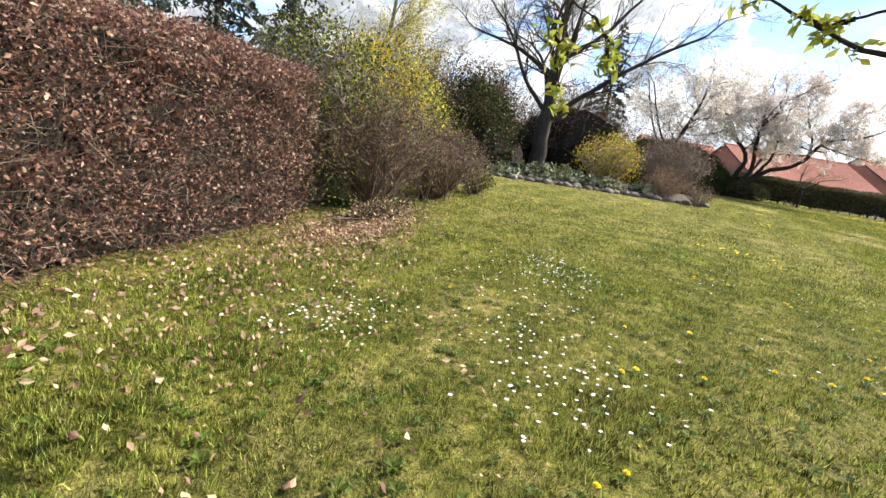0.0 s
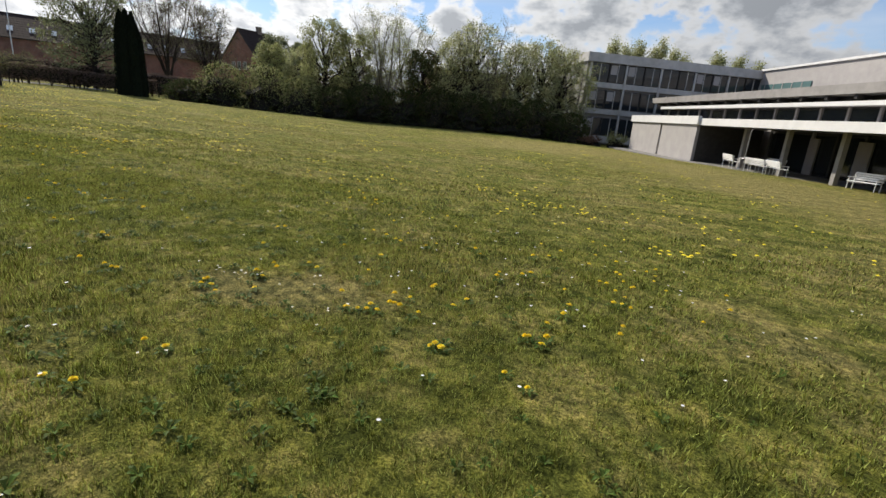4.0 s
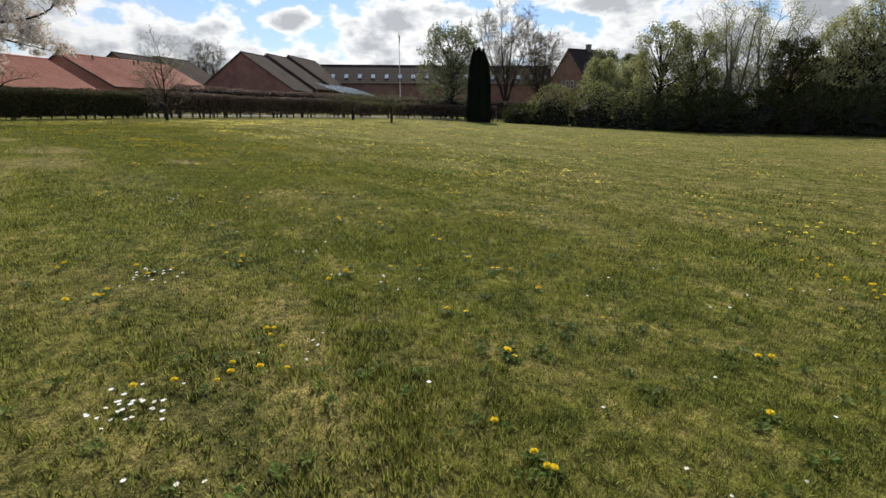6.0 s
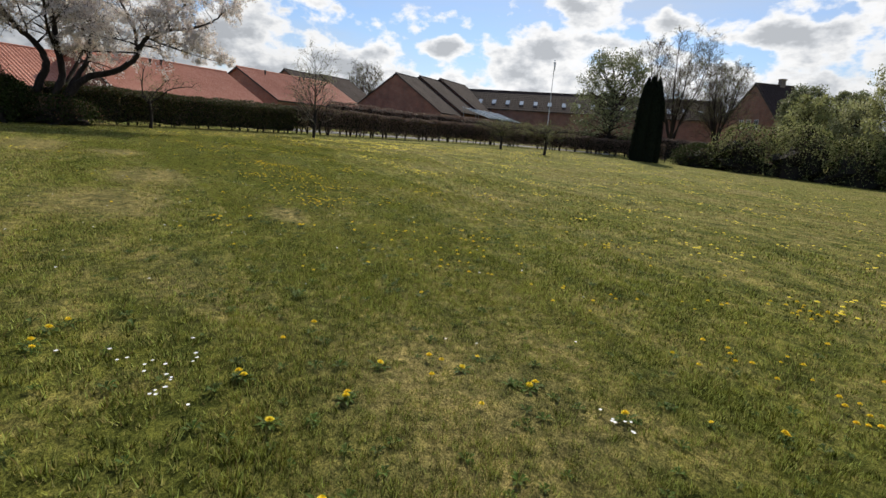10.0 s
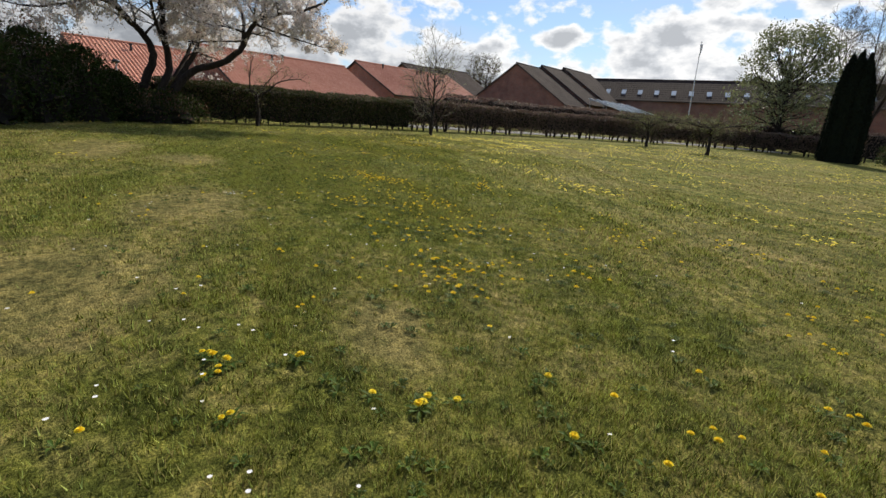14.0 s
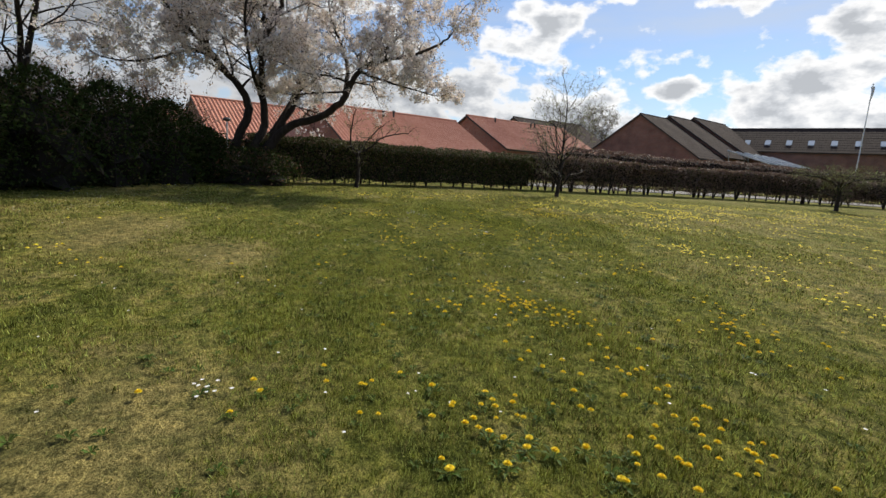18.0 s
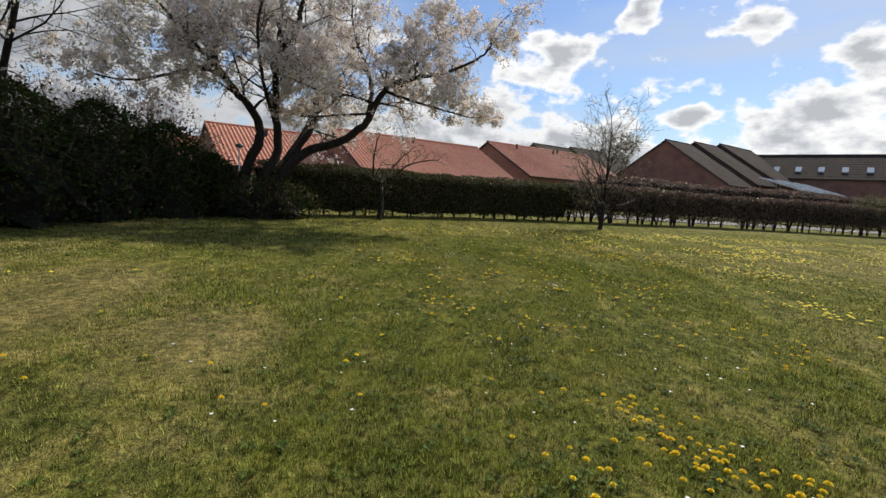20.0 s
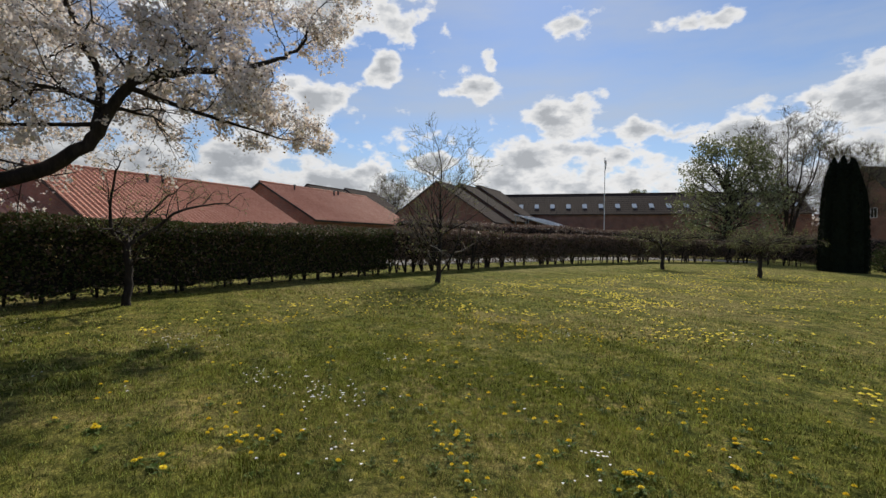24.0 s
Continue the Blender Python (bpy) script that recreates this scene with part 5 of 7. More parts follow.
def shrub(name, label, x, y, rx, ry, h, rng, sets, stems=26, twig_mat=TWIG, base_z=0.0, core=0.0, clump=0.22, category="shrub", group="", trunk=0.03, shell=0.0):
    """A shrub: many stems from its foot, twigs, and leaves in clumps with gaps between them.
    sets: (part name, material, number, size, aspect)."""
    z = gz(x, y) + base_z
    base = empty(name, x, y, z, label, category, group)
    w, tips = Buf(), []
    for k in range(stems):
        a = rng.uniform(0, 2 * math.pi)
        f = math.sqrt(rng.random())
        tx, ty = math.cos(a) * f * rx, math.sin(a) * f * ry
        th = h * (1 - 0.45 * f ** 2) * rng.uniform(0.75, 1.05)
        p = spline([(x + tx * 0.15, y + ty * 0.15, z - 0.05), (x + tx * 0.45, y + ty * 0.45, z + th * 0.4), (x + tx * 0.85, y + ty * 0.85, z + th * 0.8), (x + tx, y + ty, z + th)], 7)
        p[2:] += rng.normal(size=(5, 3)) * 0.05 * h * 0.4
        r = trunk * rng.uniform(0.6, 1.2)
        tube(w, p, np.linspace(r, r * 0.2, 7), 4)
        tips.append(p[2:])
        for j in range(2, 7):
            for _ in range(3):
                d = rng.normal(size=3) * (1, 1, 0.7) + (0, 0, 0.55)
                d /= np.linalg.norm(d)
                ln = rng.uniform(0.12, 0.32) * h ** 0.7 * 0.8
                e = p[j] + d * ln * 0.5 + rng.normal(size=3) * 0.03 * h
                g = e + d * ln * 0.5
                tube(w, [p[j], e, g], [r * 0.35, r * 0.25, r * 0.1], 3)
                tips.append(np.array([e, g]))
    part("branchwork", w, twig_mat, base)
    # added dark dome inside the leaves: painted inner shade that closes the gaps
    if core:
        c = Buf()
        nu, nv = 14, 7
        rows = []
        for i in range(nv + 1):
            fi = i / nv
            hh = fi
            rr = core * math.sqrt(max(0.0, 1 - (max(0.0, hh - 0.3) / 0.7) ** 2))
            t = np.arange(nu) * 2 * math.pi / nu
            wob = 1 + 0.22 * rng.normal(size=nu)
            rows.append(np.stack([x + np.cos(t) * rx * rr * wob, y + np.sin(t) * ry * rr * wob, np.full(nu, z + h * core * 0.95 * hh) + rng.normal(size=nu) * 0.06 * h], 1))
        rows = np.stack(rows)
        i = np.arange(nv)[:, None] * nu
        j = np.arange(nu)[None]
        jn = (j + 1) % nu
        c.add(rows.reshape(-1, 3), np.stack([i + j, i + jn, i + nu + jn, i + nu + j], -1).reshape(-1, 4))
        part("shrub_core", c, SHADE_CORE, base)
    tp = np.concatenate(tips)
    for pname, mat, n, size, aspect in sets:
        b = Buf()
        i = rng.integers(0, len(tp), n)
        p = tp[i] + rng.normal(size=(n, 3)) * clump * (rx + h) * 0.16
        m = int(n * shell)
        if m:
            f = rng.random(m) ** 0.8
            a = rng.uniform(0, 2 * math.pi, m)
            k0, k1, k2 = rng.uniform(0, 6.28, 3)
            bump = 1 + 0.14 * np.sin(3 * a + k0 + 2 * f) + 0.1 * np.sin(7 * a + k1 + 6 * f) + 0.08 * np.sin(13 * a - 9 * f + k2)
            rr = np.sqrt(np.clip(1 - (np.maximum(0, f - 0.3) / 0.7) ** 2, 0, 1)) * bump * rng.uniform(0.8, 1.04, m)
            p[:m] = np.stack([x + np.cos(a) * rx * rr, y + np.sin(a) * ry * rr, z + h * f * (0.9 + 0.1 * bump)], 1) + rng.normal(size=(m, 3)) * 0.05
        p[:, 2] = np.maximum(p[:, 2], z + 0.03)
        leaves(b, p, size, rng, aspect)
        part(pname, b, mat, base)
    return base


def crown_tree(name, label, x, y, h, rx, rng, mat, size, clumps=60, per=110, low=0.12, group="", bark=BARK):
    """A tree in leaf: trunk and limbs, and a crown of many separate clumps of leaves with sky between them."""
    z = gz(x, y)
    base = empty(name, x, y, z, label, "tree", group)
    w = Buf()
    tube(w, [(x, y, z - 0.1), (x + 0.1, y, z + h * 0.3), (x, y + 0.1, z + h * 0.6)], [0.045 * h * 0.6, 0.03 * h * 0.6, 0.012 * h], 8)
    pts = []
    for k in range(clumps):
        f = low + (0.97 - low) * ((k + rng.random()) / clumps) ** 0.8
        a = k * 2.39996 + rng.normal() * 0.4
        prof = math.sqrt(max(0.03, 1 - ((f - 0.5) / 0.52) ** 2))
        r = rx * prof * math.sqrt(rng.uniform(0.25, 1.0))
        c = np.array([x + math.cos(a) * r, y + math.sin(a) * r, z + h * f])
        o = np.array([x, y, z + h * max(0.1, f * 0.62)])
        m = (o + c) / 2 + rng.normal(size=3) * 0.05 * h
        tube(w, spline([o, m, c], 6), np.linspace(0.012 * h * 0.5, 0.008, 6), 4)
        s = rx * rng.uniform(0.16, 0.34)
        q = rng.normal(size=(per, 3))
        q *= (rng.random((per, 1)) ** 0.5) / (np.linalg.norm(q, axis=1, keepdims=True) + 1e-9)
        pts.append(c + q * s * (1.25, 1.25, 0.85))
        for _ in range(5):
            e = c + rng.normal(size=3) * s * 0.6
            tube(w, [c, (c + e) / 2 + rng.normal(size=3) * 0.05, e], [0.02, 0.012, 0.004], 3)
    part("trunk", w, bark, base)
    b = Buf()
    leaves(b, np.concatenate(pts), size, rng, 1.5)
    part("foliage", b, mat, base)
    return base


def spruce(x, y, h, r, rng, label="dark spruce with drooping boughs behind the border"):
    z = gz(x, y)
    base = empty("spruce_tree", x, y, z, label, "conifer")
    w, p = Buf(), []
    tube(w, [(x, y, z - 0.1), (x + 0.1, y, z + h * 0.5), (x, y, z + h)], [0.16, 0.1, 0.02], 7)
    n = int(h * 9)
    for k in range(n):
        f = 0.12 + 0.87 * k / n
        a = k * 2.4 + rng.normal() * 0.3
        ln = r * (1 - f) ** 0.8 * rng.uniform(0.7, 1.1) + 0.15
        o = np.array([x, y, z + h * f])
        d = np.array([math.cos(a), math.sin(a), 0])
        pts = [o, o + d * ln * 0.5 + (0, 0, -0.05 * ln), o + d * ln + (0, 0, -0.3 * ln)]
        tube(w, pts, [0.03, 0.02, 0.006], 4)
        m = int(40 * ln) + 8
        t = rng.uniform(0.15, 1, m)[:, None]
        side = np.cross(d, (0, 0, 1))
        q = o + d * ln * t + np.array([0, 0, -0.3 * ln]) * t ** 2 + side * rng.normal(size=(m, 1)) * 0.22 * ln * (1.1 - t) + np.array([0, 0, -0.12]) * rng.random((m, 1)) * ln
        p.append(q)
    part("trunk", w, BARK, base)
    b = Buf()
    leaves(b, np.concatenate(p), 0.24, rng, 3.0, droop=0.5)
    part("needle_layer", b, SPRUCE, base)


def build_border():
    rng = np.random.default_rng(51)
    # mixed shrubs beyond the beech hedge
    shrub("mixed_shrub", "tall loose shrub with lime-green young leaves beside the hedge", -1.6, -8.6, 1.5, 1.2, 3.0, rng, [("foliage", LIME_LEAF, 4400, 0.05, 1.7), ("old_foliage", HEDGE_LEAF, 9500, 0.055, 1.6)], 90, twig_mat=TWIG_GREY, shell=0.3)
    shrub("forsythia", "forsythia with yellow flowers and green shoots", -4.2, -9.1, 2.1, 1.4, 3.1, rng, [("bloom", YELLOW_LEAF, 7600, 0.055, 1.6), ("foliage", LIME_LEAF, 3600, 0.05, 1.7), ("old_foliage", HEDGE_LEAF, 7200, 0.055, 1.6)], 90, twig_mat=TWIG_GREY, shell=0.3)
    shrub("twiggy_shrub", "dense grey-brown twiggy shrub, hardly in leaf", -2.4, -7.7, 2.0, 0.9, 2.0, rng, [("foliage", LIME_LEAF, 500, 0.035, 1.6), ("dry_foliage", RUST_LEAF, 2600, 0.035, 1.6), ("old_foliage", HEDGE_LEAF, 1500, 0.045, 1.6)], 240, twig_mat=TWIG_DRY, trunk=0.012, shell=0.3)
    shrub("twiggy_shrub", "low dark twiggy shrub spreading over the lawn's edge", -5.0, -7.6, 2.0, 1.1, 1.7, rng, [("foliage", LIME_LEAF, 300, 0.045, 1.6), ("dry_foliage", RUST_LEAF, 2400, 0.035, 1.6), ("old_foliage", HEDGE_LEAF, 1300, 0.05, 1.6)], 260, twig_mat=TWIG_DRY, trunk=0.012, shell=0.3)
    # long arching canes that lean out over the grass
    canes = empty("bramble", -4.6, -7.2, gz(-4.6, -7.2), "bare arching bramble canes leaning over the lawn's edge", "bramble")
    for _ in range(46):
        x0, y0 = rng.uniform(-6.6, -1.6), rng.uniform(-7.9, -7.1)
        a, ln, h0 = rng.normal() * 0.9 + 1.4, rng.uniform(0.5, 1.4), rng.uniform(0.5, 1.7)
        b = Buf()
        p = spline([(x0, y0, gz(x0, y0) - 0.02), (x0 + 0.3 * ln * math.cos(a), y0 + 0.2 * ln * math.sin(a), gz(x0, y0) + h0), (x0 + ln * math.cos(a), y0 + 0.6 * ln * math.sin(a), gz(x0, y0) + h0 * rng.uniform(0.1, 0.8))], 9)
        tube(b, p, np.linspace(0.009, 0.003, 9), 4)
        part("cane", b, TWIG_DRY, canes)
    shrub("evergreen_shrub", "small evergreen shrub with glossy leaves", -7.0, -7.3, 0.6, 0.5, 0.8, rng, [("foliage", EVERGREEN, 900, 0.06, 1.8), ("young_foliage", LIME_LEAF, 260, 0.06, 1.8)], 16)
    shrub("ground_cover", "low green plants at the hedge's foot", -1.6, -7.0, 1.7, 0.4, 0.25, rng, [("foliage", HEDGE_LEAF, 900, 0.045, 1.9), ("dry_foliage", DRY_LEAF, 700, 0.045, 1.6)], 20)
    shrub("elder_shrub", "tall shrub with fresh yellow-green leaves", -7.8, -10.2, 1.9, 1.5, 3.2, rng, [("foliage", LIME_LEAF, 7200, 0.06, 1.7)], 40, twig_mat=TWIG_GREY, shell=0.5)
    spruce(-6.0, -15.5, 9.0, 2.6, rng, "dark conifer behind the clipped hedge")
    spruce(-2.0, -14.5, 8.0, 2.4, rng, "dark conifer behind the clipped hedge")
    spruce(-10.5, -16.5, 8.5, 2.3, rng, "dark conifer behind the clipped hedge")
    spruce(-29.5, -6.0, 10.2, 2.3, rng)
    o = {"spread": 0.6, "lift": 0.0, "wiggle": 0.16, "kids": (4, 6), "shrink": 0.66, "from": 0.25}
    tree("birch_tree", "thin birch with hanging yellow-green shoots", -10.5, -12.5, rng, [([(0, 0, -0.1), (0.1, 0, 2), (0, 0.2, 5), (0.1, 0.2, 7.5)], 0.13, 0.03, 20, 2.4, 3, o)], bark=BARK_GREY, twig_mat=TWIG_GREY, leaf_sets=(("young_foliage", YELLOW_LEAF, 9, 0.16, 0.045, 1.8), ("pale_foliage", LIME_LEAF, 8, 0.2, 0.05, 1.8),))
    shrub("rhododendron", "large dark evergreen shrub, leggy below", -16.8, -11.0, 2.6, 2.2, 4.0, rng, [("foliage", EVERGREEN, 9000, 0.13, 2.2), ("shoot_foliage", HEDGE_LEAF, 3200, 0.11, 2.2), ("young_foliage", FRESH, 700, 0.1, 2.2), ("dry_foliage", RUST_LEAF, 1800, 0.09, 1.8)], 60, trunk=0.05, core=0.66, shell=0.4)
    shrub("forsythia", "forsythia in yellow flower in the stone border", -19.4, -4.6, 1.6, 1.6, 2.6, rng, [("bloom", YELLOW_LEAF, 4200, 0.065, 1.5), ("foliage", LIME_LEAF, 1500, 0.06, 1.7)], 80, twig_mat=TWIG_GREY, shell=0.15)
    shrub("spirea", "rust-brown twiggy shrub at the border's edge", -18.9, -2.0, 1.3, 1.1, 1.35, rng, [("foliage", RUST_LEAF, 2600, 0.05, 1.6), ("young_foliage", LIME_LEAF, 500, 0.045, 1.6)], 80, twig_mat=TWIG_GREY, trunk=0.012)
    shrub("spirea", "small brown tufted shrub at the border's end", -18.4, -0.5, 0.75, 0.7, 0.95, rng, [("foliage", RUST_LEAF, 900, 0.045, 1.6)], 60, twig_mat=TWIG_GREY, trunk=0.01)
    shrub("barberry", "reddish-brown shrub behind the border", -22.8, -1.6, 2.3, 2.0, 3.1, rng, [("foliage", RUST_LEAF, 1500, 0.07, 1.6), ("old_foliage", HEDGE_BROWN, 3200, 0.07, 1.6)], 150, trunk=0.02, twig_mat=TWIG_GREY)
    shrub("dark_shrub", "dark thicket behind the large tree", -26.5, -7.5, 3.0, 3.6, 5.6, rng, [("foliage", HEDGE_LEAF, 4200, 0.1, 1.6), ("dry_foliage", RUST_LEAF, 3000, 0.09, 1.6)], 110, trunk=0.03, core=0.74, shell=0.5)
    shrub("dark_shrub", "dark thicket behind the border", -22, -12.5, 3.4, 2.6, 5.6, rng, [("foliage", HEDGE_LEAF, 3600, 0.1, 1.6), ("dry_foliage", RUST_LEAF, 2600, 0.09, 1.6)], 100, trunk=0.03, core=0.74, shell=0.5)
    for x, y, h, w in ((-19.5, -14.5, 6.2, 3.2), (-13.5, -13.5, 5.4, 2.8), (-30, -13.5, 6.6, 3.4), (-36, -10.5, 5.2, 3.6), (-42, -7.0, 5.0, 3.8), (-25, -17.5, 5.2, 3.4), (-18.5, -18, 5.0, 3.2), (-40.5, -1.5, 4.2, 3.0)):
        shrub("dark_shrub", "tall bare grey-brown thicket behind the border", x, y, w, w, h, rng, [("foliage", HEDGE_BROWN, 3000, 0.1, 1.7)], 110, trunk=0.035, twig_mat=TWIG, core=0.6, shell=0.35, group="thicket behind the border")
    shrub("holly", "small dark evergreen beside the cherry", -26.5, -0.9, 1.3, 1.2, 2.3, rng, [("foliage", EVERGREEN, 3200, 0.1, 1.7)], 30, core=0.6, shell=0.7)
    # low planting in the border
    for x, y, r, h, mat, nm in ((-15.2, -8.6, 0.8, 0.5, VARIEGATED, "perennial"), (-16.2, -7.0, 0.9, 0.7, VARIEGATED, "variegated_plant"), (-17.1, -5.6, 0.8, 0.65, VARIEGATED, "variegated_plant"), (-17.8, -4.2, 0.9, 0.6, VARIEGATED, "variegated_plant"), (-18.3, -3.0, 0.7, 0.5, VARIEGATED, "perennial"), (-17.0, -8.2, 0.9, 0.8, VARIEGATED, "variegated_plant"), (-18.6, -6.4, 1.0, 0.8, FRESH, "perennial")):
        shrub(nm, "low clump of pale leafy plants between the border stones", x, y, r, r, h, rng, [("foliage", mat, 330, 0.19, 2.4)], 14, trunk=0.008, category="plant", group="plants in the stone border")
    # stones along the border's edge
    edge, tot = along([(-14.0, -10.2), (-15.3, -7.4), (-16.8, -5.0), (-18.0, -2.6), (-19.0, -0.2)], 0.36)
    for k in range(len(edge)):
        if rng.random() < 0.25:
            continue
        b = Buf()
        r = rng.uniform(0.13, 0.28)
        p = edge[k] + rng.normal(size=2) * 0.1
        nu, nv = 9, 5
        t = np.arange(nu) * 2 * math.pi / nu
        rows = []
        for i in range(nv + 1):
            ph = math.pi * i / nv
            wob = 1 + 0.16 * rng.normal(size=nu)
            rows.append(np.stack([p[0] + np.cos(t) * r * math.sin(ph) * wob * 1.2, p[1] + np.sin(t) * r * math.sin(ph) * wob, np.full(nu, gz(*p) + 0.04 + r * 0.62 * math.cos(ph))], 1))
        rows = np.stack(rows)
        i = np.arange(nv)[:, None] * nu
        j = np.arange(nu)[None]
        b.add(rows.reshape(-1, 3), np.stack([i + j, i + nu + j, i + nu + (j + 1) % nu, i + (j + 1) % nu], -1).reshape(-1, 4))
        ob = new("border_stone", b.mesh("border_stone", STONE, True))
        tagged(ob, "rounded grey field stone edging the planted border", "stone", "stones edging the border")
    b = Buf()
    pts = np.array([(-13.9, -10.4), (-15.5, -7.3), (-17.0, -4.9), (-18.2, -2.5), (-19.2, 0.0), (-24, 0.5), (-30, -3), (-32, -8), (-28, -15), (-18, -15)])
    c = pts.mean(0)
    n = len(pts)
    v = [(*c, gz(*c) + 0.1)] + [(x, y, gz(x, y) + 0.012) for x, y in pts] + [(c[0] + (x - c[0]) * 0.93, c[1] + (y - c[1]) * 0.93, gz(x, y) + 0.1) for x, y in pts]
    b.add(v, [(1 + i, 1 + (i + 1) % n, 1 + n + (i + 1) % n, 1 + n + i) for i in range(n)], [(0, 1 + n + i, 1 + n + (i + 1) % n) for i in range(n)])
    structure("border_soil", b, SOIL, "dark bare soil of the planted border", "flower bed")
    # dark evergreen hedge of shrubs beside the cherry
    for x, y, rx, ry, h in ((-29.6, -1.8, 1.6, 1.3, 3.0), (-31.4, -0.6, 1.5, 1.3, 3.1), (-33.2, 0.4, 1.5, 1.3, 3.0), (-34.6, 1.5, 1.2, 1.2, 2.7), (-27.7, -2.9, 1.5, 1.3, 2.9), (-35.6, 2.5, 0.9, 0.9, 1.9)):
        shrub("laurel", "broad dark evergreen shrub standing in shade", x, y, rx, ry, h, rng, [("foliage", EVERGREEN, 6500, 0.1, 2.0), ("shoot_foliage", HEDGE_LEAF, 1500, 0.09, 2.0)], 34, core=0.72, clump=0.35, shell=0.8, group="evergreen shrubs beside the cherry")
    shrub("foot_shoots", "low leafy shoots round the cherry's foot", -35.4, 4.0, 1.0, 1.9, 1.35, rng, [("foliage", EVERGREEN, 4200, 0.085, 1.8), ("dry_foliage", RUST_LEAF, 1100, 0.06, 1.7)], 50, core=0.6, shell=0.5)


build_border()


def build_belt():
    """The belt of trees and shrubs along the far side of the lawn."""
    rng = np.random.default_rng(61)
    conifer_column(-33.1, 51.6, 8.5, 0.95, rng)
    low = [(-29.5, 56, 2.6, 2.0, 2.4), (-25.5, 56.5, 3.0, 2.4, 4.6), (-21, 57, 3.2, 2.4, 5.0), (-17.0, 57, 2.8, 2.2, 4.0), (-13, 57.5, 3.0, 2.2, 3.6), (-9, 57.5, 3.0, 2.2, 4.2), (-5, 58, 3.2, 2.2, 4.0), (-1, 58, 3.0, 2.2, 4.4), (3, 57.5, 3.0, 2.2, 4.2), (7, 57, 3.0, 2.2, 4.0), (10.5, 56.5, 2.6, 2.2, 4.2), (14.2, 55.0, 2.4, 1.8, 3.2)]
    for k, (x, y, rx, ry, h) in enumerate(low):
        pale = k in (1, 2, 3)
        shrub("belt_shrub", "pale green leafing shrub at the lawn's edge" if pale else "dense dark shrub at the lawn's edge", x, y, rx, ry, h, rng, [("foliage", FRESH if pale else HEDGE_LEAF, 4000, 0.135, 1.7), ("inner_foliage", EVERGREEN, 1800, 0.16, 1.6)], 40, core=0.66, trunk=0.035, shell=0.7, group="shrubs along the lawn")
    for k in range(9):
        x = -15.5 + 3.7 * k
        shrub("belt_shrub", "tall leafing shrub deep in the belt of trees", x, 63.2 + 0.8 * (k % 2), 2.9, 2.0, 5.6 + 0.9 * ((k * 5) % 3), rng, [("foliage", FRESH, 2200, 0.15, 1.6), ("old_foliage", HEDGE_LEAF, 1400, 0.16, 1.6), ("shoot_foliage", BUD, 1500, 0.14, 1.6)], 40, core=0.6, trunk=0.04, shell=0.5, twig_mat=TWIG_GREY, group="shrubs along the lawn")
    o = {"spread": 0.72, "lift": 0.06, "wiggle": 0.2, "kids": (4, 5), "shrink": 0.66, "from": 0.22, "start": 0.2}
    kinds = {"green": (FRESH, 5, 0.26, 0.15), "pale": (PALE_GREEN, 4, 0.24, 0.13), "bare": (BUD, 1, 0.15, 0.06), "white": (BUD, 2, 0.2, 0.1)}
    tall = [(-14.8, 60, 11.2, "green", 0.24), (-11.6, 60.5, 10.2, "green", 0.2), (-9.4, 62, 12.0, "bare", 0.22), (-7.4, 60.5, 12.4, "white", 0.2), (-5.0, 61.5, 11.2, "white", 0.2), (-3.0, 59.5, 8.7, "dark", 0.2), (-0.6, 62, 10.6, "bare", 0.2), (0.9, 60.5, 10.4, "pale", 0.2), (3.0, 60.5, 12.4, "pale", 0.2), (4.6, 62.5, 12.6, "bare", 0.2), (6.2, 60.5, 10.2, "white", 0.2), (8.6, 60.5, 10.6, "pale", 0.22), (11.2, 60, 11.2, "pale", 0.2), (13.4, 59.2, 10.4, "pale", 0.18), (15.4, 59.4, 8.8, "white", 0.18), (-18.5, 62, 7.6, "pale", 0.2), (-22.5, 63, 8.0, "green", 0.2)]
    names = {"green": "broad tree in fresh green leaf", "pale": "slender tree with pale young leaves", "bare": "upright tree still bare of leaves", "white": "tree with thin pale young leaves", "dark": "dense dark evergreen tree"}
    crowns = {"green": (FRESH, 90, 105), "pale": (PALE_GREEN, 85, 95), "dark": (HEDGE_LEAF, 80, 120)}
    for x, y, h, kd, r in tall:
        if kd in crowns:
            mat, clumps, per = crowns[kd]
            crown_tree("belt_tree", names[kd] + " in the belt beside the lawn", x, y, h, h * 0.29, rng, mat, 0.17, clumps, per, 0.16, "trees along the lawn")
            continue
        mat, per, reach, size = kinds[kd]
        lim = []
        for k in range(4):
            a = k * 1.6 + rng.random()
            c, s = math.cos(a), math.sin(a)
            w = h * rng.uniform(0.12, 0.24)
            lim.append(([(0.1 * c, 0.1 * s, -0.1), (0.35 * w * c, 0.35 * w * s, h * 0.3), (0.8 * w * c, 0.8 * w * s, h * 0.6), (w * c, w * s, h * 0.82)], r * 0.8, 0.04, 8, h * 0.25, 3, {**o, "kids": (5, 6)}))
        tree("belt_tree", names[kd] + " in the belt beside the lawn", x, y, rng, lim, twig_mat=TWIG_GREY, bark=BARK_GREY if kd != "green" else BARK, leaf_sets=(("foliage", mat, per, reach, size, 1.6),), group="trees along the lawn")
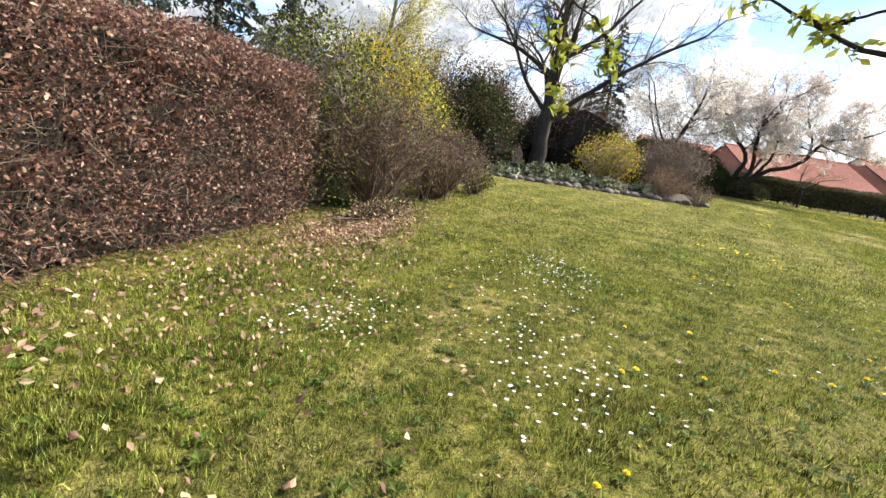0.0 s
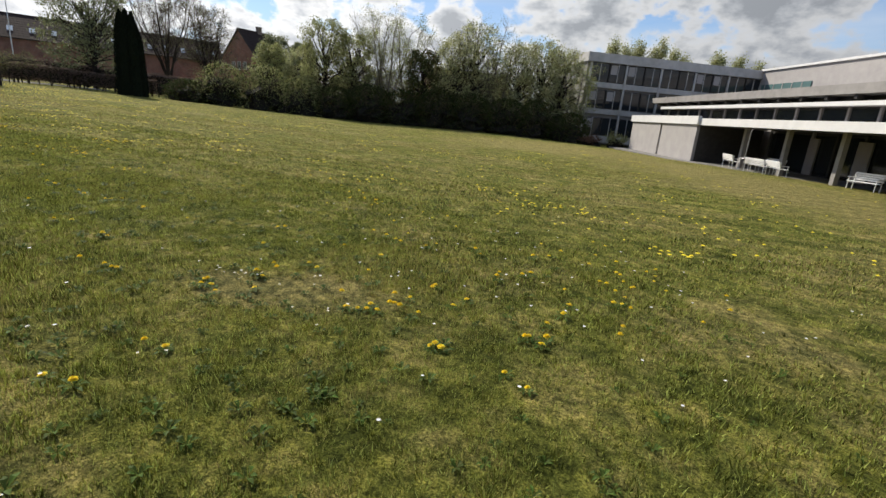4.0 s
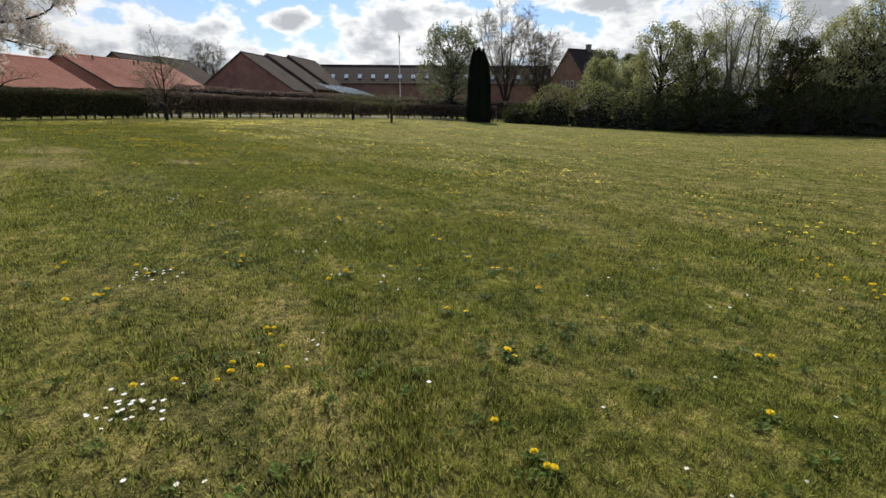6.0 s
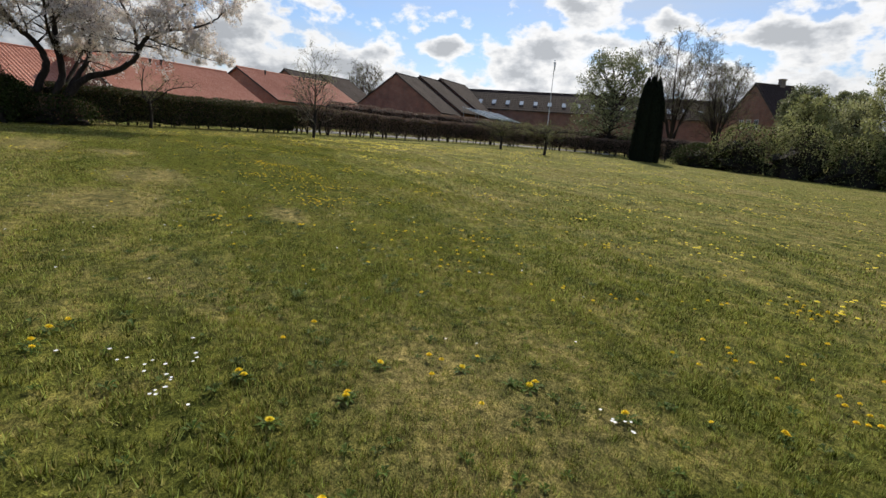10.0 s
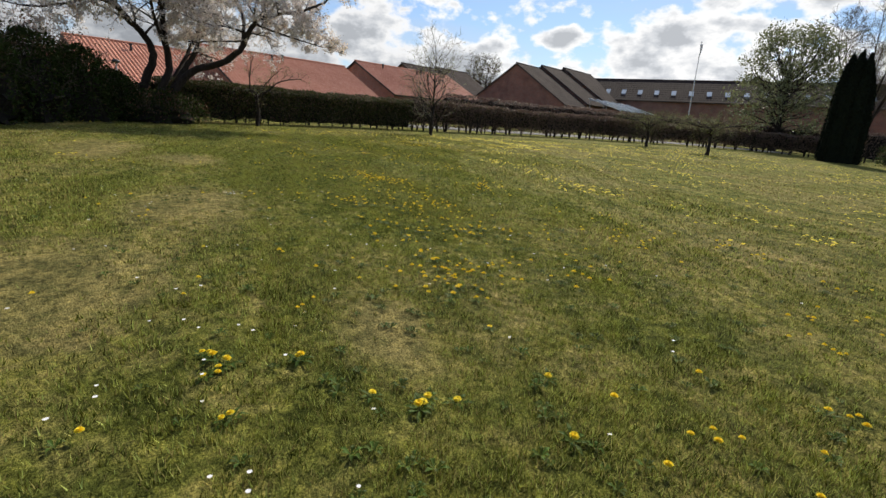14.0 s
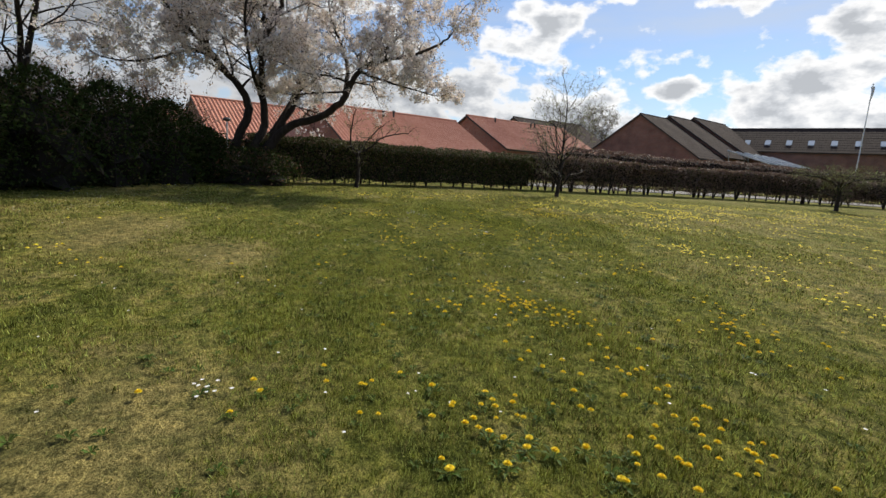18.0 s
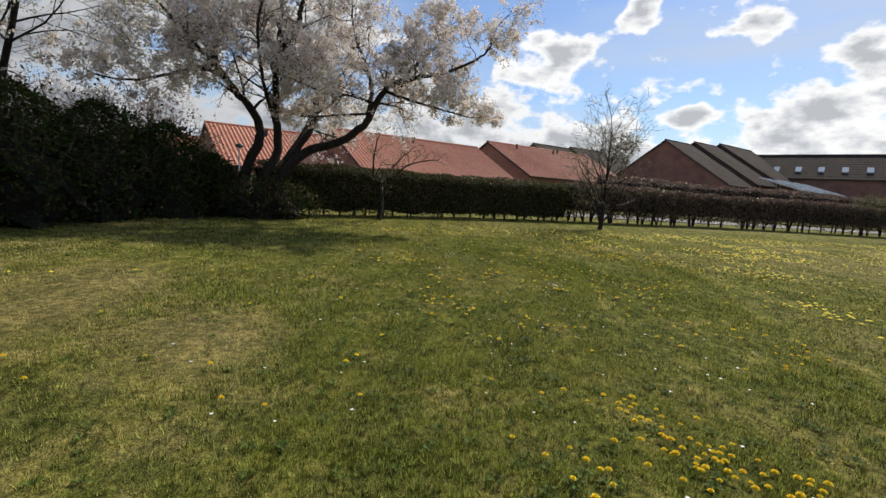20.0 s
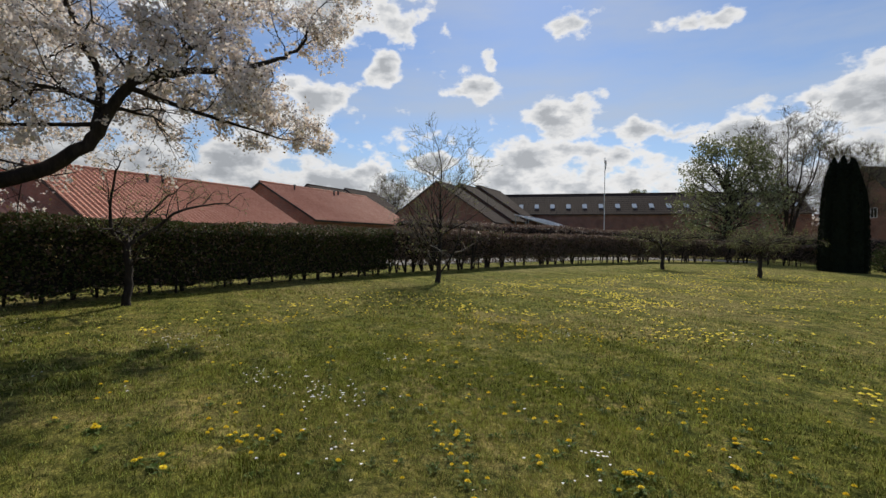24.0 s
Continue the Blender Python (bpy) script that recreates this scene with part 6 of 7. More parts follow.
    # trees beyond the corner conifer
    for x, y, h, w, kd in ((-45, 63, 13.0, 0.33, "green"), (-43.5, 77, 16.2, 0.3, "bare"), (-38.0, 79, 13.0, 0.2, "bare"), (-30, 86, 11.5, 0.22, "pale"), (-24, 82, 10.5, 0.22, "pale"), (-96.5, 137, 16.8, 0.2, "pale"), (-107, 59.5, 13.4, 0.2, "bare")):
        mat, per, reach, size = kinds[kd]
        if kd in ("green", "pale"):
            crown_tree("far_tree", names[kd] + " beyond the hedges", x, y, h, h * w * 1.15, rng, FAR_LEAF, 0.22, 120, 110, 0.14, "trees beyond the hedges")
            continue
        lim = []
        for k in range(7):
            a = k * 0.9 + rng.random() * 0.5
            c, s = math.cos(a), math.sin(a)
            ww = h * w * rng.uniform(0.6, 1.0)
            lim.append(([(0, 0, h * 0.12 if k else -0.1), (0.3 * ww * c, 0.3 * ww * s, h * 0.35), (0.8 * ww * c, 0.8 * ww * s, h * 0.62), (ww * c, ww * s, h * 0.84)], 0.17, 0.03, 8, h * 0.25, 4, {**o, "kids": (4, 5), "shrink": 0.66, "thin": 0.016}))
        tree("far_tree", names[kd] + " beyond the hedges", x, y, rng, lim, twig_mat=TWIG, bark=BARK, leaf_sets=(("bud_layer", BUD, 1, 0.1, 0.05, 1.6),), group="trees beyond the hedges")
    # poplars behind the school building
    for k, (x, y, h) in enumerate(((27, 86, 15.2), (29.2, 87, 14.4), (31.5, 87, 15.4), (34.5, 86, 15.8), (37.5, 88, 14.6), (39.5, 87, 13.8), (45, 86, 14.6), (48, 86, 14.2), (50.5, 85, 13.0), (53, 84, 12))):
        lim = [([(0, 0, -0.1), (0.1, 0.1, h * 0.5), (0, 0, h * 0.9)], 0.2, 0.04, 20, h * 0.16, 3, {**o, "spread": 0.45, "lift": 0.25, "from": 0.2})]
        tree("poplar", "slender poplar in first yellow-green leaf behind the building", x, y, rng, lim, bark=BARK_GREY, twig_mat=TWIG_GREY, leaf_sets=(("foliage", PALE_GREEN, 5, 0.4, 0.22, 1.5),), group="poplars behind the building")
    # far wooded skyline
    b = Buf()
    pts = []
    for k in range(240):
        a = radians(rng.uniform(100, 262))
        d = rng.uniform(120, 190)
        cx, cy = -8 + math.cos(a) * d, 15 + math.sin(a) * d
        hh = rng.uniform(5, 9)
        n = 160
        p = rng.normal(size=(n, 3)) * (3.2, 3.2, hh * 0.28) + (cx, cy, 0.9 + hh * 0.5)
        pts.append(p)
    p = np.concatenate(pts)
    p[:, 2] = np.maximum(p[:, 2], 0.5)
    leaves(b, p, 1.1, rng, 1.4)
    structure("far_woods", b, HEDGE_BROWN, "distant bare woods behind the houses", "woods", kind="stuff")


build_belt()


# ---- houses ----
def way_of(az):
    return np.array([math.cos(radians(az)), math.sin(radians(az))])


def roof_plane(buf, a, b, c, d, course=0.34, wave=0.3, amp=0.035, samples=5, step=0.02):
    """Pantiles: a wavy, stepped skin; a to b along the eave, d to c along the ridge."""
    a, b, c, d = (np.array(p, float) for p in (a, b, c, d))
    nx = max(2, int(np.linalg.norm(b - a) / wave * samples))
    ny = max(1, int(np.linalg.norm(d - a) / course))
    nrm = np.cross(b - a, d - a)
    nrm /= np.linalg.norm(nrm)
    if nrm[2] < 0:
        nrm = -nrm
    u = np.linspace(0, 1, nx + 1)
    hgt = amp * np.sin(u * np.linalg.norm(b - a) / wave * 2 * math.pi)
    rows = []
    for i in range(ny):
        for f, lift in ((i / ny, step), ((i + 0.96) / ny, 0.0)):
            p = (a * (1 - f) + d * f)[None] * (1 - u[:, None]) + (b * (1 - f) + c * f)[None] * u[:, None]
            rows.append(p + nrm * (hgt + lift)[:, None])
    rows = np.stack(rows)
    m, n = rows.shape[:2]
    i = np.arange(m - 1)[:, None] * n + np.arange(n - 1)[None]
    buf.add(rows.reshape(-1, 3), np.stack([i, i + 1, i + n + 1, i + n], -1).reshape(-1, 4))


def window(parent, p, az, w, h, name="window", frame_mat=WHITE, glass=GLASS, bars=1):
    """A window in a wall that faces az; p: middle of its sill line."""
    n = way_of(az)
    s = np.array([-n[1], n[0]])

    def bar(buf, u0, u1, z0, z1, out):
        q = [p[:2] + s * u + n * o for u, o in ((u0, -0.04), (u1, -0.04), (u1, out), (u0, out))]
        v = [(*x, p[2] + z0) for x in q] + [(*x, p[2] + z1) for x in q]
        buf.add(v, [(3, 2, 1, 0), (4, 5, 6, 7), (0, 1, 5, 4), (1, 2, 6, 5), (2, 3, 7, 6), (3, 0, 4, 7)])

    p = np.array(p, float)
    f = Buf()
    t = 0.07
    bar(f, -w / 2, w / 2, 0, t, 0.05)
    bar(f, -w / 2, w / 2, h - t, h, 0.05)
    for k in range(bars + 2):
        u = -w / 2 + (w - t) * k / (bars + 1)
        bar(f, u, u + t, t, h - t, 0.05)
    fr = part(name, f, frame_mat, parent)
    g = Buf()
    bar(g, -w / 2 + t * 0.5, w / 2 - t * 0.5, t * 0.5, h - t * 0.5, 0.015)
    ob = new("pane", g.mesh("pane", glass))
    ob.parent = fr
    return fr


def gable_house(name, label, apex, ridge_az, length, half, front, rise, base_z, brick, tile, rng, category="house", windows=(), eave_out=0.45, verge=0.25, chimney=None, group="", tile_opts=None, lights=0, vents=()):
    """apex: the ridge's near end; the ridge runs to ridge_az; the front slope faces ridge_az - 90."""
    r = way_of(ridge_az)
    s = way_of(ridge_az - 90)
    ax, ay, az_ = apex
    eave = az_ - rise
    thing = empty(name, ax, ay, base_z, label, category, group)

    def at(u, w, z):
        return (ax + r[0] * u + s[0] * w, ay + r[1] * u + s[1] * w, z)

    w = Buf()
    e = eave + 0.05
    v = [at(0, half, base_z), at(length, half, base_z), at(length, -half, base_z), at(0, -half, base_z), at(0, half, e), at(length, half, e), at(length, -half, e), at(0, -half, e), at(0, 0, az_ - 0.08), at(length, 0, az_ - 0.08)]
    w.add(v, [(0, 1, 5, 4), (2, 3, 7, 6), (1, 2, 6, 5), (3, 0, 4, 7)], [(4, 8, 7), (5, 6, 9)])
    part("wall", w, brick, thing, uv=True)
    slope = rise / half
    for sgn, nm in ((1, "roof"), (-1, "roof")):
        b = Buf()
        ew = half + eave_out
        ez = eave - slope * eave_out + 0.1
        roof_plane(b, at(-verge, sgn * ew, ez), at(length + verge, sgn * ew, ez), at(length + verge, 0, az_ + 0.1), at(-verge, 0, az_ + 0.1), **(tile_opts or {}))
        rf = part(nm, b, tile, thing)
        # boards under the tiles at eave and verge
        t = Buf()
        for u in (-verge, length + verge - 0.06):
            v = [at(u, sgn * ew, ez - 0.2), at(u + 0.06, sgn * ew, ez - 0.2), at(u + 0.06, 0, az_ - 0.1), at(u, 0, az_ - 0.1), at(u, sgn * ew, ez - 0.03), at(u + 0.06, sgn * ew, ez - 0.03), at(u + 0.06, 0, az_ + 0.08), at(u, 0, az_ + 0.08)]
            t.add(v, [(0, 1, 2, 3), (4, 5, 6, 7), (0, 1, 5, 4), (2, 3, 7, 6), (1, 2, 6, 5), (3, 0, 4, 7)])
        v = [at(-verge, sgn * ew, ez - 0.16), at(length + verge, sgn * ew, ez - 0.16), at(length + verge, sgn * (ew - 0.12), ez - 0.16), at(-verge, sgn * (ew - 0.12), ez - 0.16), at(-verge, sgn * ew, ez - 0.03), at(length + verge, sgn * ew, ez - 0.03), at(length + verge, sgn * (ew - 0.12), ez - 0.03), at(-verge, sgn * (ew - 0.12), ez - 0.03)]
        t.add(v, [(0, 1, 2, 3), (4, 5, 6, 7), (0, 1, 5, 4), (2, 3, 7, 6), (1, 2, 6, 5), (3, 0, 4, 7)])
        ob = new("barge_board", t.mesh("barge_board", DARK_FRAME))
        ob.parent = rf
        ob.location = -thing.location - rf.location
        if sgn == 1 and lights:
            for k in range(lights):
                u = (k + 0.5) / lights * length
                f = 0.2
                c0, c1 = half * (1 - f) + eave_out * 0, half * (1 - f - 0.2)
                z0, z1 = eave + slope * (half - c0) + 0.24, eave + slope * (half - c1) + 0.24
                g = Buf()
                v = [at(u - 0.4, c0, z0), at(u + 0.4, c0, z0), at(u + 0.4, c1, z1), at(u - 0.4, c1, z1), at(u - 0.4, c0, z0 - 0.2), at(u + 0.4, c0, z0 - 0.2), at(u + 0.4, c1, z1 - 0.2), at(u - 0.4, c1, z1 - 0.2)]
                g.add(v, [(0, 1, 2, 3), (0, 1, 5, 4), (1, 2, 6, 5), (2, 3, 7, 6), (3, 0, 4, 7)])
                ob = new("roof_window", g.mesh("roof_window", ROOFLIGHT))
                ob.parent = thing
                ob.location = -thing.location
    b = Buf()
    tube(b, [at(-verge, 0, az_ + 0.1), at(length + verge, 0, az_ + 0.1)], [0.12, 0.12], 8)
    part("ridge_capping", b, tile, thing)
    for u, wd in vents:
        c = Buf()
        foot = at(u, wd, az_ - wd * slope)
        tube(c, [foot, (foot[0], foot[1], foot[2] + 0.5), (foot[0], foot[1], foot[2] + 0.52), (foot[0], foot[1], foot[2] + 0.62)], [0.09, 0.09, 0.15, 0.13], 8)
        part("roof_vent", c, DARK_FRAME, thing)
    for side, u, z, ww, hh in windows:
        if side == "front":
            window(thing, at(u, half + 0.01, z), ridge_az - 90, ww, hh)
        else:
            window(thing, at(-0.01, u, z), ridge_az + 180, ww, hh)
    if chimney:
        c = Buf()
        u, wd = chimney
        box(c, (-0.4, -0.35, 0), (0.4, 0.35, 1.6), ridge_az, at(u, wd, az_ - 0.5 - abs(wd) * slope))
        box(c, (-0.47, -0.42, 1.4), (0.47, 0.42, 1.55), ridge_az, at(u, wd, az_ - 0.5 - abs(wd) * slope))
        part("chimney", c, brick, thing)
    return thing


def build_houses():
    rng = np.random.default_rng(71)
    g = "red-tiled terrace houses"
    lab = "low brick terrace house with an orange-red pantile roof"
    gable_house("terrace_house", lab, (-58.8, -3.5, 6.4), 115, 9.0, 5.5, 0, 3.0, 0.6, BRICK, RED_TILE, rng, windows=(("front", 2.5, 1.7, 1.6, 1.1), ("front", 6.5, 1.7, 1.6, 1.1)), group=g, vents=((4.0, 1.2),))
    gable_house("terrace_house", lab, (-59.0, 5.7, 6.7), 115, 15.0, 5.5, 0, 3.0, 0.6, BRICK, RED_TILE, rng, windows=(("front", 3, 1.8, 1.8, 1.2), ("front", 8, 1.8, 1.8, 1.2), ("front", 12.5, 1.8, 1.4, 1.2)), group=g, vents=((6.0, 1.0), (7.2, 0.8)))
    gable_house("terrace_house", lab, (-71.0, 22.3, 8.0), 115, 17.0, 6.5, 0, 3.5, 0.6, BRICK, RED_TILE, rng, windows=(("front", 3, 2.4, 1.8, 1.2), ("front", 9, 2.4, 1.8, 1.2), ("front", 14, 2.4, 1.8, 1.2)), group=g, vents=((3.5, 0.9), (9.5, 1.1), (10.6, 0.8)))
    gable_house("terrace_house", lab, (-74.0, -14.0, 6.6), 115, 9.0, 5.0, 0, 2.8, 0.6, BRICK, RED_TILE, rng, group=g)
    g = "dark-tiled terrace houses"
    lab = "brown brick terrace house with a steep dark tiled roof"
    for k in range(3):
        p = np.array([-81.2, 51.7]) + way_of(115) * 8.3 * k
        gable_house("dark_roofed_house", lab, (*p, 11.4 + 0.55 * k), 115, 8.1 if k < 2 else 12, 9.0, 0, 6.0, 0.6, BRICK_DARK, DARK_TILE, rng, group=g, tile_opts={"wave": 0.5, "course": 0.6, "samples": 4, "amp": 0.02}, windows=(("front", 2.5, 2.4, 1.6, 1.2), ("front", 6, 2.4, 1.6, 1.2)))
    for k in range(2):
        p = np.array([-92.0, 36.0]) + way_of(115) * 9.0 * k
        gable_house("dark_roofed_house", lab, (*p, 10.6 + 0.3 * k), 115, 8.5, 8.0, 0, 5.0, 0.6, BRICK_DARK, DARK_TILE, rng, group=g, tile_opts={"wave": 0.5, "course": 0.6, "samples": 4, "amp": 0.02})
    gable_house("long_row_house", "long brick row house with brown roof and roof windows", (-100, 72.0, 11.75), 39, 62, 5.6, 0, 3.9, 0.6, BRICK_DARK, BROWN_TILE, rng, group="", tile_opts={"wave": 0.6, "course": 0.7, "samples": 4, "amp": 0.012}, lights=21)
    gable_house("old_house", "old house with a dark steep roof and a brick chimney", (-39.4, 93.4, 13.0), 60, 6.5, 5.2, 0, 5.2, 0.6, BRICK_DARK, BROWN_TILE, rng, chimney=(4.5, 0.0), group="", tile_opts={"wave": 0.5, "course": 0.6, "samples": 4, "amp": 0.02}, windows=(("gable", -1.6, 6.0, 0.9, 1.4), ("gable", 0.0, 6.0, 0.9, 1.4), ("gable", 1.6, 6.0, 0.9, 1.4)))
    gable_house("old_house", "brown-roofed house half hidden behind the trees", (-4.0, 84.0, 8.4), 20, 14, 5.0, 0, 4.0, 0.2, BRICK_DARK, BROWN_TILE, rng, group="", tile_opts={"wave": 0.5, "course": 0.6, "samples": 4, "amp": 0.02})
    # glazed carports before the dark-roofed houses
    for k in range(3):
        p = np.array([-74.1, 62.5]) + way_of(115) * 7.0 * k
        thing = empty("carport", p[0], p[1], 0.9, "low carport with a greenish sheet roof between white rails", "carport", "carports before the houses")
        r, s = way_of(115), way_of(25)
        b = Buf()
        n = 24
        u = np.linspace(0, 6, n)
        rows = [np.stack([p[0] + r[0] * u + s[0] * w, p[1] + r[1] * u + s[1] * w, z + 0.03 * np.sin(u * 12)], 1) for w, z in ((-1.0, 6.6), (4.5, 4.9))]
        b.add(np.concatenate(rows), [(i, i + 1, n + i + 1, n + i) for i in range(n - 1)])
        part("sheet_roof", b, GREEN_GLASS, thing)
        for uu in (0.0, 3.0, 6.0):
            c = Buf()
            hi, lo = p + r * uu - s * 1.0, p + r * uu + s * 4.5
            tube(c, [(hi[0], hi[1], 6.66), (lo[0], lo[1], 4.96)], [0.11, 0.11], 6)
            part("edge_rail", c, FASCIA, thing)
        for uu in (0.2, 5.8):
            c = Buf()
            q = p + r * uu + s * 4.2
            tube(c, [(q[0], q[1], 0.7), (q[0], q[1], 4.95)], [0.06, 0.06], 8)
            part("post", c, GALVANISED, thing)
            c = Buf()
            q = p + r * uu - s * 0.8
            tube(c, [(q[0], q[1], 0.7), (q[0], q[1], 6.5)], [0.06, 0.06], 8)
            part("post", c, GALVANISED, thing)
    # flagpole
    x, y = -72.9, 83.3
    f = empty("flagpole", x, y, 0.9, "tall white flagpole with a long narrow pennant", "flagpole")
    b = Buf()
    tube(b, [(x, y, 0.6), (x, y, 9), (x, y, 17.3)], [0.1, 0.08, 0.05], 10)
    tube(b, [(x, y, 17.3), (x, y, 17.5)], [0.12, 0.05], 8)
    part("pole", b, WHITE, f, smooth=True)
    b = Buf()
    v = []
    for i in range(9):
        t = i / 8
        for w in (0.22 * (1 - t) + 0.01, -0.22 * (1 - t) - 0.01):
            v.append((x + 0.15 + 0.25 * math.sin(t * 5) * 0.4 + w * 0.7, y - 0.15 + w * 0.7, 17.0 - 2.6 * t))
    b.add(v, [(2 * i, 2 * i + 1, 2 * i + 3, 2 * i + 2) for i in range(8)])
    part("pennant", b, FASCIA, f)
    # lamp posts on the path behind the hedge
    for x, y in ((-46.5, 1.2),):
        z = gz(x, y)
        lp = empty("lamp_post", x, y, z, "grey path lamp on a slender steel post", "lamp post", "lamp posts on the path")
        b = Buf()
        tube(b, [(x, y, z - 0.1), (x, y, z + 2.5)], [0.05, 0.04], 8)
        part("post", b, GALVANISED, lp, smooth=True)
        b = Buf()
        tube(b, [(x, y, z + 2.5), (x, y, z + 2.56), (x, y, z + 2.68), (x, y, z + 2.74)], [0.06, 0.22, 0.2, 0.03], 12)
        part("lamp_head", b, DARK_FRAME, lp, smooth=True)
    # paved path behind the hedge
    b = Buf()
    line, _ = along([(-44, -2), (-46, 12), (-47.5, 26), (-48.5, 40), (-47.5, 52), (-42, 60)], 1.0)
    nrm = np.gradient(line, axis=0)
    nrm = np.stack([-nrm[:, 1], nrm[:, 0]], 1)
    nrm /= np.linalg.norm(nrm, axis=1, keepdims=True)
    rows = [line + nrm * o for o in (-1.7, -1.66, 1.66, 1.7)]
    k = len(line)
    v = []
    for o, r_ in enumerate(rows):
        v += [(x, y, gz(x, y) + (0.05 if o in (1, 2) else -0.02)) for x, y in r_]
    b.add(v, [(o * k + i, o * k + i + 1, (o + 1) * k + i + 1, (o + 1) * k + i) for o in range(3) for i in range(k - 1)])
    structure("path", b, PAVING, "pale paved path running behind the hedge", "path")


build_houses()


# ---- the school-like building and its terrace ----
def bx(thing, name, mat, x0, x1, y0, y1, z0, z1, label=""):
    b = Buf()
    box(b, (x0, y0, z0), (x1, y1, z1))
    return part(name, b, mat, thing, label)


def build_school():
    G = -0.5
    FX = 19.3
    # store with closed walls and flat roof
    st = empty("pavilion", FX, 43, G, "low white flat-roofed pavilion with blank walls", "building")
    for y0, y1 in ((36.4, 42.6), (42.95, 49.8)):
        bx(st, "wall_panel", PANEL_WHITE, FX, FX + 0.22, y0, y1, G - 0.1, 2.2)
    bx(st, "gap_panel", DARK_FRAME, FX + 0.15, FX + 0.3, 42.55, 43.0, G - 0.1, 2.2)
    # terrace-side end wall in a dark colour: the canopy's deep shade painted in
    bx(st, "end_wall", DARK_FRAME, FX + 0.22, FX + 5.0, 36.4, 36.62, G - 0.1, 2.2)
    bx(st, "end_wall", CONCRETE, FX + 0.22, FX + 5.0, 49.58, 49.8, G - 0.1, 2.2)
    bx(st, "roof", CONCRETE, FX + 0.1, FX + 5.2, 36.3, 49.9, 2.2, 2.72)
    bx(st, "fascia", FASCIA, FX - 0.16, FX + 0.1, 36.2, 50.0, 2.25, 2.86)
    # covered terrace
    cv = empty("canopy", FX, 20, G, "flat white canopy on slim posts over the terrace", "canopy")
    bx(cv, "roof", CONCRETE, FX + 0.3, FX + 6.2, -4, 36.25, 2.3, 2.56)
    bx(cv, "fascia", FASCIA, FX + 0.05, FX + 0.3, -4, 36.15, 2.22, 2.7)
    for k in range(9):
        y = 32.9 - 4.3 * k
        bx(cv, "post", CONCRETE, FX + 1.6, FX + 1.85, y - 0.14, y + 0.14, G - 0.1, 2.3)
    for y in (29.8, 12.6):
        b = Buf()
        tube(b, [(FX + 0.15, y, G - 0.05), (FX + 0.15, y, 2.0), (FX + 0.35, y, 2.3)], [0.035, 0.035, 0.035], 8)
        part("downpipe", b, CONCRETE, cv)
    # glazed wall behind the terrace
    gw = empty("glazed_front", FX + 5.6, 20, G, "dark glazed ground-floor front behind the terrace", "facade", kind="structure")
    bx(gw, "back_wall", DARK_FRAME, FX + 5.7, FX + 5.95, -4, 36.4, G - 0.1, 2.35)
    for k in range(18):
        y = 35.2 - 2.15 * k
        bx(gw, "pane", GLASS, FX + 5.62, FX + 5.7, y - 0.9, y + 0.9, G + 0.15, 2.1)
        bx(gw, "mullion", PANEL_WHITE if k % 4 == 1 else DARK_FRAME, FX + 5.55, FX + 5.7, y - 1.14, y - 0.96, G, 2.3)
    for y, w in ((31.6, 0.8), (27.5, 1.0), (21.2, 1.0), (14.5, 1.0)):
        bx(gw, "door_leaf", PANEL_WHITE, FX + 5.45, FX + 5.58, y - w / 2, y + w / 2, G + 0.05, 1.9)
    # hall with high windows behind the canopy
    X = 24.6
    hl = empty("hall", X, 35, G, "long flat-roofed hall with high windows under a white eave", "building")
    bx(hl, "wall", CONCRETE, X + 1.4, X + 14, -4, 57.4, G - 0.1, 2.9)
    bx(hl, "lower_wall", CONCRETE, X + 0.3, X + 1.4, 36.5, 57.4, G - 0.1, 2.9)
    bx(hl, "lintel", CONCRETE, X + 0.3, X + 1.4, -4, 36.5, 2.36, 2.9)
    bx(hl, "upper_wall", DARK_FRAME, X + 0.35, X + 13.9, -3.9, 57.2, 2.9, 4.75)
    for k in range(26):
        y = 56.0 - 2.3 * k
        bx(hl, "pane", GLASS, X + 0.28, X + 0.36, y - 1.0, y + 1.0, 2.75, 3.75)
        bx(hl, "window_post", CONCRETE if k % 3 else PANEL_WHITE, X + 0.2, X + 0.34, y - 1.2, y - 1.02, 2.6, 3.9)
        bx(hl, "rafter_end", DARK_FRAME, X - 0.55, X + 0.3, y - 0.12, y + 0.12, 4.28, 4.52)
    bx(hl, "sun_shelf", FASCIA, X - 0.5, X + 0.3, -4.2, 55.5, 3.9, 4.16, "bright white projecting shelf")
    bx(hl, "roof", CONCRETE, X - 0.2, X + 14.2, -4.2, 57.8, 4.52, 4.9)
    bx(hl, "fascia", CONCRETE, X - 0.7, X - 0.2, -4.2, 57.8, 4.55, 5.12)
    # three-storey block
    bl = empty("office_block", 17, 62, G, "three-storey concrete block with long dark window bands", "building")
    y0 = 62.0
    TURN = 9.0

    def bb(name, mat, u0, u1, v0, v1, z0, z1, label=""):
        b = Buf()
        box(b, (u0, v0, z0), (u1, v1, z1), TURN, (17.0, y0, 0))
        return part(name, b, mat, bl, label)

    bb("wall", CONCRETE, 0, 24, 0.25, 12, G - 0.2, 9.4)
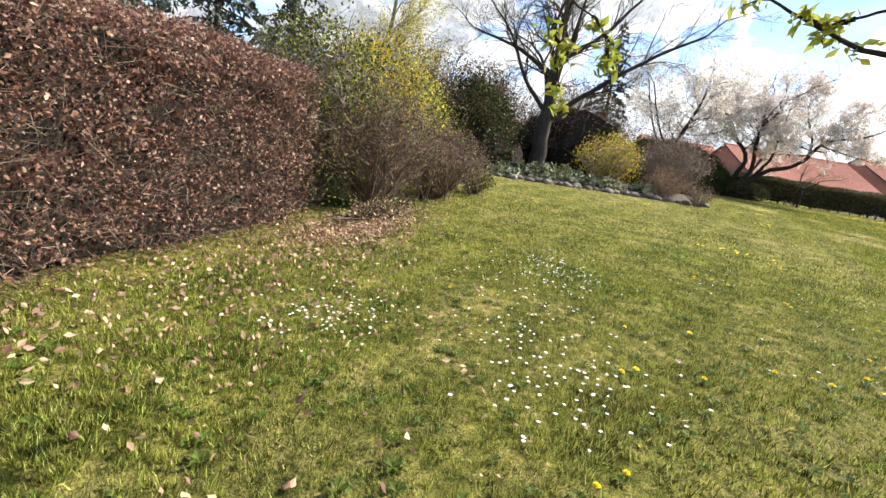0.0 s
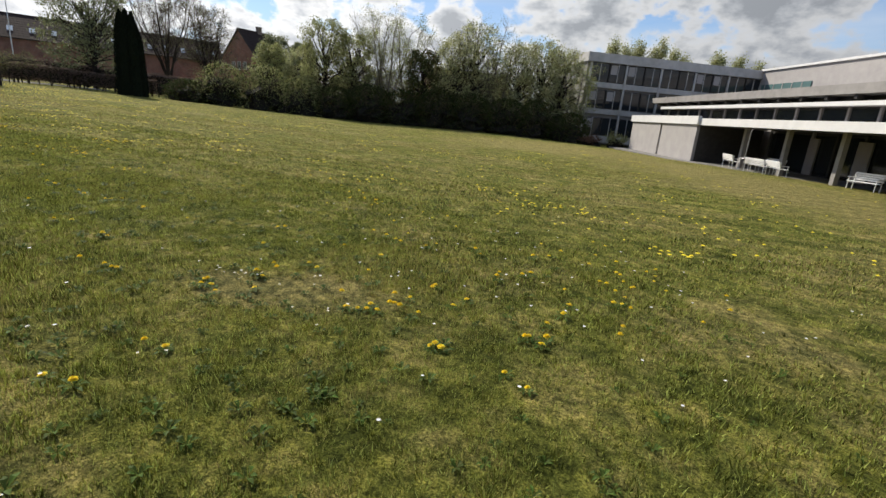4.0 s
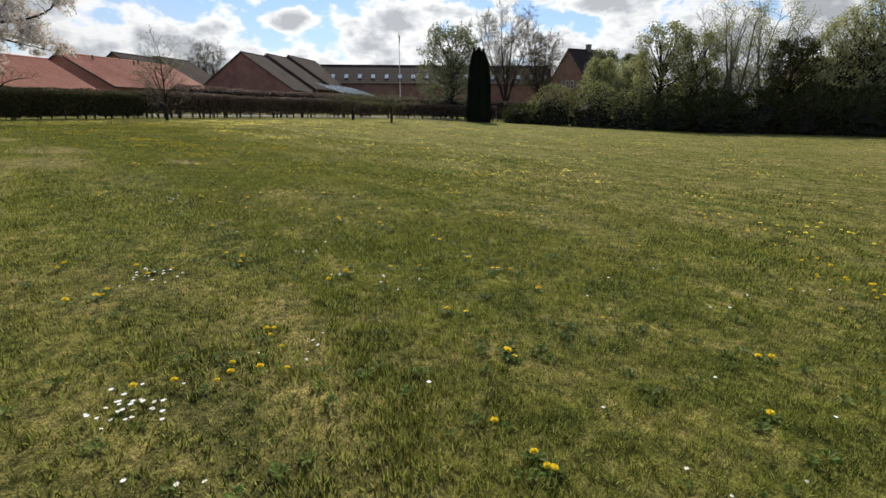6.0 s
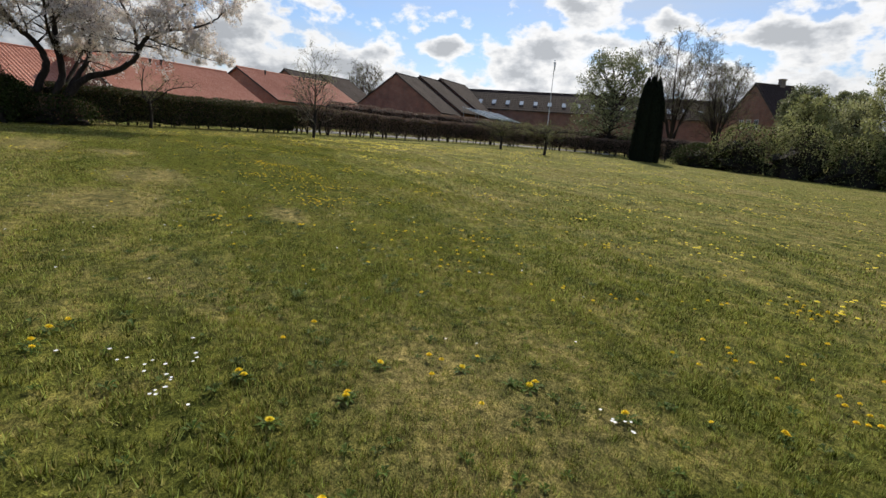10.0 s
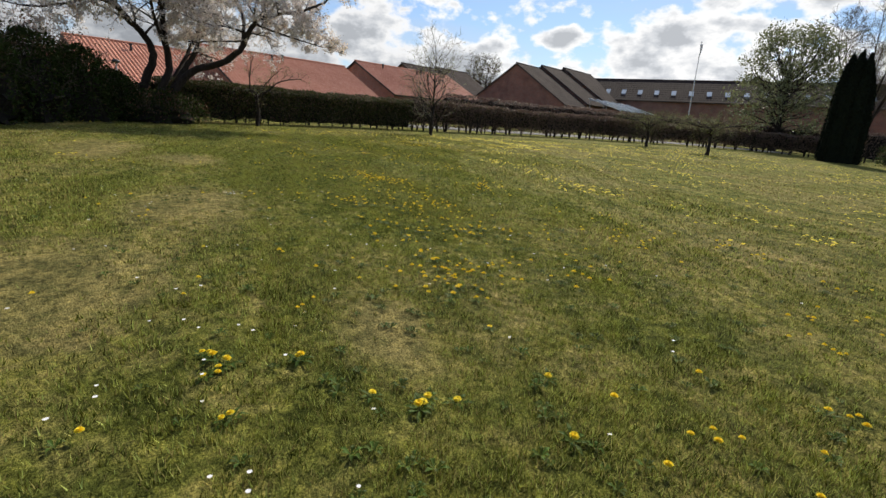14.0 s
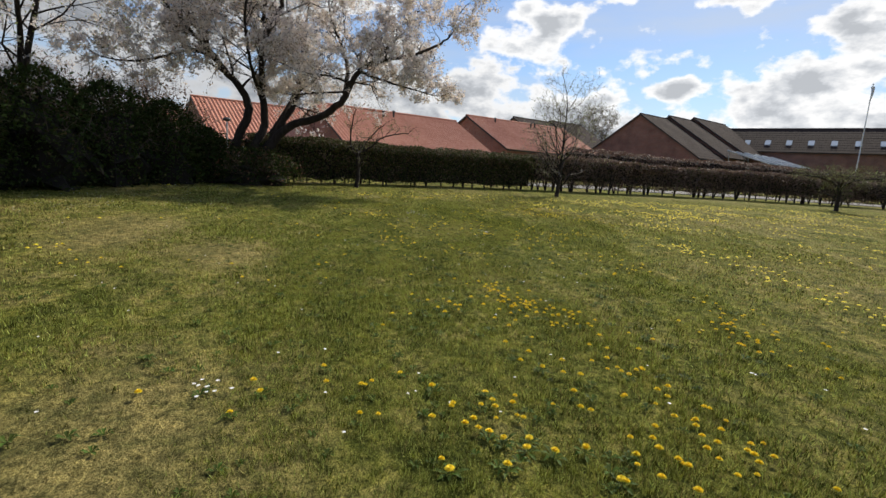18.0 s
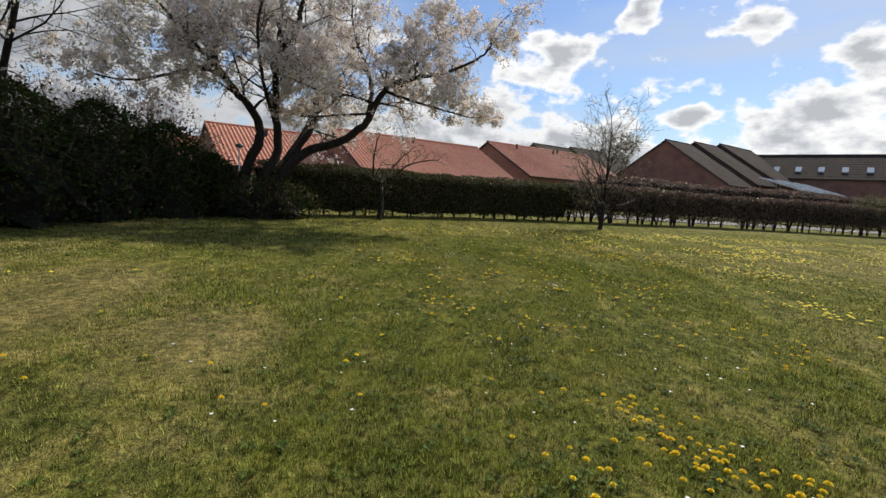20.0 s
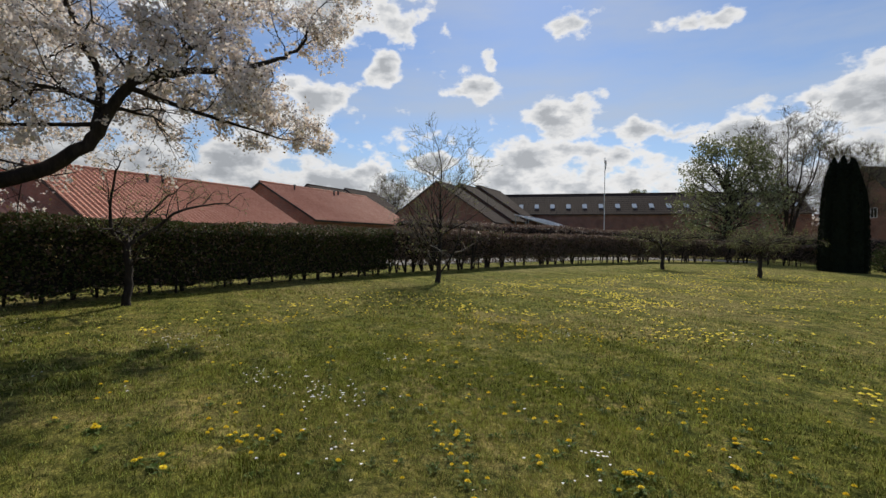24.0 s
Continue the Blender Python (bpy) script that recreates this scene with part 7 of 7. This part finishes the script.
    for k, z in enumerate((0.1, 3.4, 6.55)):
        bb("spandrel", WEATHERED, -0.1, 24, -0.12, 0.25, z - (0.42 if k else 0.6), z + 0.2)
        for j in range(10):
            u = 0.5 + 2.35 * j
            fr = bb("window", DARK_FRAME, u, u + 2.25, 0.02, 0.25, z + 0.25, z + 2.45)
            b = Buf()
            box(b, (u + 0.1, -0.03, z + 0.35), (u + 1.08, 0.02, z + 2.35), TURN, (17.0, y0, 0))
            box(b, (u + 1.17, -0.03, z + 0.35), (u + 2.15, 0.02, z + 2.35), TURN, (17.0, y0, 0))
            g = new("pane", b.mesh("pane", GLASS))
            g.parent = fr
            g.location = -bl.location - fr.location
            b = Buf()
            box(b, (u + 1.08, -0.06, z + 0.25), (u + 1.17, 0.02, z + 2.45), TURN, (17.0, y0, 0))
            g = new("mullion", b.mesh("mullion", WEATHERED))
            g.parent = fr
            g.location = -bl.location - fr.location
            if (j * 7 + k * 3) % 5 in (0, 3):
                b = Buf()
                box(b, (u + 0.15, -0.045, z + 1.2), (u + 1.0, -0.032, z + 2.3), TURN, (17.0, y0, 0))
                g = new("blind", b.mesh("blind", PANEL_WHITE))
                g.parent = fr
                g.location = -bl.location - fr.location
    for j in range(6):
        bb("pier", WEATHERED, 0.2 + 4.7 * j, 0.45 + 4.7 * j, -0.2, 0.1, G, 9.0)
    bb("parapet", WEATHERED, -0.25, 24.2, -0.3, 12.2, 9.05, 10.1)
    # white wing joining it
    wg = empty("white_wing", 40.5, 50, G, "tall white wing with a strip of greenish glass", "building")
    bx(wg, "wall", PANEL_WHITE, 40.4, 52, 30, 65.5, G, 10.0)
    bx(wg, "glass_strip", GREEN_GLASS, 40.3, 40.4, 56.0, 65.0, 6.0, 8.3)
    for k in range(5):
        bx(wg, "glazing_bar", PANEL_WHITE, 40.25, 40.31, 57.4 + 1.7 * k, 57.5 + 1.7 * k, 6.0, 8.3)
    bx(wg, "glazing_rail", PANEL_WHITE, 40.25, 40.31, 56.0, 65.0, 6.7, 6.8)
    bx(wg, "window", GREEN_GLASS, 40.3, 40.4, 44.5, 46.2, 6.5, 9.0)
    bx(wg, "coping", FASCIA, 40.2, 52.2, 29.8, 65.7, 10.0, 10.25)
    # terrace paving and lawn edge
    b = Buf()
    for i in range(10):
        for j in range(48):
            x, y = FX - 1.6 + 0.82 * i, -4 + 1.15 * j
            box(b, (x + 0.012, y + 0.012, G - 0.12), (x + 0.81, y + 1.14, G + 0.03 + 0.004 * ((i * 7 + j * 3) % 3)))
    structure("terrace", b, PAVING, "pale concrete slabs of the terrace", "paving")


def bench(x, y, z, turn, w, rng, table=False):
    """A white slatted garden bench, or a table of the same make."""
    t = empty("garden_table" if table else "garden_bench", 0, 0, 0, "white slatted garden table on the terrace" if table else "white slatted garden bench standing on the terrace", "table" if table else "bench", "garden tables" if table else "white benches on the terrace")
    h = 0.72 if table else 0.44
    n = 6 if table else 4
    for k in range(n):
        b = Buf()
        d = (0.8 if table else 0.45) / n
        box(b, (-w / 2, k * d, h), (w / 2, k * d + d * 0.82, h + 0.03), taper=0.006)
        part("slat", b, WHITE, t)
    if not table:
        for k in range(4):
            b = Buf()
            z0 = 0.52 + 0.095 * k
            box(b, (-w / 2, 0.47 + 0.03 * k, z0), (w / 2, 0.5 + 0.03 * k, z0 + 0.078))
            part("back_slat", b, WHITE, t)
        for u in (-w / 2, w / 2):
            b = Buf()
            tube(b, [(u, 0.0, 0.64), (u, 0.3, 0.66), (u, 0.55, 0.64)], [0.022, 0.022, 0.022], 6)
            part("armrest", b, WHITE, t)
    for u in (-w / 2 + 0.05, w / 2 - 0.05):
        for v, hh in ((0.04, 0.62 if not table else h), (0.46 if not table else 0.74, 0.86 if not table else h)):
            b = Buf()
            tube(b, [(u, v, 0), (u, v, hh)], [0.022, 0.022], 6)
            part("leg", b, WHITE, t)
    t.matrix_basis = pose(x, y, z, 0, 0, turn)
    return t


def build_terrace_things():
    rng = np.random.default_rng(81)
    z = -0.46
    bench(20.3, 32.2, z, 80, 1.8, rng)
    bench(20.2, 29.2, z, 95, 1.8, rng)
    bench(21.6, 30.8, z, -90, 1.8, rng)
    bench(20.9, 30.6, z, 90, 2.0, rng, True)
    bench(20.4, 27.6, z, 85, 1.5, rng)
    bench(20.6, 22.1, z, -70, 1.3, rng)
    # low shrub beside the pavilion
    shrub("laurel", "bright green shrub beside the pavilion's end", 18.6, 52.0, 1.2, 1.2, 1.7, rng, [("foliage", FRESH, 1500, 0.12, 1.7)], 20, core=0.6)
    shrub("low_hedge", "low rust-brown shrub beside the pavilion", 16.4, 53.2, 1.6, 1.0, 1.0, rng, [("foliage", RUST_LEAF, 1500, 0.1, 1.6)], 20, core=0.6)


build_school()
build_terrace_things()


def build_overhang():
    """A young chestnut beside the first steps; its lowest boughs hang over the lawn."""
    rng = np.random.default_rng(91)
    x, y = 6.6, -0.6
    o = {"spread": 0.6, "lift": 0.0, "wiggle": 0.15, "kids": (2, 3), "shrink": 0.5, "from": 0.4, "twig_level": 2}
    thin = {**o, "kids": (1, 2), "from": 0.55, "lift": -0.1}
    lim = [([(0, 0, -0.1), (0, 0.05, 1.5), (0.1, 0, 3.2), (0, 0, 5)], 0.12, 0.05, 8, 1.6, 3, {**o, "from": 0.6}),
           ([(0, 0, 2.0), (-2.2, -0.9, 2.1), (-3.2, -1.6, 2.15), (-3.48, -1.98, 2.24), (-3.51, -2.18, 2.32), (-3.52, -2.4, 2.43)], 0.02, 0.005, 2, 0.14, 2, thin),
           ([(-2.9, -1.4, 2.13), (-3.4, -1.85, 2.4), (-3.47, -2.08, 2.37), (-3.5, -2.16, 2.33)], 0.008, 0.004, 2, 0.1, 2, thin),
           ([(0, 0, 2.7), (-1.8, -2.2, 2.95), (-3.2, -3.0, 2.75), (-3.48, -3.16, 2.53), (-3.54, -3.26, 2.3), (-3.56, -3.23, 2.2)], 0.016, 0.003, 3, 0.12, 2, {**thin, "from": 0.75}),
           ([(-3.3, -3.05, 2.68), (-3.5, -3.2, 2.42), (-3.56, -3.07, 2.32), (-3.6, -3.0, 2.2)], 0.006, 0.003, 3, 0.1, 2, thin),
           ([(-3.5, -3.2, 2.5), (-3.58, -3.24, 2.2), (-3.62, -3.18, 1.96)], 0.004, 0.002, 1, 0.06, 2, {**thin, "from": 0.85})]
    tree("chestnut", "young chestnut opening its first leaves, its boughs hanging over", x, y, rng, lim, leaf_sets=(("young_foliage", LIME_LEAF, 2, 0.022, 0.055, 2.4),))


build_overhang()
